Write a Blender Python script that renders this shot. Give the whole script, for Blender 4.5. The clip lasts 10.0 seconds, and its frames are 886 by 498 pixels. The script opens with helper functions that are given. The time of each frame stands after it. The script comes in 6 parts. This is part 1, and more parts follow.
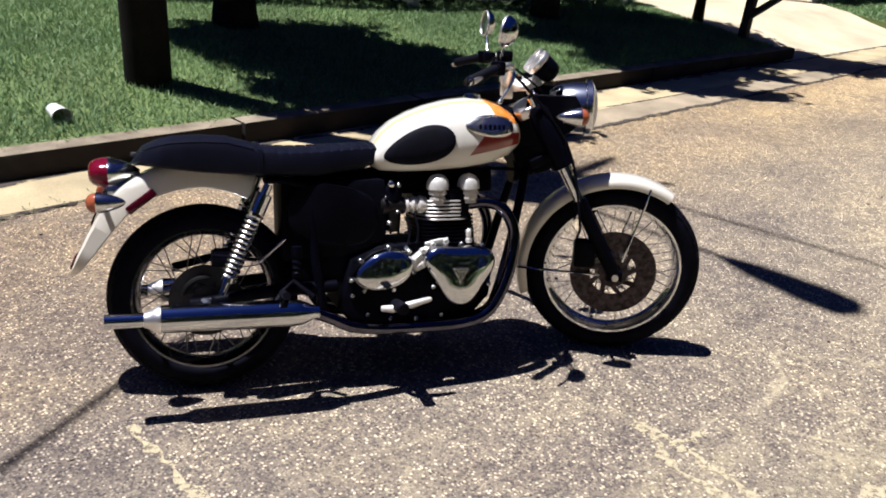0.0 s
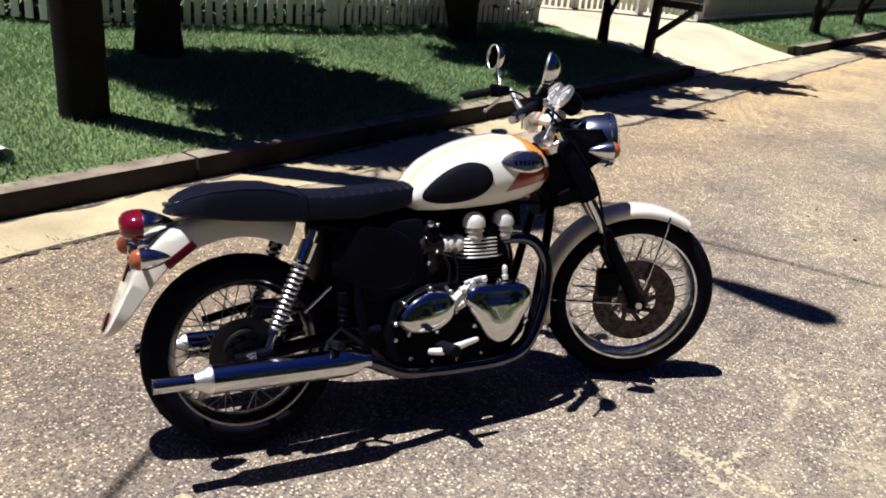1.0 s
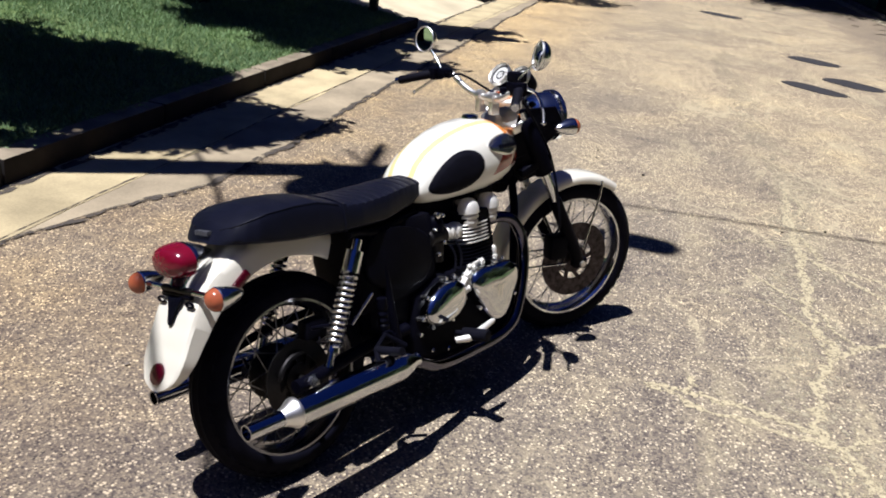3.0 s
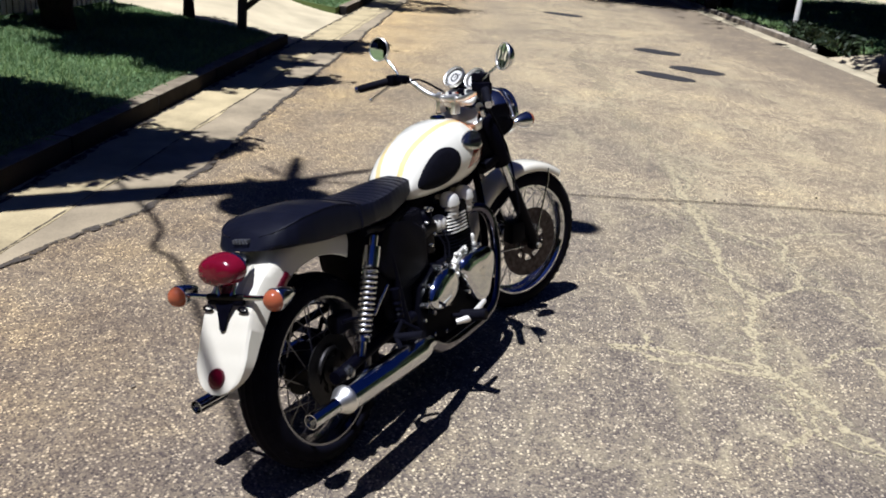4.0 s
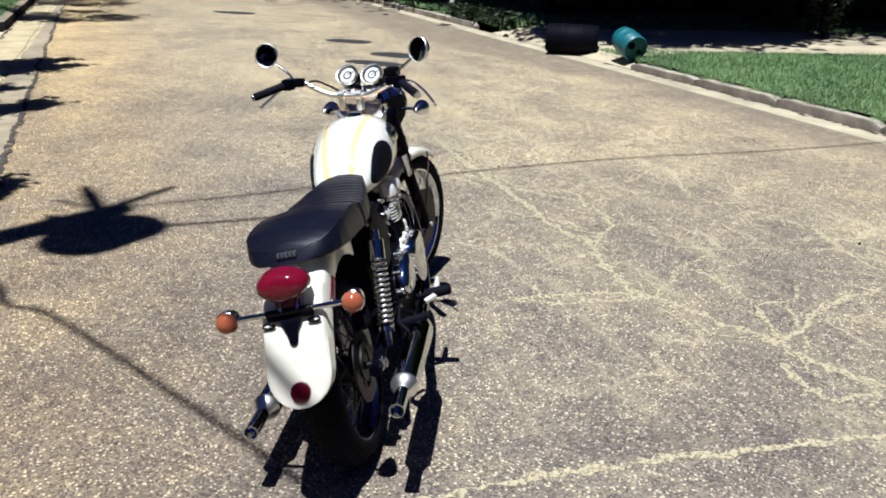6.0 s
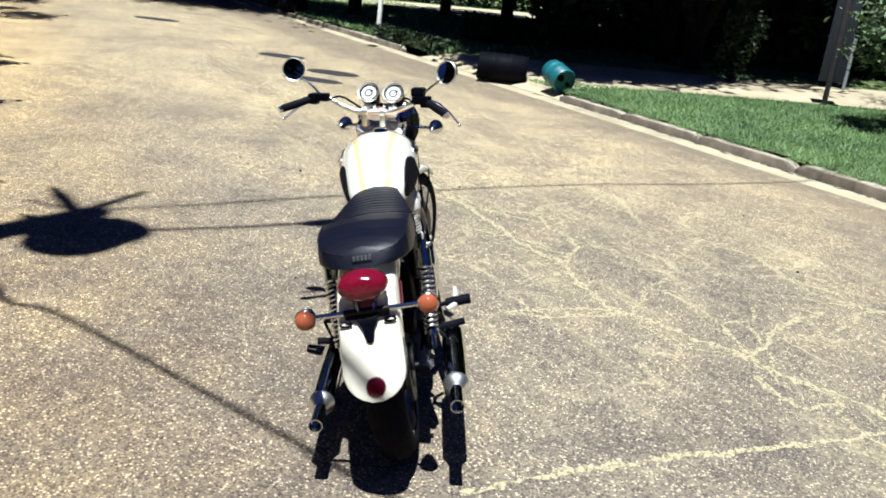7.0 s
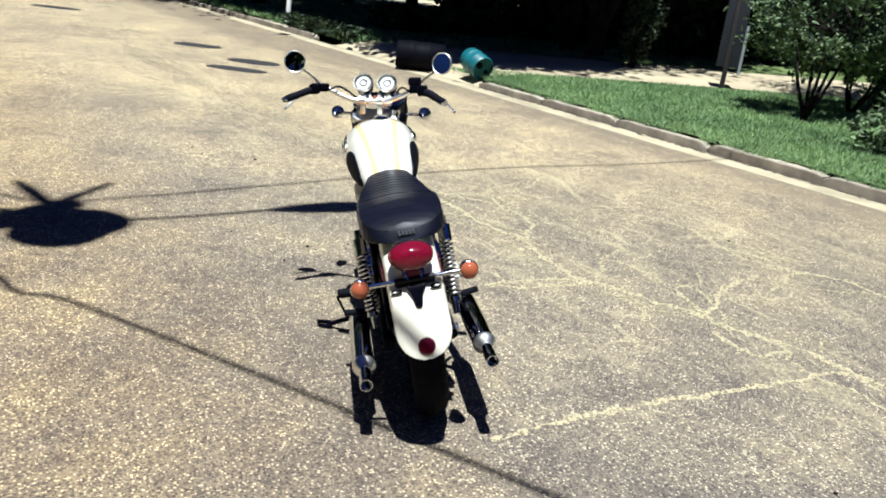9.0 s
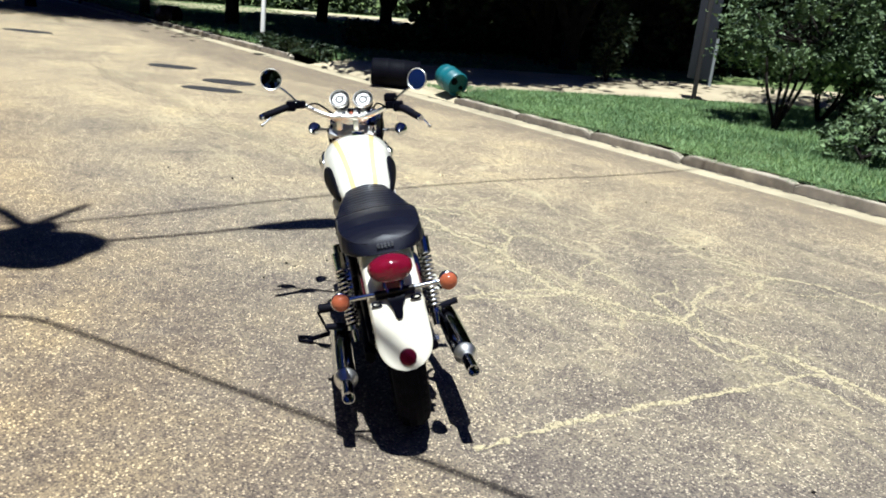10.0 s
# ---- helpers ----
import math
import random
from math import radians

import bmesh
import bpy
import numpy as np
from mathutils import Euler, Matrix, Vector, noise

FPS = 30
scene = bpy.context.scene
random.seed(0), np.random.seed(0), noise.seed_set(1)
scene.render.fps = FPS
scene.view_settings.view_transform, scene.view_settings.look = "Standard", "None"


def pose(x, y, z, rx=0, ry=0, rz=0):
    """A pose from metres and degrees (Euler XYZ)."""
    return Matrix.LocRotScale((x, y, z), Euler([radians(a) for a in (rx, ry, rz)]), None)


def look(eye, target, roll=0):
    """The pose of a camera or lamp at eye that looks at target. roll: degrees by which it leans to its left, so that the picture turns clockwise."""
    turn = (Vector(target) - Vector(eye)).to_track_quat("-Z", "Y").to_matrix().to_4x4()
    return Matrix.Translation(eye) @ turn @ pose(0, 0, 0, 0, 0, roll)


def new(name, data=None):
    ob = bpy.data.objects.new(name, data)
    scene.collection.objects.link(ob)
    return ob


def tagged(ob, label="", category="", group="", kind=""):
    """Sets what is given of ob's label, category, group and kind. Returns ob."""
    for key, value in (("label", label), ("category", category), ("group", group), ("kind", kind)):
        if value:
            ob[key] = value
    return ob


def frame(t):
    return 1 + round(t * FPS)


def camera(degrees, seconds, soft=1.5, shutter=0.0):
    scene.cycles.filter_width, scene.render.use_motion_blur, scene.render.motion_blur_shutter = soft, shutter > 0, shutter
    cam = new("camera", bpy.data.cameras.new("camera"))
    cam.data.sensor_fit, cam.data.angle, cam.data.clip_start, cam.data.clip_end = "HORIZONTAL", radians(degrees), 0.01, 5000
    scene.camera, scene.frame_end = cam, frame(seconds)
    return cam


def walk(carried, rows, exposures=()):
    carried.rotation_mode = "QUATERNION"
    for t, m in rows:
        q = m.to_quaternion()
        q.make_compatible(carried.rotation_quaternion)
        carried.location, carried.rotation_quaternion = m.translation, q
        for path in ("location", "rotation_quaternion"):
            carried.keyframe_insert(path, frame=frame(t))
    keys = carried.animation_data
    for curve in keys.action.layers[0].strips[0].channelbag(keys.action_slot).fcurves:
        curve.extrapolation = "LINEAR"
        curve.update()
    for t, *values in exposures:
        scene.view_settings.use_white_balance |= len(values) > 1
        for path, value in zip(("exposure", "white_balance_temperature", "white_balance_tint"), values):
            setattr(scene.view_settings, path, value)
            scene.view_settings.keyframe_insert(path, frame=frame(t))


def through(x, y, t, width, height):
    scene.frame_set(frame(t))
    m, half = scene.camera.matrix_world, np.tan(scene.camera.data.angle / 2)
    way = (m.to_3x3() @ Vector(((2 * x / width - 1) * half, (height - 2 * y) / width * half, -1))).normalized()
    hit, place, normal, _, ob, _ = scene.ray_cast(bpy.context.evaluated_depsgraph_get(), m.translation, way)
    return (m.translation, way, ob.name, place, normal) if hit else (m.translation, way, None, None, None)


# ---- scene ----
cam = camera(55.5, 10.0, soft=1.9)
PATH = [
    (0, (-0.072, -2.515, 1.604), (0.567, -0.649, 0.755), 4.9),
    (0.5, (-0.308, -2.460, 1.591), (0.468, -0.600, 0.849), 5.8),
    (1, (-0.542, -2.261, 1.612), (0.379, -0.488, 0.828), 5.5),
    (1.5, (-0.788, -2.116, 1.599), (0.353, -0.490, 0.787), 6.6),
    (2, (-1.068, -1.997, 1.632), (0.253, -0.494, 0.855), 7.2),
    (2.5, (-1.249, -1.783, 1.598), (0.145, -0.400, 0.730), 5.6),
    (2.7, (-1.297, -1.682, 1.643), (0.157, -0.367, 0.769), 6.6),
    (3.8, (-1.821, -1.400, 1.630), (-0.073, -0.395, 0.895), 4.9),
    (4, (-1.879, -1.336, 1.617), (-0.106, -0.396, 0.855), 4.9),
    (4.5, (-1.991, -1.095, 1.628), (-0.136, -0.332, 0.864), 2.9),
    (5, (-2.153, -0.872, 1.593), (-0.226, -0.341, 0.810), 3.5),
    (5.5, (-2.326, -0.642, 1.601), (-0.338, -0.305, 0.865), 4.8),
    (6, (-2.365, -0.408, 1.577), (-0.350, -0.254, 0.853), 2.4),
    (6.2, (-2.393, -0.306, 1.590), (-0.372, -0.213, 0.871), 2.9),
    (7.3, (-2.620, 0.199, 1.563), (-0.572, 0.035, 0.941), 6.6),
    (7.5, (-2.600, 0.269, 1.562), (-0.558, 0.051, 0.939), 5.3),
    (8, (-2.666, 0.435, 1.552), (-0.668, 0.088, 0.846), 5.7),
    (8.5, (-2.798, 0.529, 1.560), (-0.796, 0.261, 0.832), 5.4),
    (9, (-2.866, 0.545, 1.566), (-0.853, 0.183, 0.913), 7.1),
    (9.5, (-2.907, 0.541, 1.563), (-0.891, 0.154, 0.935), 6.3),
    (10, (-2.903, 0.549, 1.560), (-0.886, 0.137, 0.953), 6.2),
]
walk(cam, [(t, look(eye, target, roll)) for t, eye, target, roll in PATH],
     exposures=[(0, 0.79, 5700, 18), (2.7, 0.71, 5660, 17), (4.0, 0.50, 5470, 15), (4.5, 0.51, 5430, 15), (5.0, 0.40, 5400, 14), (5.5, 0.56, 5400, 12), (6.2, 0.69, 5440, 10), (7.3, 0.98, 5560, 6), (8.0, 0.99, 5540, 5), (10.0, 0.87, 5550, 7)])

# ---- world and light ----
SHADE = Vector((0.298, -0.112, -1.0))            # the way the sunlight travels, per metre of fall
world = bpy.data.worlds.new("sky")
scene.world = world
world.use_nodes = True
wn = world.node_tree
sky = wn.nodes.new("ShaderNodeTexSky")
sky.sky_type = "NISHITA"
sky.sun_disc = False
sky.sun_elevation = radians(72.3)
sky.sun_rotation = radians(290.6)
sky.ozone_density = 5.0
sky.dust_density = 4.0
tint = wn.nodes.new("ShaderNodeMix")             # a deep, clear blue sky
tint.data_type, tint.blend_type = "RGBA", "MULTIPLY"
tint.inputs["Factor"].default_value = 1.0
tint.inputs["B"].default_value = (0.41, 0.71, 2.3, 1)
wn.links.new(sky.outputs[0], tint.inputs["A"])
wn.nodes["Background"].inputs["Strength"].default_value = 0.0056
wn.links.new(tint.outputs["Result"], wn.nodes["Background"].inputs["Color"])
sun_data = bpy.data.lights.new("sun", "SUN")
sun_data.energy = 5.0
sun_data.angle = radians(0.53)
sun_data.color = (1.0, 0.955, 0.865)
sun = new("sun", sun_data)
sun.matrix_world = look((0, 0, 30), Vector((0, 0, 30)) + SHADE)

# ---- materials ----


def nodes_of(name):
    m = bpy.data.materials.new(name)
    m.use_nodes = True
    return m, m.node_tree, m.node_tree.nodes["Principled BSDF"]


def ramp(nt, fac, stops):
    r = nt.nodes.new("ShaderNodeValToRGB")
    els = r.color_ramp.elements
    while len(els) < len(stops):
        els.new(0.5)
    for e, (p, c) in zip(els, stops):
        e.position, e.color = p, (*c, 1)
    nt.links.new(fac, r.inputs[0])
    return r.outputs[0]


def noise_tex(nt, scale, detail=4, rough=0.55, coord="Object"):
    c = nt.nodes.new("ShaderNodeTexCoord")
    n = nt.nodes.new("ShaderNodeTexNoise")
    n.inputs["Scale"].default_value, n.inputs["Detail"].default_value, n.inputs["Roughness"].default_value = scale, detail, rough
    nt.links.new(c.outputs[coord], n.inputs["Vector"])
    return n.outputs["Fac"]


def mix(nt, fac, a, b, kind="MIX"):
    m = nt.nodes.new("ShaderNodeMix")
    m.data_type, m.blend_type = "RGBA", kind
    for sock, v in ((m.inputs["Factor"], fac), (m.inputs["A"], a), (m.inputs["B"], b)):
        if isinstance(v, (int, float)):
            sock.default_value = v
        elif isinstance(v, tuple):
            sock.default_value = (*v, 1)
        else:
            nt.links.new(v, sock)
    return m.outputs["Result"]


def bump(nt, bsdf, fac, strength, dist):
    b = nt.nodes.new("ShaderNodeBump")
    b.inputs["Strength"].default_value, b.inputs["Distance"].default_value = strength, dist
    nt.links.new(fac, b.inputs["Height"])
    nt.links.new(b.outputs[0], bsdf.inputs["Normal"])


def mat(name, color, rough=0.5, metal=0.0, vary=0.25, scale=6.0, fine=60.0, bumps=0.15, depth=0.002, coat=0.0, spec=0.5):
    m, nt, b = nodes_of(name)
    dark = tuple(c * (1 - vary) for c in color)
    light = tuple(min(1, c * (1 + vary * 0.6)) for c in color)
    big = ramp(nt, noise_tex(nt, scale), [(0.3, dark), (0.7, light)])
    small = ramp(nt, noise_tex(nt, fine, 3), [(0.3, (1 - vary * 0.5,) * 3), (0.65, (1, 1, 1))])
    nt.links.new(mix(nt, 1.0, big, small, "MULTIPLY"), b.inputs["Base Color"])
    b.inputs["Roughness"].default_value, b.inputs["Metallic"].default_value = rough, metal
    b.inputs["Specular IOR Level"].default_value = spec
    b.inputs["Coat Weight"].default_value = coat
    b.inputs["Coat Roughness"].default_value = 0.04
    if bumps:
        bump(nt, b, noise_tex(nt, fine, 4), bumps, depth)
    return m


def math_node(nt, kind, *values, clamp=False):
    n = nt.nodes.new("ShaderNodeMath")
    n.operation, n.use_clamp = kind, clamp
    for sock, v in zip(n.inputs, values):
        if isinstance(v, (int, float)):
            sock.default_value = v
        else:
            nt.links.new(v, sock)
    return n.outputs[0]


def smooth_range(nt, value, lo, hi):
    r = nt.nodes.new("ShaderNodeMapRange")
    r.interpolation_type = "SMOOTHSTEP"
    r.inputs["From Min"].default_value, r.inputs["From Max"].default_value = lo, hi
    nt.links.new(value, r.inputs["Value"])
    return r.outputs[0]


def cells(nt, coord, scale):
    """Random value and distance of scattered cells."""
    v = nt.nodes.new("ShaderNodeTexVoronoi")
    v.inputs["Scale"].default_value = scale
    nt.links.new(coord, v.inputs["Vector"])
    sep = nt.nodes.new("ShaderNodeSeparateColor")
    nt.links.new(v.outputs["Color"], sep.inputs[0])
    return sep.outputs[0], sep.outputs[1], v.outputs["Distance"]


def worn_asphalt():
    """Worn asphalt with pale stone chips, grey and sandy patches, sand streaks along the street and a brown gutter stain."""
    m, nt, b = nodes_of("asphalt")
    c = nt.nodes.new("ShaderNodeTexCoord").outputs["Object"]
    xyz = nt.nodes.new("ShaderNodeSeparateXYZ")
    nt.links.new(c, xyz.inputs[0])
    u, v = xyz.outputs[0], xyz.outputs[1]
    pick, tone, dist = cells(nt, c, 125)
    col = ramp(nt, pick, [(0.0, (0.088, 0.075, 0.072)), (0.4, (0.168, 0.146, 0.120)), (1.0, (0.250, 0.216, 0.160))])
    for scale, share, size, chip in ((112, 0.62, 0.46, (0.335, 0.295, 0.215)), (88, 0.76, 0.42, (0.64, 0.565, 0.41)), (84, 0.76, 0.40, (0.075, 0.064, 0.058))):
        pick, tone, d = cells(nt, c, scale)
        on = math_node(nt, "MULTIPLY", math_node(nt, "GREATER_THAN", pick, share), math_node(nt, "SUBTRACT", 1.0, smooth_range(nt, math_node(nt, "SUBTRACT", d, math_node(nt, "MULTIPLY", tone, 0.14)), size - 0.16, size)))
        col = mix(nt, on, col, chip)
    big = ramp(nt, noise_tex(nt, 1.5, 5, 0.62), [(0.32, (0.70, 0.68, 0.71)), (0.5, (0.94, 0.92, 0.91)), (0.7, (1.14, 1.10, 1.0))])
    mid = ramp(nt, noise_tex(nt, 11, 4, 0.6), [(0.34, (0.80, 0.79, 0.80)), (0.66, (1.16, 1.15, 1.10))])
    col = mix(nt, 1.0, col, mid, "MULTIPLY")
    huge = ramp(nt, noise_tex(nt, 0.36, 3, 0.5), [(0.35, (0.84, 0.83, 0.84)), (0.65, (1.08, 1.06, 1.02))])
    col = mix(nt, 1.0, mix(nt, 1.0, col, big, "MULTIPLY"), huge, "MULTIPLY")
    # paler and yellower farther along the street and to its right
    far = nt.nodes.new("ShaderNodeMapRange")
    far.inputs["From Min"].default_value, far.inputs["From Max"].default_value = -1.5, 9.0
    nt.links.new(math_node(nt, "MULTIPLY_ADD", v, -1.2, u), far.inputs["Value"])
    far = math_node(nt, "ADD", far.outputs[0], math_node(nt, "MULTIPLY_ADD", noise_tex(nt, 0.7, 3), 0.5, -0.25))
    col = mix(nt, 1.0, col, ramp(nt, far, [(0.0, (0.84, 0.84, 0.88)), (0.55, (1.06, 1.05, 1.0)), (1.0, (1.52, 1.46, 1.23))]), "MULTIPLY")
    # tan sand washed over the lane along the gutter
    lane = smooth_range(nt, v, -0.5, 1.5)
    drift = mix(nt, 1.0, lane, ramp(nt, noise_tex(nt, 2.4, 5, 0.65), [(0.3, (0.45, 0.45, 0.45)), (0.65, (1, 1, 1))]), "MULTIPLY")
    col = mix(nt, 1.0, col, mix(nt, drift, (1.0, 1.0, 1.0), (1.46, 1.30, 0.98)), "MULTIPLY")
    # pale streaks of sand lying along the worn middle of the street
    mp = nt.nodes.new("ShaderNodeMapping")
    mp.inputs["Scale"].default_value = (0.42, 1.7, 1.0)
    nt.links.new(c, mp.inputs["Vector"])
    streak = nt.nodes.new("ShaderNodeTexNoise")
    for key, val in (("Scale", 1.9), ("Detail", 8.0), ("Roughness", 0.68), ("Distortion", 0.5)):
        streak.inputs[key].default_value = val
    nt.links.new(mp.outputs[0], streak.inputs["Vector"])
    band = math_node(nt, "MULTIPLY", smooth_range(nt, v, -5.2, -3.6), smooth_range(nt, math_node(nt, "MULTIPLY", v, -1.0), 0.2, 1.6))
    thin = math_node(nt, "MULTIPLY", smooth_range(nt, streak.outputs["Fac"], 0.50, 0.68), band)
    thin = math_node(nt, "MULTIPLY", thin, smooth_range(nt, noise_tex(nt, 34, 4, 0.7), 0.34, 0.60))
    col = mix(nt, math_node(nt, "MULTIPLY", thin, 0.55), col, (0.48, 0.405, 0.235))
    warp = nt.nodes.new("ShaderNodeTexNoise")
    warp.inputs["Scale"].default_value, warp.inputs["Detail"].default_value = 2.2, 5
    nt.links.new(c, warp.inputs["Vector"])
    bent = nt.nodes.new("ShaderNodeVectorMath")
    bent.operation = "MULTIPLY_ADD"
    bent.inputs[1].default_value = (0.55, 0.55, 0.0)
    nt.links.new(warp.outputs["Color"], bent.inputs[0])
    nt.links.new(c, bent.inputs[2])
    web = None
    for scale, width, amount in ((1.25, 0.024, 0.70), (3.1, 0.040, 0.34)):
        vor = nt.nodes.new("ShaderNodeTexVoronoi")
        vor.feature = "DISTANCE_TO_EDGE"
        vor.inputs["Scale"].default_value = scale
        nt.links.new(bent.outputs[0], vor.inputs["Vector"])
        line = math_node(nt, "MULTIPLY", math_node(nt, "SUBTRACT", 1.0, smooth_range(nt, vor.outputs["Distance"], width * 0.25, width)), amount)
        web = line if web is None else math_node(nt, "MAXIMUM", web, line)
    web = math_node(nt, "MULTIPLY", web, smooth_range(nt, noise_tex(nt, 0.8, 4, 0.6), 0.44, 0.60))
    web = math_node(nt, "MULTIPLY", web, smooth_range(nt, noise_tex(nt, 48, 4, 0.7), 0.36, 0.56))
    col = mix(nt, math_node(nt, "MULTIPLY", web, band), col, (0.48, 0.405, 0.245))
    # brown silt left by water beside the far gutter
    silt = math_node(nt, "ADD", v, math_node(nt, "MULTIPLY_ADD", noise_tex(nt, 0.9, 4), -0.9, 0.45))
    silt = smooth_range(nt, math_node(nt, "MULTIPLY", math_node(nt, "ADD", silt, smooth_range(nt, u, 12.0, 6.5)), -1.0), 4.05, 4.85)
    silt = math_node(nt, "MULTIPLY", silt, smooth_range(nt, noise_tex(nt, 5.0, 5, 0.65), 0.18, 0.60))
    col = mix(nt, math_node(nt, "MULTIPLY", silt, 0.8), col, (0.155, 0.122, 0.087))
    nt.links.new(col, b.inputs["Base Color"])
    b.inputs["Roughness"].default_value = 0.9
    b.inputs["Specular IOR Level"].default_value = 0.25
    bump(nt, b, dist, 0.6, 0.004)
    return m


def leafy(name, dark, light, rough=0.6, through=0.25):
    m, nt, b = nodes_of(name)
    g = nt.nodes.new("ShaderNodeNewGeometry")
    isl = ramp(nt, g.outputs["Random Per Island"], [(0.0, dark), (1.0, light)])
    pat = ramp(nt, noise_tex(nt, 0.9, 3), [(0.35, (0.7, 0.75, 0.7)), (0.65, (1.12, 1.1, 1.0))])
    col = mix(nt, 1.0, isl, pat, "MULTIPLY")
    nt.links.new(col, b.inputs["Base Color"])
    b.inputs["Roughness"].default_value = rough
    b.inputs["Specular IOR Level"].default_value = 0.3
    tr = nt.nodes.new("ShaderNodeBsdfTranslucent")
    nt.links.new(col, tr.inputs["Color"])
    ms = nt.nodes.new("ShaderNodeMixShader")
    ms.inputs[0].default_value = through
    nt.links.new(b.outputs[0], ms.inputs[1])
    nt.links.new(tr.outputs[0], ms.inputs[2])
    nt.links.new(ms.outputs[0], nt.nodes["Material Output"].inputs["Surface"])
    return m


def lens_mat(name, color, rough=0.12):
    m, nt, b = nodes_of(name)
    wv = ramp(nt, noise_tex(nt, 25, 2), [(0.3, tuple(c * 0.8 for c in color)), (0.7, color)])
    nt.links.new(wv, b.inputs["Base Color"])
    b.inputs["Roughness"].default_value = rough
    b.inputs["Transmission Weight"].default_value = 0.25
    b.inputs["Specular IOR Level"].default_value = 0.35
    b.inputs["Coat Weight"].default_value = 0.15
    return m


ASPHALT = worn_asphalt()
CONCRETE = mat("concrete", (0.55, 0.465, 0.295), 0.9, 0, 0.22, 1.5, 90, 0.3)
CONCRETE_DIRTY = mat("stained concrete", (0.20, 0.165, 0.122), 0.92, 0, 0.4, 2.2, 70, 0.35)


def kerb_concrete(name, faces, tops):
    """Old concrete whose shaded faces and lit tops are put into its colour."""
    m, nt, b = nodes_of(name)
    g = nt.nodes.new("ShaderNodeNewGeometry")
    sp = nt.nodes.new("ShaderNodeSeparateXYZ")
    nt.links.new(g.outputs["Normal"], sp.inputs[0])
    # upward faces take the lit tone, all others the shaded one
    up_facing = ramp(nt, sp.outputs[2], [(0.72, (0, 0, 0)), (0.9, (1, 1, 1))])
    face_shade = ramp(nt, noise_tex(nt, 3.0, 5), [(0.3, faces[0]), (0.7, faces[1])])
    top_light = ramp(nt, noise_tex(nt, 5.0, 5), [(0.3, tops[0]), (0.7, tops[1])])
    nt.links.new(mix(nt, up_facing, face_shade, top_light), b.inputs["Base Color"])
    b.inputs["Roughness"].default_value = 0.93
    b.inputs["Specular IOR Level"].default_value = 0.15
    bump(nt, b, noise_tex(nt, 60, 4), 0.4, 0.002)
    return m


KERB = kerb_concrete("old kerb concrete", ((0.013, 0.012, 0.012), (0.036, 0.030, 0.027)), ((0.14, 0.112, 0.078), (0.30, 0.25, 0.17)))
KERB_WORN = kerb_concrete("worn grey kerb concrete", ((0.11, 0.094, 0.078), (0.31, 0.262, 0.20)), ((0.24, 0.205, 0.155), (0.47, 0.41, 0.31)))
GUTTER_SANDY = mat("sandy gutter concrete", (0.465, 0.375, 0.205), 0.92, 0, 0.36, 1.8, 80, 0.3)
GUTTER_OLD = mat("worn gutter concrete", (0.43, 0.365, 0.235), 0.92, 0, 0.28, 2.0, 70, 0.3)
GUTTER_BAND = mat("grey-tan gutter concrete", (0.325, 0.262, 0.165), 0.93, 0, 0.32, 2.6, 80, 0.35)
DRIVE_TAN = mat("dusty drive concrete", (0.47, 0.39, 0.25), 0.93, 0, 0.30, 0.9, 70, 0.3)
PATCH = mat("dark asphalt repair", (0.022, 0.020, 0.021), 0.9, 0, 0.3, 4, 90, 0.3)
SOIL = mat("soil", (0.14, 0.15, 0.06), 0.95, 0, 0.35, 1.1, 40, 0.4)
LAWN = mat("lawn ground", (0.12, 0.165, 0.045), 0.95, 0, 0.4, 1.4, 45, 0.5, 0.01)
GRASS = leafy("grass blades", (0.108, 0.185, 0.078), (0.29, 0.415, 0.195))
LEAF = leafy("tree leaves", (0.022, 0.045, 0.014), (0.06, 0.10, 0.03), through=0.05)
# darker copy of the leaves, with the grove's shade put into the colour
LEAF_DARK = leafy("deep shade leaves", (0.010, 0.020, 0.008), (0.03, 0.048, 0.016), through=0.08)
LEAF_LIGHT = leafy("shrub leaves", (0.010, 0.026, 0.012), (0.25, 0.33, 0.165), through=0.10)
BARK = mat("bark", (0.020, 0.016, 0.014), 0.9, 0, 0.45, 7, 50, 0.6, 0.01, spec=0.1)
POLE_WOOD = mat("creosoted pole wood", (0.014, 0.012, 0.011), 0.85, 0, 0.45, 5, 60, 0.5, 0.006, spec=0.1)
WHITE_WOOD = mat("weathered white fence paint", (0.66, 0.67, 0.63), 0.6, 0, 0.16, 3, 60, 0.15)
GREY_BOARD = mat("weathered pale boards", (0.30, 0.31, 0.32), 0.7, 0, 0.25, 2, 40, 0.2)
DARK_WOOD = mat("dark post wood", (0.022, 0.018, 0.017), 0.8, 0, 0.4, 6, 70, 0.4)
METAL_GREY = mat("galvanised sheet", (0.42, 0.43, 0.44), 0.4, 0.7, 0.2, 5, 60, 0.1)
WIRE = mat("cable sheath", (0.02, 0.02, 0.02), 0.6, 0, 0.2, 8, 60, 0)
PAINT = mat("white bike paint", (0.71, 0.665, 0.545), 0.16, 0, 0.03, 4, 90, 0, coat=0.9)
BLACK = mat("black enamel", (0.0022, 0.0022, 0.0055), 0.42, 0, 0.3, 12, 120, 0.03, spec=0.035)
BLACK_CASE = mat("black engine case", (0.0028, 0.0028, 0.006), 0.55, 0, 0.3, 20, 160, 0.15, spec=0.04)
RUBBER = mat("rubber", (0.004, 0.004, 0.008), 0.7, 0, 0.35, 25, 140, 0.25, spec=0.08)
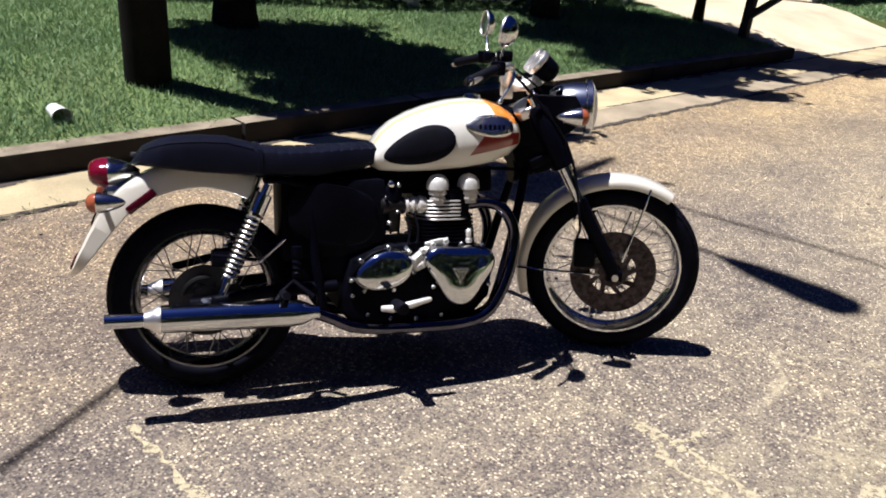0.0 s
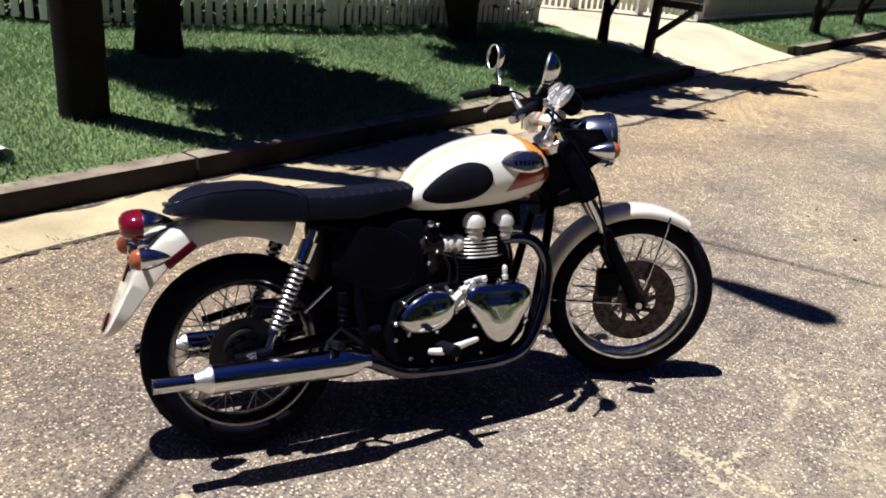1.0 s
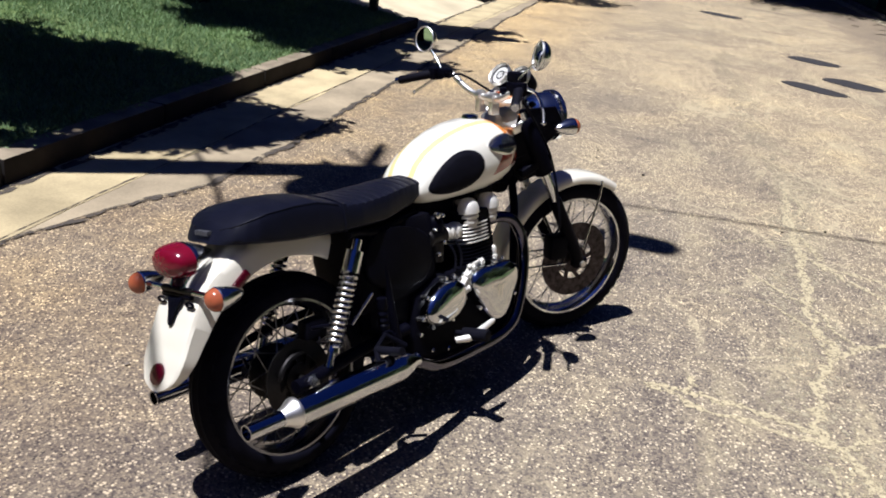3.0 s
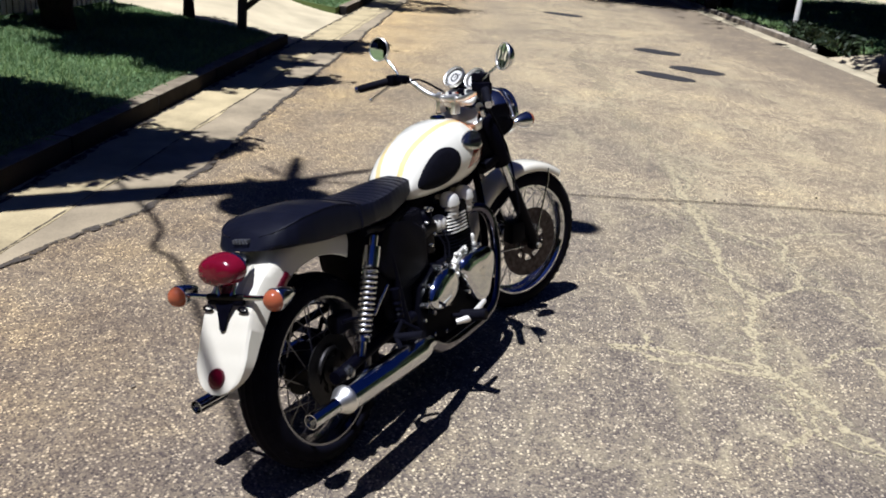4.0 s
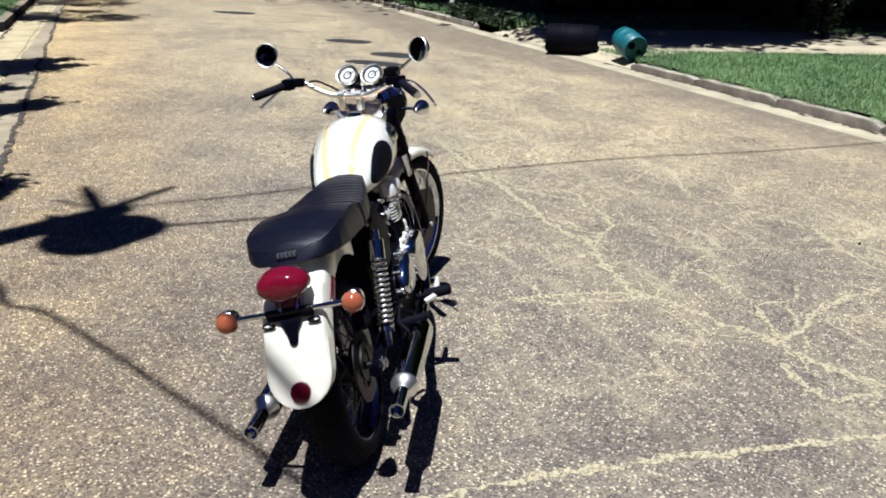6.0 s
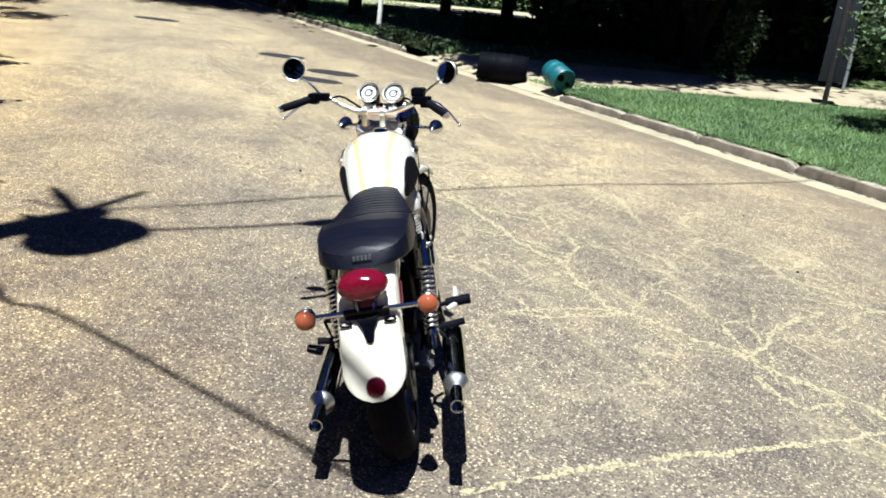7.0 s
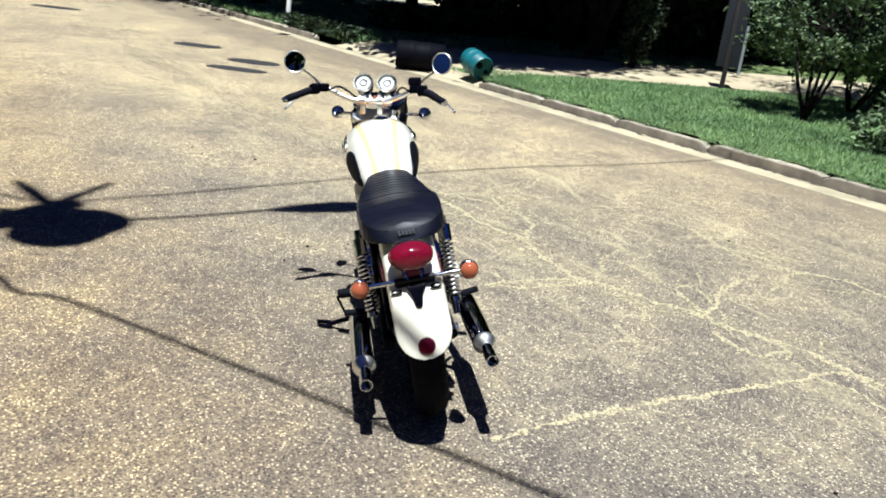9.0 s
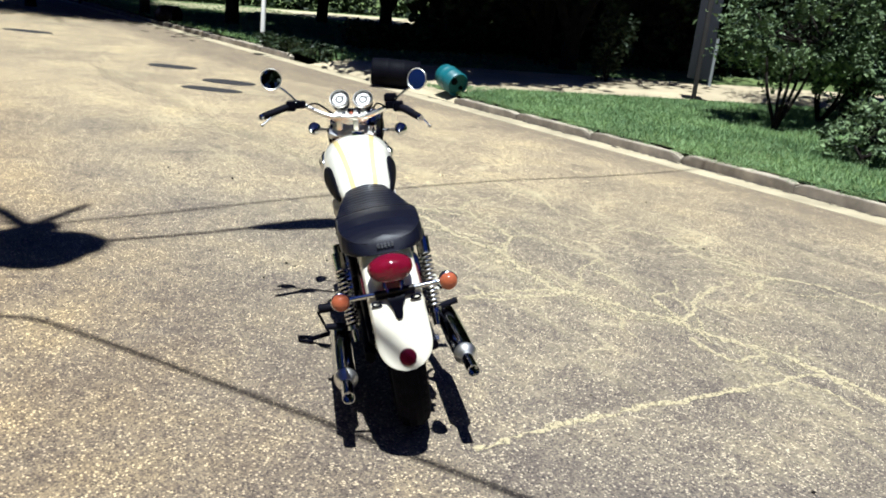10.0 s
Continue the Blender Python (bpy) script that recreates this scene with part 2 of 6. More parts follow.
TYRE = mat("tyre rubber", (0.004, 0.004, 0.0085), 0.75, 0, 0.4, 18, 130, 0.3, spec=0.06)
VINYL = mat("seat vinyl", (0.005, 0.0055, 0.012), 0.40, 0, 0.2, 16, 420, 0.25, 0.0005, spec=0.15)
CHROME = mat("chrome", (0.62, 0.63, 0.64), 0.06, 1, 0.04, 8, 80, 0)
CHROME_WORN = mat("hazed chrome", (0.70, 0.71, 0.71), 0.17, 1, 0.06, 10, 110, 0.02)
# rear rim only: dark reflections and shade put into the metal's colour
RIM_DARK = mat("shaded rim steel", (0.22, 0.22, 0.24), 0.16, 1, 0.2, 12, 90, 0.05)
VINYL_MARK = mat("pressed seat marking", (0.05, 0.05, 0.056), 0.5, 0, 0.1, 16, 200, 0.1)
ALLOY = mat("polished alloy", (0.74, 0.73, 0.71), 0.24, 1, 0.12, 14, 130, 0.08)
ALLOY_ROUGH = mat("cast alloy", (0.66, 0.64, 0.60), 0.42, 1, 0.25, 24, 150, 0.3)
CAST_BRIGHT = mat("pale blasted alloy", (0.74, 0.71, 0.63), 0.42, 0.35, 0.10, 16, 130, 0.15)
SATIN = mat("bright satin alloy", (0.90, 0.88, 0.83), 0.38, 1, 0.08, 16, 130, 0.12)
# rear spokes only: the wheel's shade put into the metal's colour
SPOKE_SHADED = mat("shaded spoke steel", (0.20, 0.195, 0.19), 0.3, 1, 0.2, 30, 150, 0)
POST_WHITE = mat("bright white post paint", (0.80, 0.79, 0.74), 0.5, 0, 0.1, 4, 60, 0.1)
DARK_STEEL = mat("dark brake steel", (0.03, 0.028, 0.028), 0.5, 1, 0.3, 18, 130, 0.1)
STEEL = mat("brake steel", (0.055, 0.046, 0.050), 0.40, 1, 0.7, 45, 130, 0.25)
HEADER_BLUE = mat("heat-tinted chrome", (0.11, 0.105, 0.135), 0.10, 1, 0.25, 7, 60, 0)
RED_LENS = lens_mat("red lens", (0.19, 0.005, 0.022))
# darker copy of the red lens; the side reflectors' shade is in the colour
REFLECTOR_RED = lens_mat("darkened red reflector", (0.085, 0.003, 0.013))
AMBER_LENS = lens_mat("amber lens", (0.47, 0.125, 0.055))
CLEAR_LENS = lens_mat("clear lens", (0.75, 0.77, 0.78), 0.05)
DIAL = mat("dial face", (0.62, 0.61, 0.57), 0.5, 0, 0.05, 8, 60, 0)
MIRROR = mat("mirror glass", (0.86, 0.87, 0.88), 0.015, 1, 0.0, 8, 60, 0)

# ---- building helpers ----


def part(name, bm, material, parent, label="", smooth=True):
    """Links a bmesh as one mesh object under a thing or a part."""
    me = bpy.data.meshes.new(name)
    bmesh.ops.recalc_face_normals(bm, faces=bm.faces[:])
    bm.to_mesh(me)
    bm.free()
    me.materials.append(material)
    if smooth:
        me.polygons.foreach_set("use_smooth", [True] * len(me.polygons))
        me.set_sharp_from_angle(angle=radians(38))
    ob = new(name, me)
    if parent is not None:
        ob.parent = parent
    if label:
        tagged(ob, label)
    return ob


def share(name, source, parent, m):
    """Another object on the same mesh, at the pose m under parent."""
    ob = new(name, source.data)
    ob.parent = parent
    ob.matrix_local = m
    return ob


def thing(name, label, category, group="", m=None, kind=""):
    ob = new(name)
    ob.empty_display_size = 0.1
    tagged(ob, label, category, group, kind)
    if m is not None:
        ob.matrix_world = m
    return ob


def skin(bm, rings, closed=True, caps=True):
    """Faces between rings of points, each of the same count."""
    vs = [[bm.verts.new(p) for p in r] for r in rings]
    n = len(vs[0])
    for a, b in zip(vs, vs[1:]):
        for i in range(n if closed else n - 1):
            bm.faces.new((a[i], a[(i + 1) % n], b[(i + 1) % n], b[i]))
    if caps and closed:
        bm.faces.new(vs[0][::-1])
        bm.faces.new(vs[-1])
    return bm


def tube(bm, pts, r, seg=10, caps=True):
    """A round bar along points; r is one radius or one for each point."""
    pts = [Vector(p) for p in pts]
    rs = r if isinstance(r, (list, tuple)) else [r] * len(pts)
    rings, up = [], None
    for i, p in enumerate(pts):
        d = (pts[min(i + 1, len(pts) - 1)] - pts[max(i - 1, 0)]).normalized()
        if up is None:
            up = d.orthogonal().normalized()
        up = (up - d * up.dot(d)).normalized()
        side = d.cross(up)
        rings.append([p + (up * math.cos(a) + side * math.sin(a)) * rs[i] for a in (2 * math.pi * k / seg for k in range(seg))])
    return skin(bm, rings, True, caps)


def smooth_path(pts, n=6):
    """Points of a smooth curve through the given ones."""
    P = [Vector(p) for p in pts]
    P = [P[0] * 2 - P[1]] + P + [P[-1] * 2 - P[-2]]
    out = []
    for i in range(1, len(P) - 2):
        a, b, c, d = P[i - 1 : i + 3]
        for k in range(n):
            t = k / n
            out.append(0.5 * (2 * b + (c - a) * t + (2 * a - 5 * b + 4 * c - d) * t * t + (3 * b - a - 3 * c + d) * t ** 3))
    return out + [P[-2]]


def lathe(bm, profile, axis="Y", at=(0, 0, 0), seg=32, caps=True):
    """Turns (along, radius) pairs round an axis through at."""
    rings = []
    for s, r in profile:
        ring = []
        for k in range(seg):
            a = 2 * math.pi * k / seg
            c, d = r * math.cos(a), r * math.sin(a)
            q = {"X": (s, c, d), "Y": (c, s, d), "Z": (c, d, s)}[axis]
            ring.append(Vector(at) + Vector(q))
        rings.append(ring)
    return skin(bm, rings, True, caps)


def turned(bm, m):
    bmesh.ops.transform(bm, matrix=m, verts=bm.verts[:])
    return bm


def box(bm, lo, hi, bevel=0.0):
    lo, hi = Vector(lo), Vector(hi)
    made = bmesh.ops.create_cube(bm, size=1, matrix=Matrix.Translation((lo + hi) / 2) @ Matrix.Diagonal((*(hi - lo), 1)))["verts"]
    if bevel:
        edges = list({e for v in made for e in v.link_edges})
        bmesh.ops.bevel(bm, geom=edges, offset=bevel, segments=2, affect="EDGES", profile=0.6)
    return bm


def slab(bm, outline, lo, hi, axis="Y", bevel=0.0, seg=3):
    """A plate with the given outline, from lo to hi along an axis."""
    def at(p, s):
        return {"X": (s, p[0], p[1]), "Y": (p[0], s, p[1]), "Z": (p[0], p[1], s)}[axis]
    n0 = len(bm.verts)
    a = [bm.verts.new(at(p, lo)) for p in outline]
    b = [bm.verts.new(at(p, hi)) for p in outline]
    n = len(outline)
    f = [bm.faces.new(a[::-1]), bm.faces.new(b)]
    for i in range(n):
        bm.faces.new((a[i], a[(i + 1) % n], b[(i + 1) % n], b[i]))
    if bevel:
        edges = [e for q in f for e in q.edges]
        bmesh.ops.bevel(bm, geom=edges, offset=bevel, segments=seg, affect="EDGES", profile=0.55)
    return bm


def oval(cx, cz, rx, rz, n=28, turn=0.0, egg=0.0, power=2.0):
    out = []
    c, s = math.cos(radians(turn)), math.sin(radians(turn))
    for k in range(n):
        a = 2 * math.pi * k / n
        x = rx * math.copysign(abs(math.cos(a)) ** (2 / power), math.cos(a))
        z = rz * math.copysign(abs(math.sin(a)) ** (2 / power), math.sin(a)) * (1 + egg * x / rx)
        out.append((cx + c * x - s * z, cz + s * x + c * z))
    return out


def lerp(table, x):
    """Interpolation in rows of (x, value)."""
    if x <= table[0][0]:
        return table[0][1]
    for (a, p), (b, q) in zip(table, table[1:]):
        if x <= b:
            t = (x - a) / (b - a)
            return p + (q - p) * t
    return table[-1][1]


# ---- the street: u runs along it, v to its left ----
TURN = radians(25.9)


def W(u, v, z=0.0):
    return Vector((u * math.cos(TURN) - v * math.sin(TURN), u * math.sin(TURN) + v * math.cos(TURN), z))


STREET = Matrix.Rotation(TURN, 4, "Z")
KERB_L, GUTTER_L, KERB_R, GUTTER_R = 2.30, 1.95, -6.38, -6.02


def lawn_z(v):
    return 0.15 + 0.11 * (min(v, 5) - 2.45) + 0.02 * max(0, v - 5)


def yard_z(v):
    return 0.13 + 0.03 * max(0, -v - 6.4)


def asphalt_edge(u):
    """Where the asphalt laps onto the near gutter."""
    return lerp([(-40, 1.80), (0.9, 1.83), (1.5, 1.72), (2.1, 1.46), (2.7, 1.43), (4, 1.47), (10, 1.55), (16, 1.62), (90, 1.62)], u) + 0.012 * math.sin(u * 2.9)


def sheet(name, us, vs, height, material, label, category="ground", skirt=0.0):
    """A surface over a grid in the street's frame, with its rim turned down by skirt."""
    bm = bmesh.new()
    e = 0.004
    if skirt:
        us, vs = [us[0] - e, *us, us[-1] + e], [vs[0] - e, *vs, vs[-1] + e]
    nu, nv = len(us), len(vs)
    rim = lambda i, k: skirt and (i in (0, nu - 1) or k in (0, nv - 1))
    grid = [[bm.verts.new((u, v, height(u, v) - (skirt if rim(i, k) else 0))) for k, v in enumerate(vs)] for i, u in enumerate(us)]
    for a, b in zip(grid, grid[1:]):
        for k in range(len(vs) - 1):
            bm.faces.new((a[k], b[k], b[k + 1], a[k + 1]))
    ob = part(name, bm, material, None)
    ob.matrix_world = STREET
    return tagged(ob, label, category, kind="structure")


def span(a, b, n):
    return [a + (b - a) * k / n for k in range(n + 1)]


bm = bmesh.new()
box(bm, (-900, -900, -0.6), (900, 900, -0.12))
tagged(part("ground", bm, SOIL, None, smooth=False), "dull green open ground reaching to the horizon", "ground", kind="structure")
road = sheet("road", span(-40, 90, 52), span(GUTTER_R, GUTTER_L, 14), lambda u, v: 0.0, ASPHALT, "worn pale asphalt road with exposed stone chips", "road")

# ---- the motorcycle ----
LEAN, STEER = radians(14.8), radians(-23.5)
bike = thing("motorcycle", "white classic motorcycle with orange flashes leaning on its side stand", "motorcycle",
             m=Matrix.Translation((0, 0, 0.002)) @ Matrix.Rotation(-LEAN, 4, "X"))
AXLE_R, AXLE_F = Vector((0, 0, 0.306)), Vector((1.493, 0, 0.331))
RAKE = radians(28)
PIVOT = Vector((1.603, 0, 0))
ALONG = Vector((-math.sin(RAKE), 0, math.cos(RAKE)))
BARM = Matrix.Translation(PIVOT) @ Matrix.Rotation(radians(-16.8), 4, ALONG) @ Matrix.Translation(-PIVOT)
FORK = Matrix.Translation(PIVOT) @ Matrix.Rotation(STEER, 4, ALONG) @ Matrix.Translation(-PIVOT)


def wheel(name, centre, tyre_r, tyre_w, rim_r, rim_w, hub_r, hub_w, m, treads):
    """A wire-spoked wheel; the hub carries tyre, rim and spokes."""
    bm = bmesh.new()
    lathe(bm, [(-hub_w, 0.018), (-hub_w, hub_r), (-hub_w + 0.008, hub_r), (-hub_w + 0.02, hub_r * 0.62), (0, hub_r * 0.5), (hub_w - 0.02, hub_r * 0.62), (hub_w - 0.008, hub_r), (hub_w, hub_r), (hub_w, 0.018)], "Y", centre)
    lathe(bm, [(-0.13, 0.012), (0.13, 0.012)], "Y", centre, 12)
    # rear hub, rim and spokes are darker copies with shade in their colour
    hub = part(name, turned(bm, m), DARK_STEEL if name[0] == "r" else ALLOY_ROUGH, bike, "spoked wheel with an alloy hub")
    bm = bmesh.new()
    mid = tyre_r - tyre_w * 0.98
    prof = []
    for k in range(25):
        a = radians(-128 + 256 * k / 24)
        low = tyre_w * 0.98 if math.cos(a) > 0 else (mid - rim_r + 0.006) / 0.616
        y, r = tyre_w * math.sin(a), mid + low * math.cos(a)
        if k in (7, 9, 11, 13, 15, 17):
            r -= 0.004
        prof.append((y, r))
    lathe(bm, prof + [prof[0]], "Y", centre, 72, False)
    for k in range(treads):
        a = 2 * math.pi * k / treads
        for s in (-1, 1):
            y = s * tyre_w * 0.62
            c = centre + Vector((math.sin(a + s * 0.02) * (tyre_r - tyre_w * 0.265), y, math.cos(a + s * 0.02) * (tyre_r - tyre_w * 0.265)))
            bmesh.ops.create_cube(bm, size=1, matrix=Matrix.Translation(c) @ Matrix.Rotation(a, 4, "Y") @ Matrix.Rotation(-s * 0.55, 4, "X") @ Matrix.Diagonal((0.020, tyre_w * 0.42, 0.0035, 1)))
    part("tyre", turned(bm, m), TYRE, hub, "black tyre with grooved tread")
    bm = bmesh.new()
    w = rim_w
    lathe(bm, [(-w, rim_r), (-w, rim_r - 0.010), (-w * 0.8, rim_r - 0.016), (-w * 0.45, rim_r - 0.026), (0, rim_r - 0.032), (w * 0.45, rim_r - 0.026), (w * 0.8, rim_r - 0.016), (w, rim_r - 0.010), (w, rim_r), (w * 0.8, rim_r - 0.006), (0, rim_r - 0.014), (-w * 0.8, rim_r - 0.006), (-w, rim_r)], "Y", centre, 72, False)
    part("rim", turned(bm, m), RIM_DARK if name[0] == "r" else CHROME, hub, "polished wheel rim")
    for k in range(40):
        side = 1 if k % 2 else -1
        a = 2 * math.pi * k / 40
        lead = 0.42 if (k // 2) % 2 else -0.42
        p = centre + Vector((math.cos(a + lead * 1.6) * (hub_r - 0.004), side * (hub_w - 0.006), math.sin(a + lead * 1.6) * (hub_r - 0.004)))
        q = centre + Vector((math.cos(a) * (rim_r - 0.028), side * 0.006, math.sin(a) * (rim_r - 0.028)))
        bm = tube(bmesh.new(), [p, q], 0.0021, 5)
        part("spoke", turned(bm, m), SPOKE_SHADED if name[0] == "r" else ALLOY, hub)
    return hub


still = Matrix.Identity(4)
rear = wheel("rear_wheel", AXLE_R, 0.306, 0.062, 0.234, 0.053, 0.085, 0.055, still, 44)
front = wheel("front_wheel", AXLE_F, 0.331, 0.051, 0.258, 0.043, 0.066, 0.05, FORK, 46)


def disc(centre, radius, y, hole, m, parent, label, steel=STEEL):
    """A drilled brake disc on its carrier."""
    bm = bmesh.new()
    lathe(bm, [(y - 0.0025, hole), (y - 0.0025, radius), (y + 0.0025, radius), (y + 0.0025, hole), (y - 0.0025, hole)], "Y", centre, 56, False)
    for k in range(9):
        a = k * 2 * math.pi / 9
        box_m = Matrix.Translation(centre + Vector((math.cos(a) * hole * 0.72, y + 0.004, math.sin(a) * hole * 0.72))) @ Matrix.Rotation(-a - 0.5, 4, "Y") @ Matrix.Diagonal((hole * 0.72, 0.006, 0.017, 1))
        bmesh.ops.create_cube(bm, size=1, matrix=box_m)
    lathe(bm, [(y - 0.004, 0.030), (y - 0.004, hole * 0.66), (y + 0.008, hole * 0.66), (y + 0.008, 0.030)], "Y", centre, 28)
    for k in range(48):
        a = 2 * math.pi * k / 48
        rr = radius - 0.012 - 0.010 * (k % 3)
        bmesh.ops.create_cone(bm, cap_ends=True, segments=6, radius1=0.0032, radius2=0.0032, depth=0.0056, matrix=Matrix.Translation(centre + Vector((math.cos(a) * rr, y, math.sin(a) * rr))) @ Matrix.Rotation(math.pi / 2, 4, "X"))
    return part("brake_disc", turned(bm, m), steel, parent, label)


disc(AXLE_F, 0.160, -0.066, 0.086, FORK, front, "brown-grey drilled steel brake disc")
disc(AXLE_R, 0.116, -0.072, 0.07, still, rear, "dark steel brake disc", DARK_STEEL)
arc = [(AXLE_R.x - 0.076 * math.cos(t), -0.084, AXLE_R.z + 0.076 * math.sin(t)) for t in (radians(15 + 9 * k) for k in range(11))]
part("caliper_carrier", tube(bmesh.new(), arc, [0.004] + [0.009] * 9 + [0.004], 8), DARK_STEEL, rear, "dark cast caliper carrier")
part("axle_nut", lathe(bmesh.new(), [(-0.150, 0.006), (-0.148, 0.016), (-0.136, 0.017), (-0.134, 0.024), (-0.130, 0.024)], "Y", AXLE_R, 6), ALLOY, rear, "bright axle nut")


def fender(name, centre, radius, a0, a1, half, drop, m, n=34, tip=10, crown=lambda a: 2.6):
    """A mudguard round a wheel, between angles from the vertical towards the back."""
    rings_out, rings_in = [], []
    for k in range(n + 1):
        a = radians(a0 + (a1 - a0) * k / n)
        w = half
        end = (n - k) / n * (a1 - a0)
        if end < tip:
            w = half * max(0.02, 1 - ((tip - end) / tip) ** 2.3) ** (1 / 2.3)
        ro, ri = [], []
        for j in range(13):
            s = -1 + j / 6
            q = abs(s) ** 0.8
            y = math.copysign(w * math.sin(min(1, q) * math.pi / 2), s)
            d = drop(math.degrees(a)) * (1 - max(0.0, 1 - q ** crown(math.degrees(a))) ** 0.7) * (0.3 + 0.7 * w / half)
            for lst, off in ((ro, 0.0), (ri, -0.004)):
                r = radius(math.degrees(a)) - d + off
                lst.append(Vector(centre) + Vector((-math.sin(a) * r, y * (1 if off == 0 else 0.965), math.cos(a) * r)))
        rings_out.append(ro + ri[::-1])
    bm = skin(bmesh.new(), rings_out)
    return part(name, turned(bm, m), PAINT, bike, "white enamelled steel mudguard")


rear_guard = fender("rear_mudguard", (0, 0, 0.318), lambda a: lerp([(-30, 0.424), (-20, 0.430), (0, 0.439), (20, 0.438), (34, 0.431), (45, 0.4185), (54, 0.4065), (63, 0.402), (72, 0.406), (81, 0.418)], a), -24, 78.6, 0.095, lambda a: lerp([(-24, 0.082), (20, 0.080), (45, 0.066), (62, 0.044), (80, 0.022)], a), still, 70, tip=15, crown=lambda a: lerp([(25, 4.0), (50, 10.0)], a))
front_guard = fender("front_mudguard", AXLE_F, lambda a: 0.362, -33, 111, 0.062, lambda a: 0.036, FORK, 40)


def stay(pts, r, m, parent, material=CHROME, name="stay"):
    return part(name, turned(tube(bmesh.new(), pts, r, 8), m), material, parent, "thin bright metal stay")


for s in (-1, 1):
    stay([(1.60, s * 0.061, 0.655), (1.585, s * 0.075, 0.60), (1.52, s * 0.082, 0.38)], 0.0045, FORK, front_guard)
    stay([(1.135, s * 0.06, 0.335), (1.2, s * 0.078, 0.338), (1.44, s * 0.082, 0.325)], 0.0045, FORK, front_guard)
    bm = box(bmesh.new(), (-0.170, s * 0.096 - 0.006, 0.60), (-0.068, s * 0.096 + 0.006, 0.627), 0.006)
    part("side_reflector", turned(bm, Matrix.Translation((-0.182, 0, 0.630)) @ Matrix.Rotation(radians(-36), 4, "Y") @ Matrix.Translation((0.122, 0, -0.612))), REFLECTOR_RED, rear_guard, "long red side reflector darkened for shade")
bm = lathe(bmesh.new(), [(-0.009, 0.004), (-0.0085, 0.020), (-0.006, 0.0275), (0.002, 0.030), (0.012, 0.028)], "X", (0, 0, 0), 24)
part("lower_reflector", turned(bm, Matrix.Translation((-0.389, 0, 0.440)) @ Matrix.Rotation(radians(25), 4, "Y")), REFLECTOR_RED, rear_guard, "round red rear reflector")

# tail lamp, its bracket and the plate holder
TAIL = 0.018
bm = bmesh.new()
for s in (-1, 1):
    slab(bm, [(-0.268, 0.705), (-0.205, 0.712), (-0.195, 0.690), (-0.245, 0.645), (-0.296, 0.632), (-0.296, 0.652)], s * 0.034 - 0.003, s * 0.034 + 0.003, "Y", 0.001, 1)
    tube(bm, [(-0.262, s * 0.030, 0.690), (-0.285, s * 0.026, 0.665), (-0.300, s * 0.022, 0.640)], 0.006, 8)
bracket = part("tail_bracket", bm, CHROME, bike, "chrome tail lamp bracket")


def lamp_ring(x, f, wave=0.0):
    """An oval section of the tail lamp, wider than high."""
    out = []
    for k in range(40):
        a = 2 * math.pi * k / 40
        out.append(Vector((x + TAIL - wave * abs(math.sin(5 * a)), 0.074 * f * math.cos(a), 0.719 + 0.046 * f * math.sin(a))))
    return out


lamp = part("tail_lamp", skin(bmesh.new(), [lamp_ring(x, f) for x, f in ((-0.200, 0.18), (-0.215, 0.40), (-0.235, 0.62), (-0.258, 0.83), (-0.278, 0.97), (-0.290, 1.03), (-0.296, 1.00))]), CHROME_WORN, bike, "chrome tail lamp")
part("lens", skin(bmesh.new(), [lamp_ring(x, f, w) for x, f, w in ((-0.291, 1.02, 0), (-0.312, 1.0, 0), (-0.328, 0.93, 0.0006), (-0.341, 0.78, 0.0014), (-0.348, 0.56, 0.0018), (-0.3505, 0.34, 0.0014), (-0.352, 0.12, 0.0004))]), RED_LENS, lamp, "oval red lens")
bm = box(bmesh.new(), (-0.306, -0.066, 0.622), (-0.292, 0.066, 0.634), 0.003)
slab(bm, [(-0.034, 0.628), (0.034, 0.628), (0.026, 0.610), (0.015, 0.594), (0.012, 0.564), (0.006, 0.556), (-0.006, 0.556), (-0.012, 0.564), (-0.015, 0.594), (-0.026, 0.610)], -0.006, 0.0, "X", 0.002, 1)
for v in bm.verts:                                # the hanging tongue lies along the mudguard
    if -0.007 < v.co.x < 0.001:
        v.co.x += -0.303 - 0.40 * (0.628 - v.co.z)
for s in (-1, 1):                                 # slotted ears
    loop = [(-0.308, s * (0.066 + 0.016 * math.cos(t)), 0.612 + 0.007 * math.sin(t)) for t in (2 * math.pi * k / 14 for k in range(15))]
    tube(bm, loop, 0.0035, 6)
plate = part("plate_holder", bm, BLACK, bike, "empty black number plate holder")
for s in (-1, 1):
    part("indicator_bar", tube(bmesh.new(), [(-0.294, s * 0.066, 0.641), (-0.292, s * 0.16, 0.641)], 0.0085, 14), CHROME, bike, "chrome arm carrying an indicator")
part("bar_sleeve", tube(bmesh.new(), [(-0.294, -0.068, 0.641), (-0.294, 0.068, 0.641)], 0.0105, 14), DARK_STEEL, bike, "dark sleeve round the indicator bar")


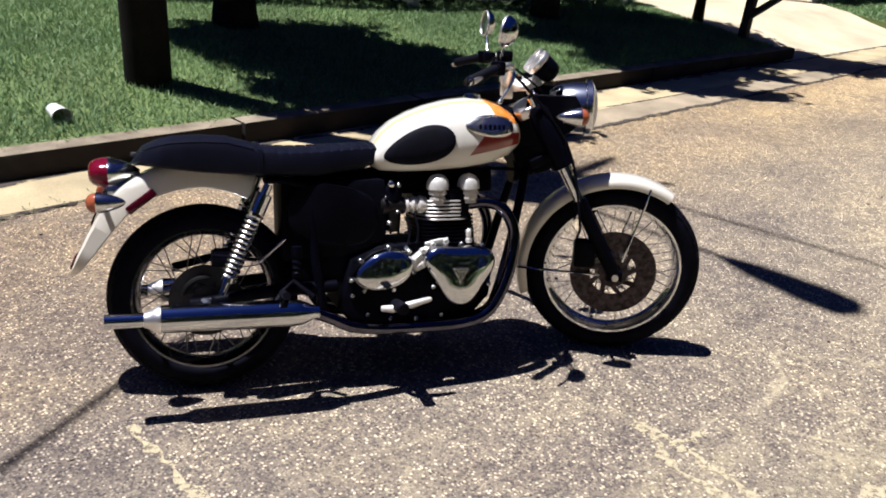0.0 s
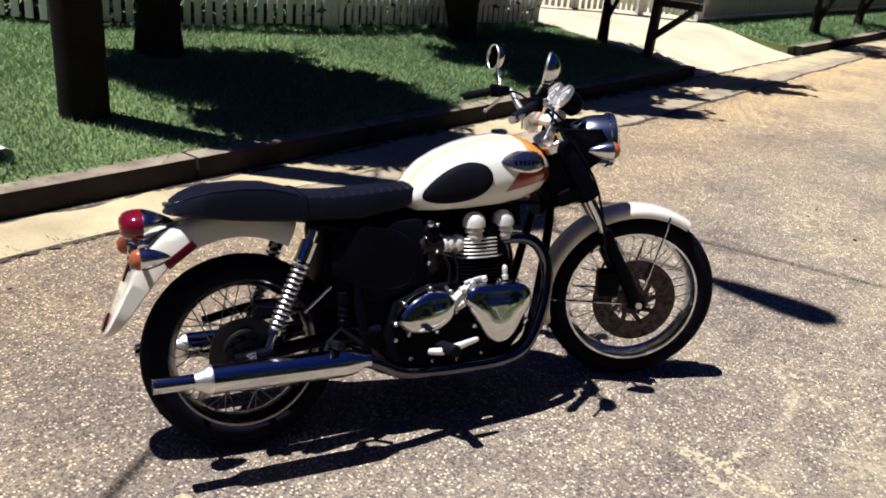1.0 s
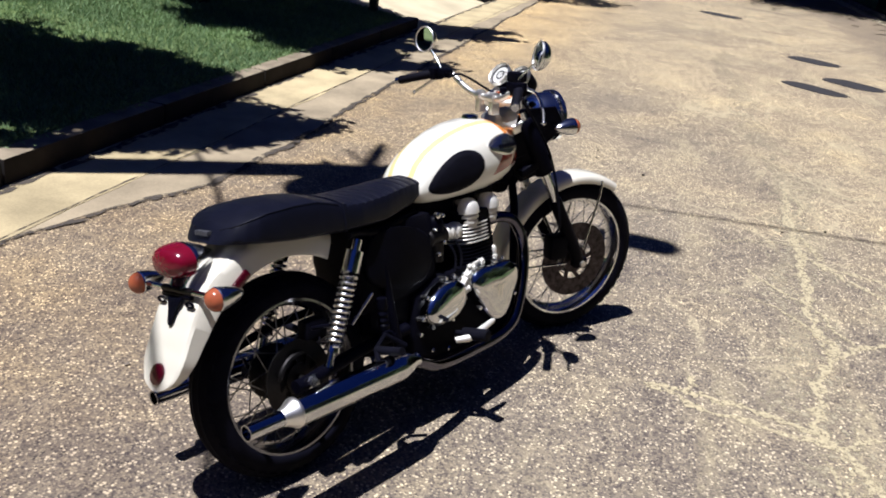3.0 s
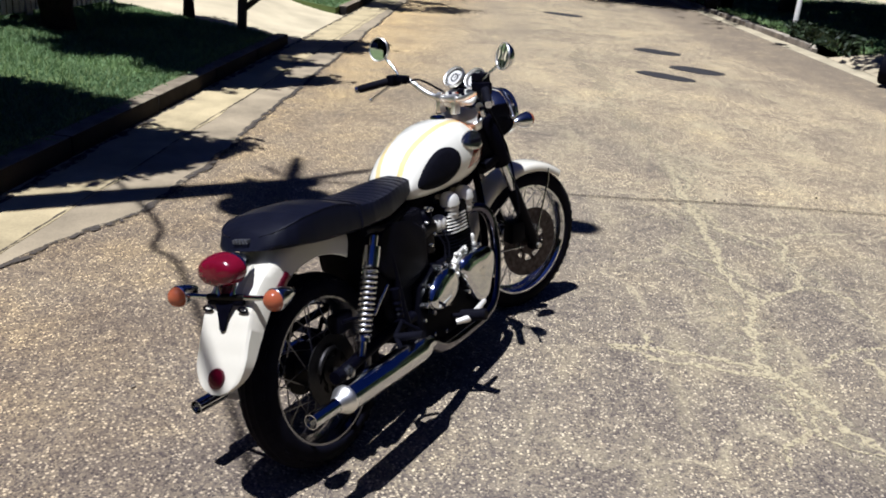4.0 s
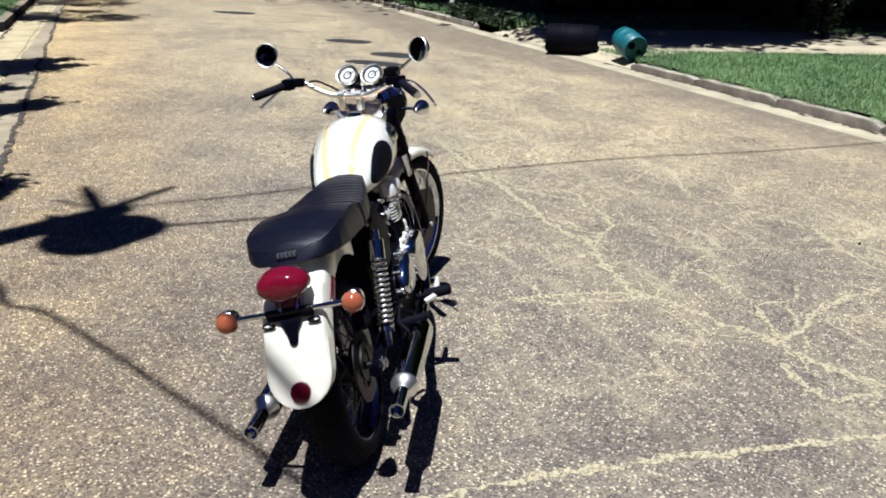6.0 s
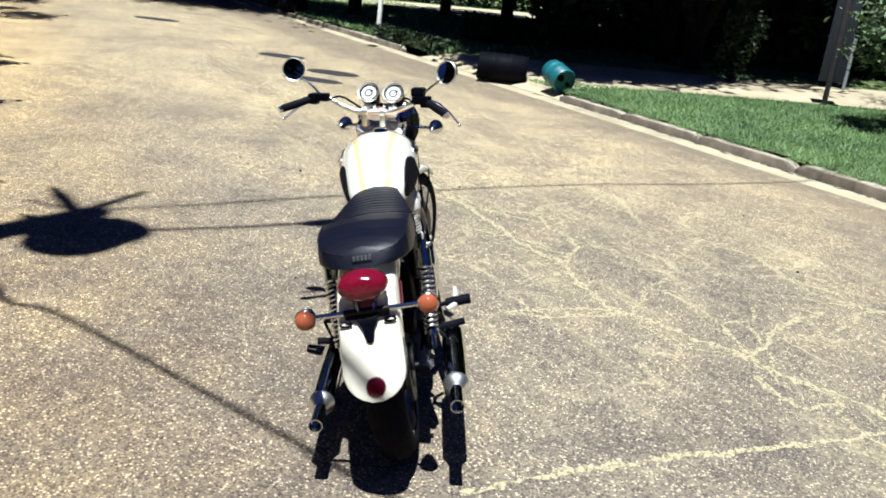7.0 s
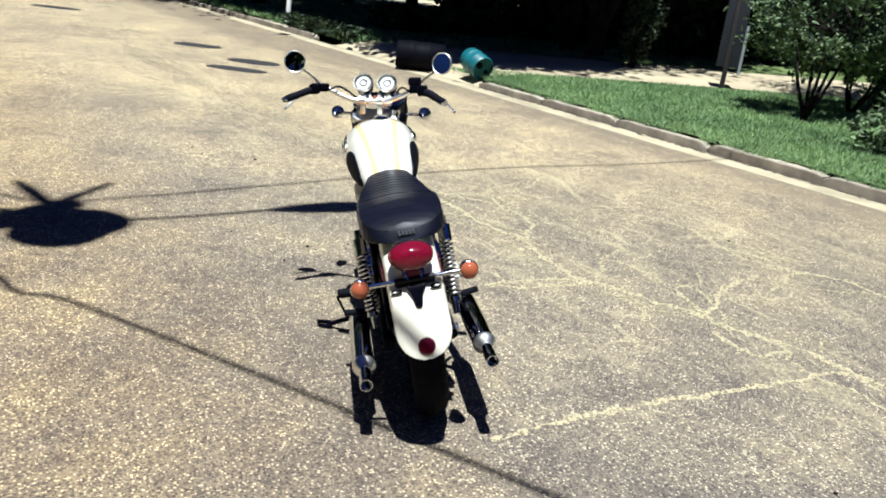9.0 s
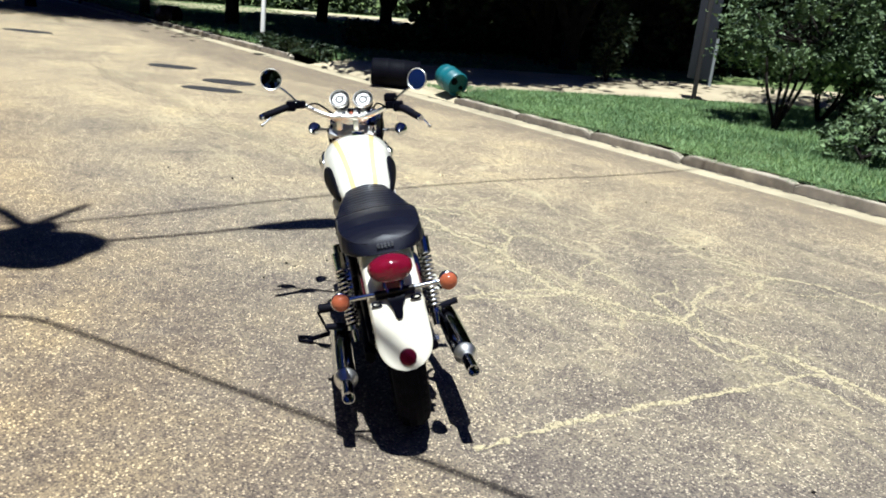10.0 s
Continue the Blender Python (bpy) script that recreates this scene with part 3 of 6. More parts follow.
def indicator(at, facing, m, name="indicator"):
    """A bullet indicator that looks along x in the sense of facing."""
    f = facing
    bm = lathe(bmesh.new(), [(-0.070 * f, 0.003), (-0.064 * f, 0.010), (-0.046 * f, 0.019), (-0.020 * f, 0.0275), (0.0, 0.0315), (0.010 * f, 0.0325), (0.013 * f, 0.030)], "X", at, 24)
    ob = part(name, turned(bm, m), CHROME_WORN, bike, "chrome bullet indicator")
    bm = lathe(bmesh.new(), [(0.010 * f, 0.0305), (0.020 * f, 0.0295), (0.030 * f, 0.025), (0.037 * f, 0.017), (0.0405 * f, 0.008), (0.041 * f, 0.002)], "X", at, 24)
    part("lens", turned(bm, m), AMBER_LENS, ob, "round amber lens")
    return ob


for s in (-1, 1):
    indicator(Vector((-0.290, s * 0.182, 0.641)), -1, still)
    indicator(Vector((1.280, s * 0.217, 0.922)), 1, BARM)
    bm = tube(bmesh.new(), [(1.262, s * 0.200, 0.922), (1.252, s * 0.09, 0.925)], 0.007, 8)
    part("indicator_stalk", turned(bm, BARM), CHROME, bike)

# seat
SEAT_TOP = [(-0.208, 0.800), (-0.18, 0.810), (-0.15, 0.819), (-0.09, 0.830), (0.0, 0.834), (0.08, 0.830), (0.15, 0.812), (0.20, 0.800), (0.28, 0.796), (0.38, 0.798), (0.48, 0.804), (0.56, 0.806), (0.62, 0.80)]
SEAT_LOW = [(-0.208, 0.748), (-0.10, 0.735), (0.0, 0.722), (0.16, 0.710), (0.36, 0.702), (0.52, 0.722), (0.62, 0.765)]
SEAT_HALF = [(-0.208, 0.045), (-0.200, 0.082), (-0.185, 0.106), (-0.16, 0.126), (-0.12, 0.142), (-0.05, 0.150), (0.12, 0.152), (0.25, 0.148), (0.38, 0.128), (0.5, 0.100), (0.62, 0.078)]


def seat_section(x, grow=0.0, pleat=0.0):
    zt, zb, h = lerp(SEAT_TOP, x) + grow, lerp(SEAT_LOW, x) - grow * 0.3, lerp(SEAT_HALF, x) + grow
    zt -= pleat
    crown = 0.018
    ze = zt - crown                                 # the welted edge
    out = [(h * 0.90, zb), (h * 0.985, zb + 0.008), (h, zb + 0.3 * (ze - zb)), (h * 0.985, zb + 0.7 * (ze - zb)), (h * 0.965, ze - 0.005), (h * 0.95, ze), (h * 0.90, ze + 0.002), (h * 0.78, ze + 0.42 * crown), (h * 0.5, ze + 0.8 * crown), (0, zt + 0.002)]
    back = max(0.0, min(1.0, (-0.08 - x) / 0.12))
    out = [(x + 0.034 * back * (z - zb) / max(0.01, zt - zb), y, z) for y, z in out]
    return [Vector(p) for p in out] + [Vector((p[0], -p[1], p[2])) for p in out[-2::-1]]


rings = []
for k in range(165):
    x = -0.208 + 0.828 * k / 164
    pl = 0.0
    if 0.22 < x < 0.60:
        ph = ((x - 0.22) / 0.0345) % 1
        pl = 0.0042 * max(0, 1 - abs(ph - 0.5) / 0.16)
    if abs(x - 0.195) < 0.004 or abs(x - 0.168) < 0.004:
        pl = 0.003
    rings.append(seat_section(x, 0, pl))
seat = part("seat", skin(bmesh.new(), rings), VINYL, bike, "black vinyl dual seat with a ribbed rider part")
part("strap", skin(bmesh.new(), [seat_section(x, g) for x, g in ((0.172, 0.0), (0.174, 0.004), (0.188, 0.004), (0.190, 0.0))]), VINYL, seat, "narrow black seat strap")
for s in (-1, 1):
    pts = [tuple(seat_section(x)[5 if s > 0 else -6]) for x in span(-0.205, 0.16, 24)]
    part("piping", tube(bmesh.new(), pts, 0.0026, 6), VINYL, seat)
for k in range(5):
    bm = box(bmesh.new(), (-0.2065, -0.03 + k * 0.012, 0.768), (-0.190, -0.022 + k * 0.012, 0.780), 0.001)
    part("maker_mark", bm, VINYL_MARK, seat, "faint raised bar of the seat marking")

# tank
TANK_TOP = [(0.548, 0.772), (0.562, 0.800), (0.59, 0.842), (0.634, 0.880), (0.69, 0.909), (0.756, 0.933), (0.83, 0.951), (0.90, 0.959), (0.96, 0.955), (1.006, 0.940), (1.05, 0.915), (1.08, 0.885), (1.098, 0.845)]
TANK_LOW = [(0.548, 0.735), (0.58, 0.716), (0.65, 0.712), (0.75, 0.714), (0.86, 0.722), (0.95, 0.737), (1.03, 0.762), (1.08, 0.795), (1.098, 0.82)]
TANK_HALF = [(0.548, 0.070), (0.562, 0.094), (0.60, 0.112), (0.68, 0.130), (0.76, 0.145), (0.84, 0.158), (0.92, 0.163), (0.98, 0.158), (1.03, 0.142), (1.07, 0.112), (1.098, 0.06)]


def tank_y(x, z):
    """Half the tank's width at x and height z."""
    zt, zb, h = lerp(TANK_TOP, x), lerp(TANK_LOW, x), lerp(TANK_HALF, x)
    zm = zb + 0.36 * (zt - zb)
    if z >= zm:
        return h * max(0.0, 1 - ((z - zm) / max(1e-4, zt - zm)) ** 2.3) ** (1 / 2.3)
    return h * (1 - 0.16 * ((zm - z) / max(1e-4, zm - zb)) ** 2)


rings = []
for k in range(61):
    x = 0.548 + 0.55 * (0.5 - 0.5 * math.cos(math.pi * k / 60))
    zt, zb, h = lerp(TANK_TOP, x), lerp(TANK_LOW, x), lerp(TANK_HALF, x)
    zm = zb + 0.36 * (zt - zb)
    half = [(h * 0.55, zb - 0.004), (h * 0.76, zb - 0.001), (h * 0.84, zb + 0.006)] + [(tank_y(x, zb + f * (zm - zb)), zb + f * (zm - zb)) for f in (0.3, 0.6, 0.85)]
    for j in range(15):
        a = radians(90 * j / 14)
        half.append((h * math.cos(a) ** (2 / 2.3), zm + (zt - zm) * math.sin(a) ** (2 / 2.3)))
    half[-1] = (0.0, zt)
    rings.append([Vector((x, y, z)) for y, z in half] + [Vector((x, -y, z)) for y, z in half[-2::-1]])


def tank_paint():
    """White enamel with orange and red flashes at the front and gold lines along the top."""
    m, nt, b = nodes_of("tank enamel")
    c = nt.nodes.new("ShaderNodeTexCoord")
    sp = nt.nodes.new("ShaderNodeSeparateXYZ")
    nt.links.new(c.outputs["Object"], sp.inputs[0])

    def op(kind, a, b2):
        n = nt.nodes.new("ShaderNodeMath")
        n.operation = kind
        for sock, v in zip(n.inputs, (a, b2)):
            if isinstance(v, (int, float)):
                sock.default_value = v
            else:
                nt.links.new(v, sock)
        return n.outputs[0]

    X, Y, Z = sp.outputs
    AY = op("ABSOLUTE", Y, 0)
    # lower flash: red below the badge, its rear edge sweeping back towards the bottom
    edge = op("ADD", 0.868, op("MULTIPLY", op("SUBTRACT", Z, 0.757), 0.75))
    lower = op("MULTIPLY", op("GREATER_THAN", X, edge), op("MULTIPLY", op("LESS_THAN", Z, 0.838), op("GREATER_THAN", op("SUBTRACT", Z, op("MULTIPLY", op("SUBTRACT", X, 0.88), 0.20)), 0.763)))
    lower = op("MULTIPLY", lower, op("LESS_THAN", X, 1.066))
    # upper flash: orange above the badge
    edge2 = op("SUBTRACT", 0.966, op("MULTIPLY", op("SUBTRACT", Z, 0.907), 0.4))
    upper = op("MULTIPLY", op("GREATER_THAN", X, edge2), op("MULTIPLY", op("GREATER_THAN", Z, 0.868), op("GREATER_THAN", AY, 0.045)))
    # gold lines on the top, closing towards the seat
    line_y = op("ADD", 0.046, op("MULTIPLY", op("SUBTRACT", X, 0.55), 0.105))
    gold = op("MULTIPLY", op("LESS_THAN", op("ABSOLUTE", op("SUBTRACT", AY, line_y), 0), 0.0105), op("GREATER_THAN", Z, 0.80))
    base = ramp(nt, noise_tex(nt, 3), [(0.3, (0.73, 0.70, 0.59)), (0.7, (0.78, 0.75, 0.645))])
    col = mix(nt, gold, base, (0.77, 0.60, 0.27))
    col = mix(nt, upper, col, (0.80, 0.27, 0.03))
    col = mix(nt, lower, col, (0.27, 0.035, 0.026))
    nt.links.new(col, b.inputs["Base Color"])
    b.inputs["Roughness"].default_value = 0.16
    b.inputs["Coat Weight"].default_value = 0.9
    b.inputs["Coat Roughness"].default_value = 0.04
    return m


tank = part("fuel_tank", skin(bmesh.new(), rings), tank_paint(), bike, "white fuel tank with orange and red flashes and gold lines")


def on_tank(outline_at, side, proud, n_ring=7, n=36):
    """A pad that follows the tank's side within an outline; outline_at(angle) gives (x, z) and the middle."""
    bm = bmesh.new()
    rings = []
    for f in [1.0] + [1 - j / n_ring for j in range(n_ring)]:
        ring = []
        for k in range(n):
            a = 2 * math.pi * k / n
            (x, z), (cx, cz) = outline_at(a)
            x, z = cx + (x - cx) * f, cz + (z - cz) * f
            ring.append(Vector((x, side * (tank_y(x, z) + (proud * min(1, (1 - f) * 4 + 0.55) if len(rings) else -0.004)), z)))
        rings.append(ring)
    return skin(bm, rings)


def pad_outline(a):
    cx, cz = 0.703, 0.796
    x, z = 0.122 * math.cos(a), 0.058 * math.sin(a) * (1 + 0.30 * math.cos(a))
    c, s = math.cos(radians(17)), math.sin(radians(17))
    return (cx + c * x - s * z, cz + s * x + c * z - 0.004), (cx, cz)


def badge_outline(a):
    cx, cz = 0.952, 0.861
    c, q = math.cos(a), math.sin(a)
    x = 0.096 * c if c < 0 else 0.082 * c ** 0.75
    z = 0.037 * math.copysign(abs(q) ** (1.35 if c < 0 else 0.8), q)
    return (cx + x, cz + z - 0.03 * x), (cx, cz)


for s in (-1, 1):
    part("knee_pad", on_tank(pad_outline, s, 0.010), RUBBER, tank, "black rubber knee pad")
    badge = part("badge", on_tank(badge_outline, s, 0.009), ALLOY, tank, "chrome eye-shaped tank badge")
    for k in range(6):
        x = 0.905 + k * 0.017
        z = 0.858 - 0.03 * (x - 0.952)
        y = s * (tank_y(x, z) + 0.0095)
        part("badge_bar", box(bmesh.new(), (x - 0.0045, y - 0.0025, z - 0.009), (x + 0.0045, y + 0.002, z + 0.007), 0.001), BLACK, badge)
bm = lathe(bmesh.new(), [(-0.01, 0.029), (0.004, 0.030), (0.008, 0.028), (0.011, 0.019), (0.0115, 0.003)], "Z", (0, 0, 0), 26)
part("filler_cap", turned(bm, Matrix.Translation((0.922, -0.026, 0.9600)) @ Matrix.Rotation(radians(6), 4, "X")), CHROME, tank, "round chrome filler cap")

# frame, swing arm and stands
def bar(name, pts, r, material=BLACK, parent=bike, label="", m=still, seg=10, curve=True):
    pts = smooth_path(pts, 5) if curve and len(pts) > 2 else pts
    return part(name, turned(tube(bmesh.new(), pts, r, seg), m), material, parent, label)


bar("frame_spine", [(1.13, 0, 0.85), (0.95, 0, 0.76), (0.6, 0, 0.70), (0.3, 0, 0.67)], 0.026, label="black tubular frame")
for s in (-1, 1):
    bar("down_tube", [(1.14, s * 0.02, 0.79), (1.09, s * 0.07, 0.60), (1.00, s * 0.10, 0.30), (0.93, s * 0.11, 0.21), (0.75, s * 0.11, 0.185), (0.42, s * 0.12, 0.21), (0.36, s * 0.12, 0.35), (0.34, s * 0.11, 0.60)], 0.016)
    bar("seat_rail", [(0.55, s * 0.07, 0.69), (0.34, s * 0.11, 0.675), (0.25, s * 0.12, 0.69), (0.19, s * 0.135, 0.695)], 0.012)
    bar("swing_arm", [(0.42, s * 0.11, 0.335), (0.2, s * 0.115, 0.33), (0.0, s * 0.118, 0.306), (-0.05, s * 0.118, 0.304)], 0.021)
    bm = slab(bmesh.new(), oval(0.005, 0.306, 0.040, 0.022, 20), s * 0.128 - 0.006, s * 0.128 + 0.006, "Y", 0.003)
    part("axle_plate", bm, BLACK_CASE, bike, "black axle adjuster plate")
    bm = slab(bmesh.new(), oval(0.41, 0.575, 0.150, 0.098, 28, -12, 0, 2.8), s * 0.104, s * 0.126, "Y", 0.010)
    part("side_cover", bm, BLACK_CASE, bike, "black side cover")
box_bm = box(bmesh.new(), (0.24, -0.105, 0.42), (0.60, 0.105, 0.69), 0.03)
part("air_box", box_bm, BLACK_CASE, bike, "black air box")
part("battery_bay", box(bmesh.new(), (0.28, -0.10, 0.34), (0.50, 0.10, 0.46), 0.02), BLACK_CASE, bike)
# black box added under the tank to stand in for shade in the gap
part("gap_shade_box", box(bmesh.new(), (0.58, -0.055, 0.63), (0.99, 0.055, 0.715), 0.012), BLACK_CASE, bike)
bar("side_stand", [(0.57, 0.13, 0.18), (0.63, 0.25, 0.15), (0.695, 0.375, 0.110)], 0.011, label="black side stand", curve=False)
foot = [(0.672, 0.360, 0.108), (0.690, 0.415, 0.119), (0.735, 0.420, 0.119), (0.730, 0.362, 0.106), (0.672, 0.360, 0.108)]
part("stand_foot", tube(bmesh.new(), foot, 0.007, 8), BLACK, bike, "looped black foot of the side stand")
bar("gear_linkage", [(0.605, 0.305, 0.272), (0.602, 0.286, 0.200), (0.600, 0.266, 0.132)], 0.006, label="thin black gear linkage")

# shock absorbers
for s in (-1, 1):
    top, low = Vector((0.196, s * 0.165, 0.672)), Vector((0.052, s * 0.155, 0.352))
    d = (low - top).normalized()
    L = (low - top).length
    bm = bmesh.new()
    tube(bm, [top - d * 0.012, top + d * 0.02, top + d * 0.022, top + d * 0.085, top + d * 0.088], [0.014, 0.014, 0.026, 0.026, 0.020], 18)
    shock = part("shock_absorber", bm, CHROME, bike, "chrome rear shock absorber")
    part("lower_collar", tube(bmesh.new(), [low + d * 0.014, low - d * 0.03, low - d * 0.032, low - d * 0.05], [0.013, 0.013, 0.025, 0.023], 18), CHROME, shock)
    bm = tube(bmesh.new(), [top + d * 0.05, low - d * 0.03], 0.012, 12)
    part("damper_rod", bm, BLACK, shock)
    u = d.orthogonal().normalized()
    v = d.cross(u)
    pts = []
    for k in range(12 * 13 + 1):
        a = 2 * math.pi * k / 12
        pts.append(top + d * (0.086 + (L - 0.135) * k / 156) + (u * math.cos(a) + v * math.sin(a)) * 0.0225)
    part("spring", tube(bmesh.new(), pts, 0.0056, 7), ALLOY, shock, "chrome coil spring")

# engine
bm = bmesh.new()
slab(bm, [(0.42, 0.26), (0.46, 0.43), (0.56, 0.47), (0.70, 0.47), (0.93, 0.45), (0.975, 0.38), (0.96, 0.27), (0.88, 0.19), (0.58, 0.185), (0.46, 0.21)], -0.122, 0.122, "Y", 0.02)
engine = part("engine", bm, BLACK_CASE, bike, "black parallel-twin engine with chrome covers")
for k in range(9):
    z = 0.452 + k * 0.0125
    part("cylinder_fin", slab(bmesh.new(), oval(0.818 - (z - 0.45) * 0.1, 0, 0.104, 0.132, 32, power=4), z, z + 0.0042, "Z"), BLACK_CASE, engine)
part("cylinder_block", slab(bmesh.new(), oval(0.815, 0, 0.088, 0.116, 28, power=4), 0.44, 0.565, "Z"), BLACK_CASE, engine, "black finned cylinder block")
for k in range(6):
    z = 0.556 + k * 0.0125
    part("head_fin", slab(bmesh.new(), oval(0.803, 0, 0.092, 0.138, 32, power=3.4), z - 0.012, z - 0.0065, "Z", 0.0015, 1), CAST_BRIGHT, engine, "bright machined cylinder head fin")
bm = slab(bmesh.new(), oval(0.812, 0, 0.080, 0.135, 28, power=5), 0.55, 0.655, "Z", 0.006)
part("cylinder_head", bm, BLACK_CASE, engine, "black cylinder head")
for x in (0.772, 0.882):
    bm = lathe(bmesh.new(), [(-0.11, 0.030), (0.11, 0.030)], "Y", (x, 0, 0.664), 20)
    part("cam_cover", bm, ALLOY, engine, "polished cam cover")
    for s in (-1, 1):
        bm = lathe(bmesh.new(), [(0.600, 0.026), (0.612, 0.026), (0.614, 0.031), (0.622, 0.031), (0.624, 0.028), (0.630, 0.028), (0.632, 0.034), (0.640, 0.034), (0.642, 0.031), (0.646, 0.031), (0.648, 0.0385), (0.664, 0.0385), (0.678, 0.035), (0.689, 0.028), (0.697, 0.016), (0.700, 0.003)], "Z", (x, s * 0.112, 0), 26)
        part("cam_dome", bm, CAST_BRIGHT, engine, "bright domed cam housing")
for s in (-1, 1):
    # rounded triangular front cover
    tri = []
    for k in range(48):
        a = 2 * math.pi * k / 48
        r = 0.104 / (1 + 0.17 * math.cos(3 * (a - radians(90))))
        tri.append((0.838 + r * 1.13 * math.cos(a), 0.370 + r * 0.98 * math.sin(a) - 0.06 * (r * math.cos(a))))
    bm = bmesh.new()
    rings = []
    for y, f in ((0.11, 1.0), (0.146, 1.0), (0.158, 0.985), (0.168, 0.94), (0.175, 0.84), (0.178, 0.66), (0.1795, 0.4), (0.180, 0.08)):
        rings.append([Vector((0.838 + (x - 0.838) * f, s * y, 0.368 + (z - 0.368) * f)) for x, z in tri])
    cover = part("crankcase_cover", skin(bm, rings), CHROME, engine, "chrome rounded triangular crankcase cover")
    bm = slab(bmesh.new(), [(0.805, 0.385), (0.862, 0.385), (0.834, 0.330)], s * 0.174 if s < 0 else 0.174, s * 0.1812 if s < 0 else 0.1812, "Y", 0.001, 1)
    part("cover_mark", bm, ALLOY, cover, "small triangular maker mark")
    for k in range(6):
        a = radians(30 + 60 * k + 60)
        bm = lathe(bmesh.new(), [(s * 0.145, 0.008), (s * 0.162, 0.008), (s * 0.165, 0.005)], "Y", (0.842 + 0.106 * math.cos(a) * (1.0 if k % 2 else 1.1), 0, 0.368 + 0.096 * math.sin(a)), 10)
        part("bolt", bm, ALLOY, cover)
    rings = []
    egg = oval(0.572, 0.384, 0.106, 0.068, 40, 14, 0.12)
    for y, f in ((0.11, 1.0), (0.142, 1.0), (0.155, 0.98), (0.165, 0.93), (0.172, 0.82), (0.176, 0.62), (0.178, 0.36), (0.1785, 0.06)):
        rings.append([Vector((0.572 + (x - 0.572) * f, s * y, 0.384 + (z - 0.384) * f)) for x, z in egg])
    gear = part("gearbox_cover", skin(bmesh.new(), rings), CHROME, engine, "chrome oval gearbox cover")
    for k in range(7):
        x, z = egg[(k * 40 // 7 + 3) % 40]
        bm = lathe(bmesh.new(), [(s * 0.118, 0.0075), (s * 0.150, 0.0075), (s * 0.153, 0.005), (s * 0.153, 0.001)], "Y", (0.572 + (x - 0.572) * 1.06, 0, 0.384 + (z - 0.384) * 1.08), 10)
        part("bolt", bm, ALLOY, gear)
    # oil union, sump bolts and small bright fittings on the black case
    bm = lathe(bmesh.new(), [(0.462, 0.008), (0.468, 0.012), (0.476, 0.012), (0.478, 0.008), (0.492, 0.010), (0.504, 0.010), (0.510, 0.006), (0.512, 0.001)], "Z", (0.878, s * 0.128, 0), 12)
    part("oil_union", bm, CAST_BRIGHT, engine, "small bright oil union")
    for x, z in ((0.520, 0.232), (0.600, 0.214), (0.690, 0.208), (0.780, 0.214), (0.470, 0.300), (0.930, 0.452), (0.655, 0.455)):
        bm = lathe(bmesh.new(), [(s * 0.118, 0.008), (s * 0.128, 0.008), (s * 0.130, 0.0055), (s * 0.130, 0.001)], "Y", (x, 0, z), 6)
        part("case_bolt", bm, ALLOY, engine)
    for dx, dz in ((0.0, 0.0), (0.030, 0.012)):
        tube_path = smooth_path([(0.655 + dx, s * 0.118, 0.560 + dz), (0.668 + dx, s * 0.128, 0.520), (0.664 + dx, s * 0.126, 0.468)], 4)
        part("breather_hose", tube(bmesh.new(), tube_path, 0.0045, 7), RUBBER, engine, "thin black breather hose")
    # cast lugs, ribs and bolt bosses between and above the covers
    bm = slab(bmesh.new(), [(0.662, 0.392), (0.676, 0.424), (0.706, 0.446), (0.742, 0.470), (0.790, 0.476), (0.800, 0.462), (0.756, 0.440), (0.742, 0.412), (0.722, 0.384), (0.690, 0.372)], min(s * 0.118, s * 0.136), max(s * 0.118, s * 0.136), "Y", 0.005, 2)
    for x0, z0, x1, z1 in ((0.668, 0.400, 0.735, 0.455), (0.690, 0.384, 0.752, 0.440), (0.720, 0.466, 0.800, 0.480), (0.700, 0.430, 0.725, 0.395)):
        tube(bm, [(x0, s * 0.136, z0), ((x0 + x1) / 2, s * 0.140, (z0 + z1) / 2 + 0.004), (x1, s * 0.136, z1)], 0.0055, 7)
    for x, z in ((0.676, 0.408), (0.714, 0.398), (0.746, 0.462), (0.792, 0.472), (0.712, 0.442)):
        lathe(bm, [(s * 0.120, 0.012), (s * 0.143, 0.011), (s * 0.147, 0.008), (s * 0.147, 0.004), (s * 0.141, 0.003)], "Y", (x, 0, z), 10)
    part("case_casting", bm, CAST_BRIGHT, engine, "bright cast alloy lugs between the covers")
    # carburettor and inlet stub
    bm = lathe(bmesh.new(), [(-0.05, 0.024), (-0.044, 0.030), (0.03, 0.030), (0.036, 0.024)], "X", (0.625, s * 0.088, 0.595), 20)
    carb = part("carburettor", bm, DARK_STEEL, engine, "dark carburettor with a bright ribbed inlet stub")
    bm = lathe(bmesh.new(), [(0.034, 0.022), (0.040, 0.027), (0.045, 0.027), (0.049, 0.021), (0.055, 0.021), (0.059, 0.027), (0.066, 0.027), (0.070, 0.021), (0.078, 0.021), (0.084, 0.030), (0.094, 0.031), (0.11, 0.026)], "X", (0.625, s * 0.088, 0.595), 22)
    part("inlet_stub", bm, CAST_BRIGHT, carb, "bright ribbed inlet stub")
    for dx, dz, r in ((-0.012, 0.075, 0.011), (0.014, 0.070, 0.007), (-0.03, 0.03, 0.006), (0.01, -0.02, 0.007), (-0.02, -0.055, 0.008)):
        part("screw", lathe(bmesh.new(), [(s * 0.108, r), (s * 0.120, r), (s * 0.123, r * 0.6)], "Y", (0.62 + dx, 0, 0.595 + dz), 10), ALLOY, carb)
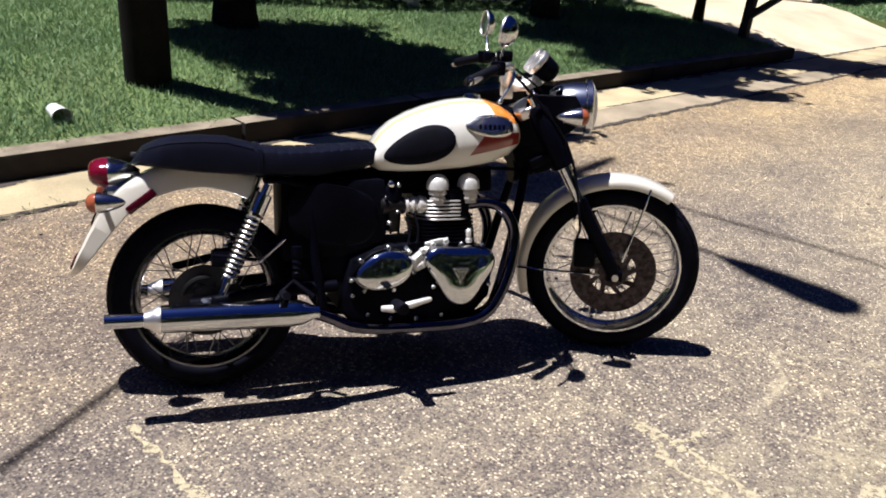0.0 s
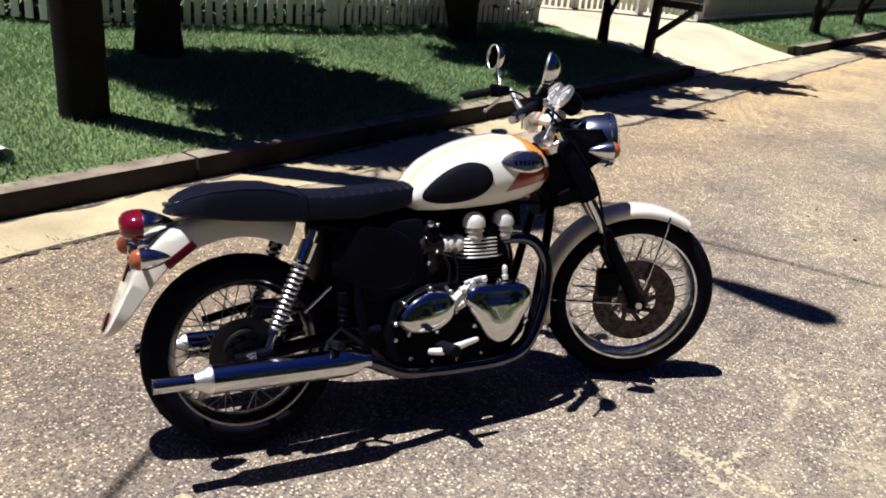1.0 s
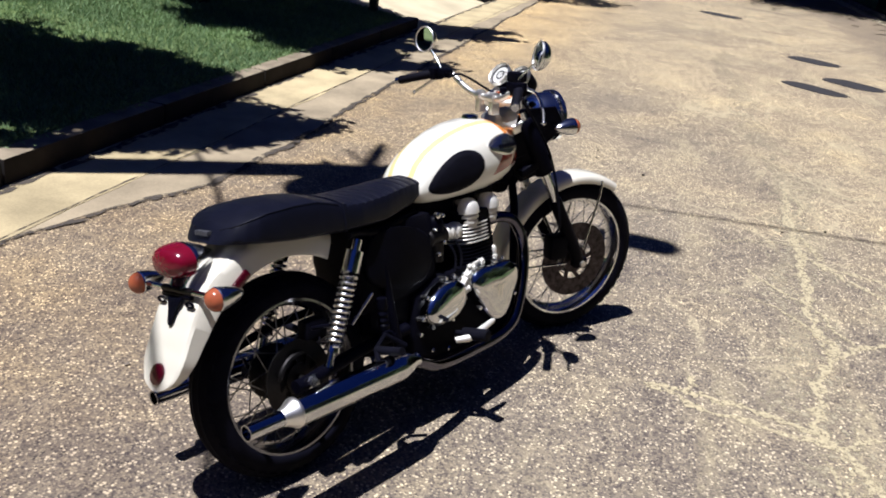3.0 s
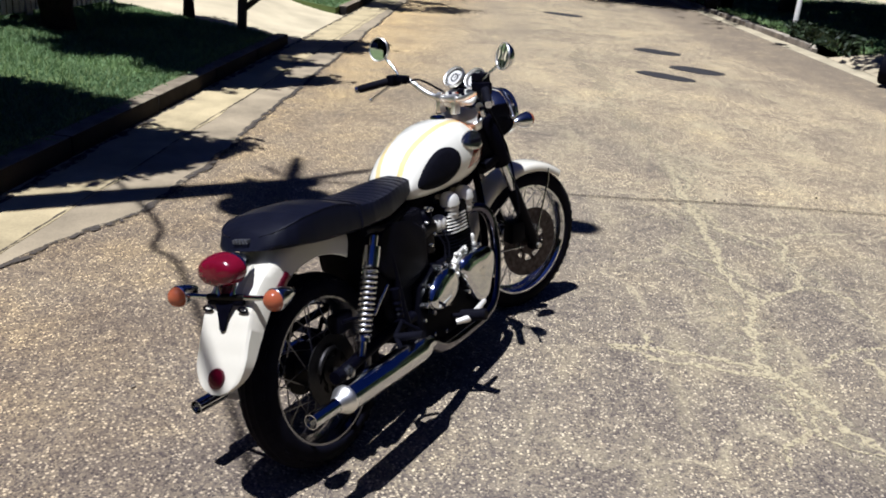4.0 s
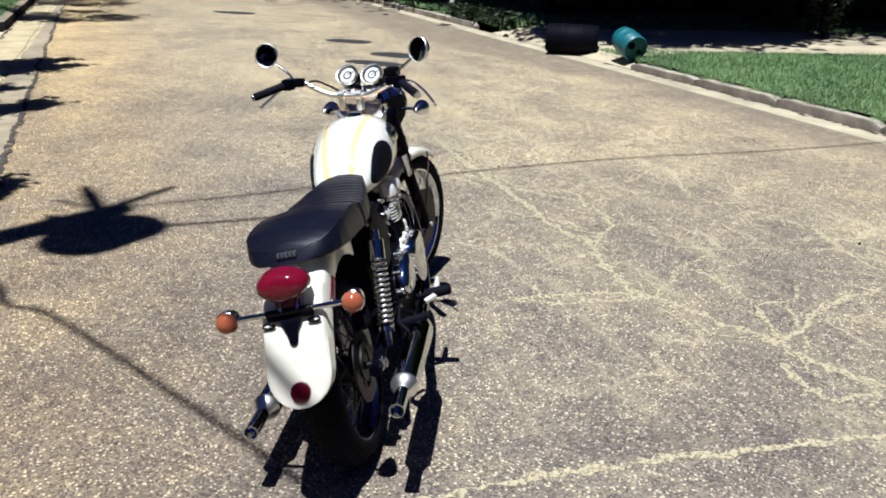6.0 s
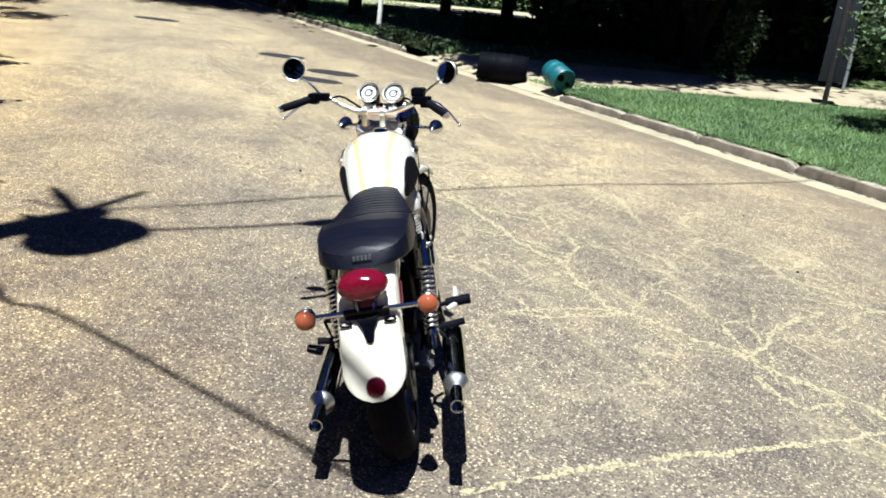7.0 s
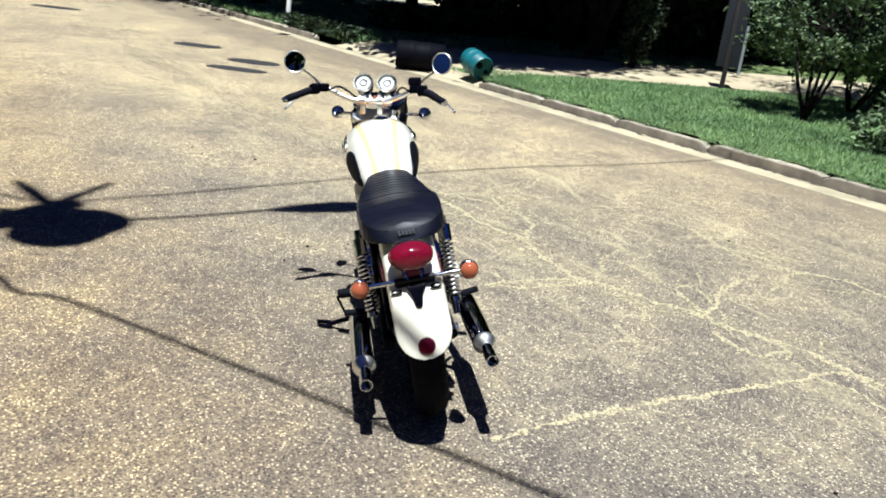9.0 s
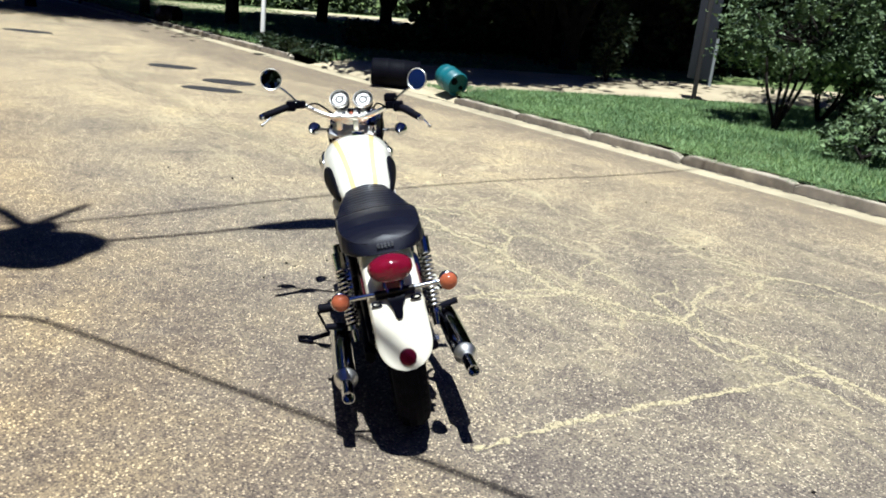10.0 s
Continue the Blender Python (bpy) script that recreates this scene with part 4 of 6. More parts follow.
    part("carb_top", lathe(bmesh.new(), [(0.0, 0.030), (0.03, 0.032), (0.045, 0.028), (0.055, 0.016), (0.058, 0.003)], "Z", (0.62, s * 0.088, 0.612), 20), BLACK, carb)
    part("float_bowl", lathe(bmesh.new(), [(-0.07, 0.006), (-0.066, 0.022), (-0.03, 0.026), (0.0, 0.028)], "Z", (0.62, s * 0.088, 0.575), 18), DARK_STEEL, carb)
    # exhaust
    pts = smooth_path([(0.885, s * 0.085, 0.592), (0.95, s * 0.105, 0.598), (1.005, s * 0.124, 0.576), (1.042, s * 0.132, 0.505), (1.040, s * 0.137, 0.413), (1.005, s * 0.140, 0.303), (0.945, s * 0.144, 0.218), (0.85, s * 0.150, 0.187), (0.70, s * 0.160, 0.186), (0.55, s * 0.176, 0.195), (0.45, s * 0.195, 0.215), (0.385, s * 0.205, 0.248), (0.33, s * 0.212, 0.272), (0.28, s * 0.215, 0.281)], 6)
    ex = part("exhaust_pipe", tube(bmesh.new(), pts, 0.0205, 16), HEADER_BLUE, bike, "chrome exhaust pipe tinted blue by heat")
    prof = [(0.33, 0.0225), (0.31, 0.024), (0.275, 0.040), (0.245, 0.0435), (0.0, 0.0435), (-0.148, 0.0425), (-0.149, 0.022), (-0.308, 0.0225), (-0.308, 0.0195), (-0.27, 0.0185)]
    cone = lathe(bmesh.new(), [(-0.147, 0.0424), (-0.152, 0.0430), (-0.158, 0.0420), (-0.170, 0.0345), (-0.186, 0.0262), (-0.194, 0.0242), (-0.197, 0.0226)], "X", (0, 0, 0), 28)
    bm = lathe(bmesh.new(), prof, "X", (0, 0, 0), 28)
    muffler = part("silencer", turned(bm, Matrix.Translation((0.011, s * 0.2205, 0.284)) @ Matrix.Rotation(radians(1.2), 4, "Y")), CHROME, bike, "long chrome silencer with a narrow tail pipe")
    part("end_cone", turned(cone, Matrix.Translation((0.011, s * 0.2205, 0.284)) @ Matrix.Rotation(radians(1.2), 4, "Y")), SATIN, muffler, "bright silencer end cone")
    # pegs and pedals
    bm = tube(bmesh.new(), [(0.60, s * 0.16, 0.275), (0.60, s * 0.195, 0.277), (0.60, s * 0.200, 0.278), (0.60, s * 0.295, 0.285), (0.60, s * 0.300, 0.285)], [0.009, 0.009, 0.020, 0.021, 0.016], 14)
    part("foot_peg", bm, RUBBER, bike, "rubber-covered foot peg")
    bm = tube(bmesh.new(), [(0.235, s * 0.16, 0.33), (0.235, s * 0.27, 0.345)], 0.013, 12)
    part("passenger_peg", bm, RUBBER, bike)
    bm = tube(bmesh.new(), [(0.33, s * 0.19, 0.32), (0.27, s * 0.165, 0.37), (0.235, s * 0.16, 0.335), (0.20, s * 0.20, 0.30)], 0.009, 8)
    part("silencer_bracket", bm, BLACK_CASE, bike)
part("brake_pedal", tube(bmesh.new(), [(0.555, -0.20, 0.268), (0.58, -0.232, 0.272), (0.64, -0.24, 0.284), (0.70, -0.24, 0.297), (0.71, -0.24, 0.299)], [0.010, 0.013, 0.012, 0.009, 0.006], 12), CAST_BRIGHT, bike, "tapered bright alloy brake pedal")
bar("gear_lever", [(0.58, 0.175, 0.25), (0.66, 0.20, 0.265), (0.73, 0.22, 0.275)], 0.007, ALLOY, label="polished gear lever")
bar("chain_guard", [(0.42, 0.10, 0.43), (0.2, 0.10, 0.425), (0.05, 0.10, 0.42), (-0.10, 0.10, 0.39)], 0.014, BLACK)
bm = box(bmesh.new(), (0.02, -0.11, 0.415), (0.10, -0.065, 0.475), 0.012)
part("rear_caliper", bm, BLACK_CASE, bike, "black rear brake caliper")
bar("brake_rod", [(0.02, -0.13, 0.46), (0.16, -0.135, 0.44)], 0.006, BLACK)
bar("hose", [(0.165, -0.14, 0.43), (0.25, -0.15, 0.505)], 0.005, ALLOY, label="bright brake hose clip")
bm = lathe(bmesh.new(), [(-0.05, 0.016), (-0.035, 0.018), (-0.03, 0.014), (-0.02, 0.018), (-0.012, 0.014), (0.0, 0.018), (0.01, 0.014), (0.02, 0.018), (0.05, 0.016)], "Z", (0.285, -0.15, 0.43), 14)
part("fluid_reservoir", bm, BLACK, bike)

# front fork and steering
UP = ALONG
AX = Vector((1.493, 0, 0.331))
for s in (-1, 1):
    y = s * 0.098
    base = AX + Vector((0, y, 0))
    bm = tube(bmesh.new(), [base - UP * 0.02, base + UP * 0.0, base + UP * 0.06, base + UP * 0.32, base + UP * 0.325], [0.016, 0.024, 0.0265, 0.0265, 0.022], 18)
    box(bm, base + Vector((-0.03, -0.018, -0.02)), base + Vector((0.03, 0.018, 0.02)), 0.008)
    leg = part("fork_slider", turned(bm, FORK), BLACK, bike, "black fork slider")
    part("stanchion", turned(tube(bmesh.new(), [base + UP * 0.31, base + UP * 0.50], 0.0205, 16), FORK), CHROME, leg, "chrome fork stanchion")
    part("fork_shroud", turned(tube(bmesh.new(), [base + UP * 0.46, base + UP * 0.465, base + UP * 0.68, base + UP * 0.70], [0.024, 0.041, 0.039, 0.026], 16), FORK), BLACK, leg)
    part("fork_cap", turned(tube(bmesh.new(), [base + UP * 0.70, base + UP * 0.735], 0.018, 14), FORK), CHROME, leg)
    bm = slab(bmesh.new(), [(1.10, 0.80), (1.23, 0.82), (1.325, 0.89), (1.335, 0.935), (1.30, 0.99), (1.14, 0.99)], y - 0.004 + s * 0.006, y + 0.004 + s * 0.006, "Y", 0.003, 1)
    part("headlamp_bracket", turned(bm, FORK), BLACK, bike)
for k, lab in ((0.52, "lower_yoke"), (0.69, "upper_yoke")):
    c = AX + UP * k
    bm = slab(bmesh.new(), [(-0.10, -0.125), (0.03, -0.13), (0.03, 0.13), (-0.10, 0.125)] if k < 0.6 else oval(-0.03, 0, 0.050, 0.115, 28, power=4), -0.018, 0.018, "Z", 0.008)
    part(lab, turned(bm, FORK @ Matrix.Translation(c) @ Matrix.Rotation(-RAKE, 4, "Y")), BLACK if k < 0.6 else SATIN, bike)
bm = slab(bmesh.new(), [(-0.105, -0.085), (-0.02, -0.118), (0.030, -0.10), (0.030, 0.10), (-0.02, 0.118), (-0.105, 0.085)], 0.47, 0.69, "Z", 0.015)
part("fork_cover", turned(bm, FORK @ Matrix.Translation(AX) @ Matrix.Rotation(-RAKE, 4, "Y")), BLACK, bike, "black fork and headlamp cover")
bm = slab(bmesh.new(), oval(1.115, 0.80, 0.055, 0.12, 24, 14), -0.055, 0.055, "Y", 0.015)
part("coil_cover", bm, BLACK_CASE, bike, "black box behind the steering head")
bm = tube(bmesh.new(), [PIVOT + UP * 0.80, PIVOT + UP * 0.98], 0.036, 18)
part("steering_head", bm, BLACK, bike, "black steering head")
# headlamp
hc = Vector((1.311, 0, 0.93))
bm = lathe(bmesh.new(), [(-0.105, 0.003), (-0.103, 0.030), (-0.092, 0.056), (-0.072, 0.074), (-0.042, 0.086), (-0.005, 0.091), (0.03, 0.092), (0.034, 0.099), (0.052, 0.099), (0.058, 0.090)], "X", hc, 40)
head = part("headlamp", turned(bm, FORK), CHROME_WORN, bike, "round chrome headlamp")
bm = lathe(bmesh.new(), [(0.050, 0.090), (0.060, 0.086), (0.070, 0.068), (0.076, 0.04), (0.078, 0.003)], "X", hc, 36)
part("glass", turned(bm, FORK), CLEAR_LENS, head, "clear headlamp glass")
# clocks
TOP = AX + UP * 0.735
for s in (-1, 1):
    c = Vector((1.176, s * 0.057, 1.078))
    g = BARM @ Matrix.Translation(c) @ Matrix.Rotation(radians(-52), 4, "Y")
    bm = lathe(bmesh.new(), [(-0.062, 0.006), (-0.060, 0.022), (-0.050, 0.035), (-0.030, 0.041), (0.0, 0.043), (0.007, 0.0435)], "Z", (0, 0, 0), 32)
    clock = part("speedometer" if s > 0 else "rev_counter", turned(bm, g), BLACK, bike, "round instrument in a black cup")
    arm = smooth_path([tuple(c + Vector((-0.01, 0, -0.035))), tuple(c + Vector((-0.06, s * 0.02, -0.075))), tuple(TOP + Vector((-0.07, s * 0.035, 0.03)))], 5)
    part("clock_bracket", turned(tube(bmesh.new(), arm, 0.012, 10), BARM), CAST_BRIGHT, clock, "bright curved bracket")
    part("bezel", turned(lathe(bmesh.new(), [(0.006, 0.044), (0.010, 0.0475), (0.022, 0.0480), (0.0255, 0.0460), (0.024, 0.0430), (0.016, 0.0415), (0.006, 0.0415), (0.006, 0.044)], "Z", (0, 0, 0), 32, False), g), SATIN, clock, "bright metal bezel ring")
    part("dial", turned(lathe(bmesh.new(), [(0.008, 0.0340), (0.0135, 0.0340), (0.0135, 0.002)], "Z", (0, 0, 0), 32), g), DIAL, clock, "pale dial")
    part("scale_ring", turned(lathe(bmesh.new(), [(0.008, 0.0418), (0.0115, 0.0418), (0.0125, 0.0335), (0.008, 0.0335), (0.008, 0.0418)], "Z", (0, 0, 0), 32, False), g), BLACK, clock, "black ring round the dial")
    bm = bmesh.new()
    for k in range(22):
        a = radians(-40 + 260 * k / 21)
        bmesh.ops.create_cube(bm, size=1, matrix=Matrix.Translation((math.cos(a) * 0.0375, math.sin(a) * 0.0375, 0.0126)) @ Matrix.Rotation(a, 4, "Z") @ Matrix.Diagonal((0.004, 0.0012, 0.0012, 1)))
    part("scale_marks", turned(bm, g), DIAL, clock, "pale scale marks")
    bm = lathe(bmesh.new(), [(0.0138, 0.019), (0.0148, 0.019), (0.0148, 0.014), (0.0138, 0.014), (0.0138, 0.019)], "Z", (0, 0, 0), 28, False)
    bmesh.ops.create_cube(bm, size=1, matrix=Matrix.Translation((0.008, -0.012, 0.0156)) @ Matrix.Rotation(radians(-55), 4, "Z") @ Matrix.Diagonal((0.034, 0.002, 0.001, 1)))
    part("needle", turned(bm, g), BLACK, clock, "black dial circle and needle")
# handlebar and controls
hb = [(-0.236, 0.360, 0.078), (-0.158, 0.264, 0.108), (-0.102, 0.228, 0.116), (-0.092, 0.125, 0.068), (-0.085, 0.06, 0.050)]
pts = [TOP + Vector((x - 0.0, y, z - 0.01)) for x, y, z in hb] + [TOP + Vector((x, -y, z - 0.01)) for x, y, z in hb[::-1]]
bar("handlebar", [tuple(p) for p in pts], 0.0115, SATIN, label="chrome handlebar", m=BARM, seg=14)
for s in (-1, 1):
    bm = lathe(bmesh.new(), [(s * 0.026, 0.014), (s * 0.028, 0.021), (s * 0.052, 0.021), (s * 0.054, 0.014)], "Y", TOP + Vector((-0.085, 0, 0.040)), 18)
    box(bm, TOP + Vector((-0.102, s * 0.04 - 0.012, -0.02)), TOP + Vector((-0.068, s * 0.04 + 0.012, 0.035)), 0.004)
    part("bar_clamp", turned(bm, BARM), SATIN, bike, "bright alloy bar clamp")
part("warning_lights", turned(slab(bmesh.new(), oval(-0.012, 0, 0.062, 0.062, 28, power=3.2), 0.018, 0.052, "Z", 0.012), BARM @ Matrix.Translation(TOP) @ Matrix.Rotation(radians(-14), 4, "Y")), CAST_BRIGHT, bike, "polished warning lamp panel")
for k in range(6):
    at = TOP + Vector((-0.045 + 0.07 * (k % 2), -0.045 + 0.018 * k, 0.048))
    part("warning_lamp", turned(lathe(bmesh.new(), [(0.0, 0.009), (0.006, 0.009), (0.010, 0.006), (0.011, 0.001)], "Z", at, 10), BARM), (BLACK, CHROME, AMBER_LENS)[k % 3], bike)
part("ignition_lock", turned(lathe(bmesh.new(), [(0.0, 0.016), (0.02, 0.016), (0.022, 0.012), (0.022, 0.002)], "Z", TOP + Vector((-0.01, 0, 0.046)), 14), BARM), BLACK, bike, "black ignition lock")
for s in (-1, 1):
    a, b = TOP + Vector((-0.152, s * 0.258, 0.100)), TOP + Vector((-0.246, s * 0.358, 0.068))
    d = (b - a).normalized()
    bm = tube(bmesh.new(), [a - d * 0.004, a, a + d * 0.004, a + d * 0.006, b - d * 0.006, b], [0.014, 0.021, 0.021, 0.0165, 0.0165, 0.012], 16)
    grip = part("grip", turned(bm, BARM), RUBBER, bike, "black rubber handlebar grip")
    part("bar_end", turned(tube(bmesh.new(), [b, b + d * 0.012], 0.0135, 14), BARM), CHROME, grip)
    bm = box(bmesh.new(), a + Vector((-0.018, -0.030 if s > 0 else -0.012, -0.022)), a + Vector((0.03, 0.012 if s > 0 else 0.030, 0.024)), 0.008)
    box(bm, a + Vector((0.0, -0.07 if s > 0 else 0.02, -0.012)), a + Vector((0.045, -0.02 if s > 0 else 0.07, 0.022)), 0.008)
    part("switch_block", turned(bm, BARM), BLACK, bike, "black switch block")
    if s < 0:
        part("brake_reservoir", turned(box(bmesh.new(), a + Vector((0.005, 0.02, 0.02)), a + Vector((0.055, 0.075, 0.055)), 0.008), BARM), BLACK_CASE, bike, "black brake fluid reservoir")
    lv = smooth_path([a + Vector((0.045, -s * 0.01, 0.0)), a + Vector((0.055, s * 0.03, -0.012)), a + Vector((0.035, s * 0.085, -0.048)), a + Vector((0.0, s * 0.135, -0.090))], 5)
    bm = tube(bmesh.new(), lv, 0.0055, 8)
    bmesh.ops.create_uvsphere(bm, u_segments=10, v_segments=8, radius=0.008, matrix=Matrix.Translation(lv[-1]))
    part("lever", turned(bm, BARM), ALLOY, bike, "polished hand lever")
    # mirror
    root = a + Vector((0.015, -s * 0.03, 0.022))
    tip = TOP + Vector((-0.133, s * 0.317, 0.195))
    stem = bar("mirror_stem", [tuple(root), tuple(root.lerp(tip, 0.35) + Vector((0, 0, 0.005))), tuple(tip)], 0.0050, CHROME_WORN, m=BARM, label="chrome mirror stem")
    face = Matrix.Translation(tip + Vector((0.0, s * 0.022, 0.026))) @ Matrix.Rotation(radians(12 if s > 0 else -22), 4, "Z") @ Matrix.Rotation(radians(6.2 if s > 0 else 11), 4, "Y")
    bm = lathe(bmesh.new(), [(0.034, 0.004), (0.030, 0.022), (0.018, 0.040), (0.004, 0.048), (-0.004, 0.049), (-0.006, 0.046)], "X", (0, 0, 0), 30)
    mir = part("mirror", turned(bm, BARM @ face), CHROME, bike, "round chrome mirror")
    bm = lathe(bmesh.new(), [(-0.0055, 0.0455), (-0.0075, 0.0455), (-0.0078, 0.002)], "X", (0, 0, 0), 30)
    part("mirror_glass", turned(bm, BARM @ face), MIRROR, mir, "mirror glass")
    part("mirror_rim", turned(lathe(bmesh.new(), [(-0.004, 0.0488), (-0.009, 0.0492), (-0.011, 0.0475), (-0.0095, 0.0452), (-0.006, 0.0452), (-0.004, 0.0488)], "X", (0, 0, 0), 30, False), BARM @ face), SATIN, mir, "bright mirror rim")
# cables
for y0, y1, z1 in ((0.2, 0.05, 0.72), (-0.2, -0.04, 0.72)):
    a = TOP + Vector((-0.13, y0, 0.09))
    pts = [BARM @ a, BARM @ (a + Vector((0.05, -y0 * 0.35, 0.005))), FORK @ (AX + UP * 0.62 + Vector((0.06, y1, 0.02))), Vector((1.13, y1, z1)), Vector((0.98, y1, 0.71))]
    bar("cable", [tuple(p) for p in pts], 0.0045, RUBBER, label="black control cable", seg=6)
a = TOP + Vector((-0.12, -0.20, 0.10))
bar("brake_hose", [tuple(p) for p in (a, a + Vector((0.06, 0.04, -0.02)), AX + UP * 0.55 + Vector((0.05, -0.11, 0)), AX + UP * 0.25 + Vector((-0.03, -0.135, 0)), AX + UP * 0.17 + Vector((-0.07, -0.12, 0)))], 0.005, RUBBER, label="black brake hose", m=FORK, seg=6)
bm = box(bmesh.new(), AX + Vector((-0.155, -0.115, 0.03)), AX + Vector((-0.075, -0.05, 0.13)), 0.014)
part("front_caliper", turned(bm, FORK), BLACK_CASE, bike, "black front brake caliper")
bm = lathe(bmesh.new(), [(-0.012, 0.010), (0.0, 0.020), (0.012, 0.018)], "Y", (1.16, -0.06, 0.735), 18)
part("frame_reflector", bm, REFLECTOR_RED, bike, "small red frame reflector")
bm = lathe(bmesh.new(), [(0.0, 0.042), (0.02, 0.045), (0.04, 0.03)], "X", (1.08, 0, 0.70), 24)
part("horn", bm, BLACK, bike)

# ---- kerbs, gutters, lawns and drives ----
bm = bmesh.new()
band = bmesh.new()
prev = None
for u in span(-40, 90, 650):
    e = asphalt_edge(u)
    m = max(e + 0.012, lerp([(-40, 1.82), (8, 1.83), (12, 1.77), (90, 1.74)], u) + 0.018 * math.sin(u * 5.3) * math.sin(u * 1.7))
    row = [bm.verts.new((u, v, z)) for v, z in ((m, -0.01), (m + 0.005, 0.0085), ((m + KERB_L) / 2, 0.009), (KERB_L + 0.01, 0.009))]
    low = [band.verts.new((u, v, z)) for v, z in ((e, -0.01), (e + 0.006, 0.0045), (m + 0.006, 0.0055))]
    if prev:
        for k in range(3):
            bm.faces.new((prev[0][k], row[k], row[k + 1], prev[0][k + 1]))
        for k in range(2):
            band.faces.new((prev[1][k], low[k], low[k + 1], prev[1][k + 1]))
    prev = row, low
for name, b, material, label in (("gutter_left", bm, GUTTER_SANDY, "pale concrete gutter beside the kerb"), ("gutter_band", band, GUTTER_BAND, "worn grey-tan gutter band with a dark joint to the asphalt")):
    ob = part(name, b, material, None)
    ob.matrix_world = STREET
    tagged(ob, label, "gutter", kind="structure")
sheet("gutter_right", span(-40, 90, 52), [KERB_R - 0.01, -6.2, GUTTER_R - 0.01, GUTTER_R], lambda u, v: 0.004 if v < GUTTER_R else -0.02, GUTTER_OLD, "pale concrete gutter stained along the road side", "gutter")


def ribbon(name, pts, width, material, label, category, wobble=0.3, z=0.006, seed=1):
    """A thin uneven band lying on the road along world points."""
    rnd = random.Random(seed)
    P = smooth_path([(x, y, 0) for x, y in pts], 10)
    bm = bmesh.new()
    prev = None
    off = 0.0
    for i, p in enumerate(P):
        d = (P[min(i + 1, len(P) - 1)] - P[max(i - 1, 0)]).normalized()
        n = Vector((-d.y, d.x, 0))
        off = off * 0.6 + rnd.uniform(-1, 1) * width * 0.7 * wobble
        w = width * (0.5 + rnd.uniform(-wobble, wobble) * 0.5)
        a, b = p + n * (off + w), p + n * (off - w)
        row = [bm.verts.new((q.x, q.y, z)) for q in (a, b)]
        if prev:
            bm.faces.new((prev[0], prev[1], row[1], row[0]))
        prev = row
    ob = part(name, bm, material, None, smooth=False)
    return tagged(ob, label, category, kind="structure")


# kerb stones, one by one; low where the drives cross
def kerb_stone(v0, v1, length, top):
    bm = box(bmesh.new(), (0.006, min(v0, v1), -0.1), (length - 0.006, max(v0, v1), top), 0.02)
    return bm


kerb_l = tagged(new("kerb_left"), "old brown concrete kerb of separate stones along the lawn", "kerb", kind="structure")
kerb_l.matrix_world = STREET
kerb_r = tagged(new("kerb_right"), "weathered concrete kerb with worn joints along the lawn", "kerb", kind="structure")
kerb_r.matrix_world = STREET
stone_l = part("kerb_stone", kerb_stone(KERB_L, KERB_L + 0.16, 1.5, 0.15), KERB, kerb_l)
stone_l.matrix_local = Matrix.Translation((-12, 0, 0))
for k in range(1, 40):
    u = -12 + 1.5 * k
    if 8.9 < u + 0.75 < 13.6 or 27.5 < u < 31:
        continue
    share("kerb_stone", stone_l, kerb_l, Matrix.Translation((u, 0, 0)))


def broken_stone(seed, length=1.5, top=0.115, depth=0.15):
    """A worn kerb length with crumbled ends and an uneven top."""
    rnd = random.Random(seed)
    rings = []
    for k in range(19):
        u = 0.004 + (length - 0.008) * k / 18
        end = min(k, 18 - k)
        wear = (0.050, 0.014, 0.004)[end] * rnd.uniform(0.5, 1.3) if end < 3 else rnd.uniform(0.0, 0.007)
        z = top - wear
        f = wear * 0.55 + rnd.uniform(0.0, 0.004)
        rings.append([Vector((u, v, h)) for v, h in ((-f, -0.10), (-f, z * 0.45), (-f - 0.003, z - 0.012), (-f - 0.014, z - 0.001), (-depth * 0.6, z + rnd.uniform(-0.003, 0.003)), (-depth, z - 0.004), (-depth, -0.10))])
    return skin(bmesh.new(), rings)


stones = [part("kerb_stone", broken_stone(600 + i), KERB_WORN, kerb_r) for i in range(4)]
for k in range(40):
    u = -12.6 + 1.5 * k
    if 8.3 < u < 13.2:
        continue
    m = Matrix.Translation((u, KERB_R + 0.014 * math.sin(k * 3.1), 0.010 * math.sin(k * 5.7))) @ Matrix.Rotation(radians(math.sin(k * 7.3) * 0.8), 4, "Z") @ Matrix.Rotation(radians(math.sin(k * 2.9) * 4), 4, "X")
    if k < 4:
        stones[k].matrix_local = m
    else:
        share("kerb_stone", stones[(k * 7 + k // 3) % 4], kerb_r, m)

DRIVE_U0, DRIVE_U1 = 8.75, 13.1


def drive_h(u, v):
    t = min(1, max(0, (v - 2.25) / 1.2))
    return 0.012 + (lawn_z(max(v, 2.45)) - 0.004) * t


def lawn_h(u, v):
    return lawn_z(v) + 0.015 * noise.noise((u * 0.8, v * 0.8, 2.0))


sheet("lawn_left", span(-30, DRIVE_U0, 60), span(KERB_L + 0.14, 7.5, 16) + [12, 30], lawn_h, LAWN, "mown lawn rising from the kerb to the fence", "lawn", 0.4)
sheet("lawn_left_far", span(DRIVE_U1, 80, 60), span(KERB_L + 0.14, 7.5, 16) + [12, 30], lawn_h, LAWN, "mown lawn beyond the drive", "lawn", 0.4)
sheet("driveway_left", span(DRIVE_U0, DRIVE_U1, 8), span(KERB_L - 0.02, 7.5, 14) + [14, 22], drive_h, CONCRETE, "pale concrete driveway rising from the road", "driveway", 0.3)
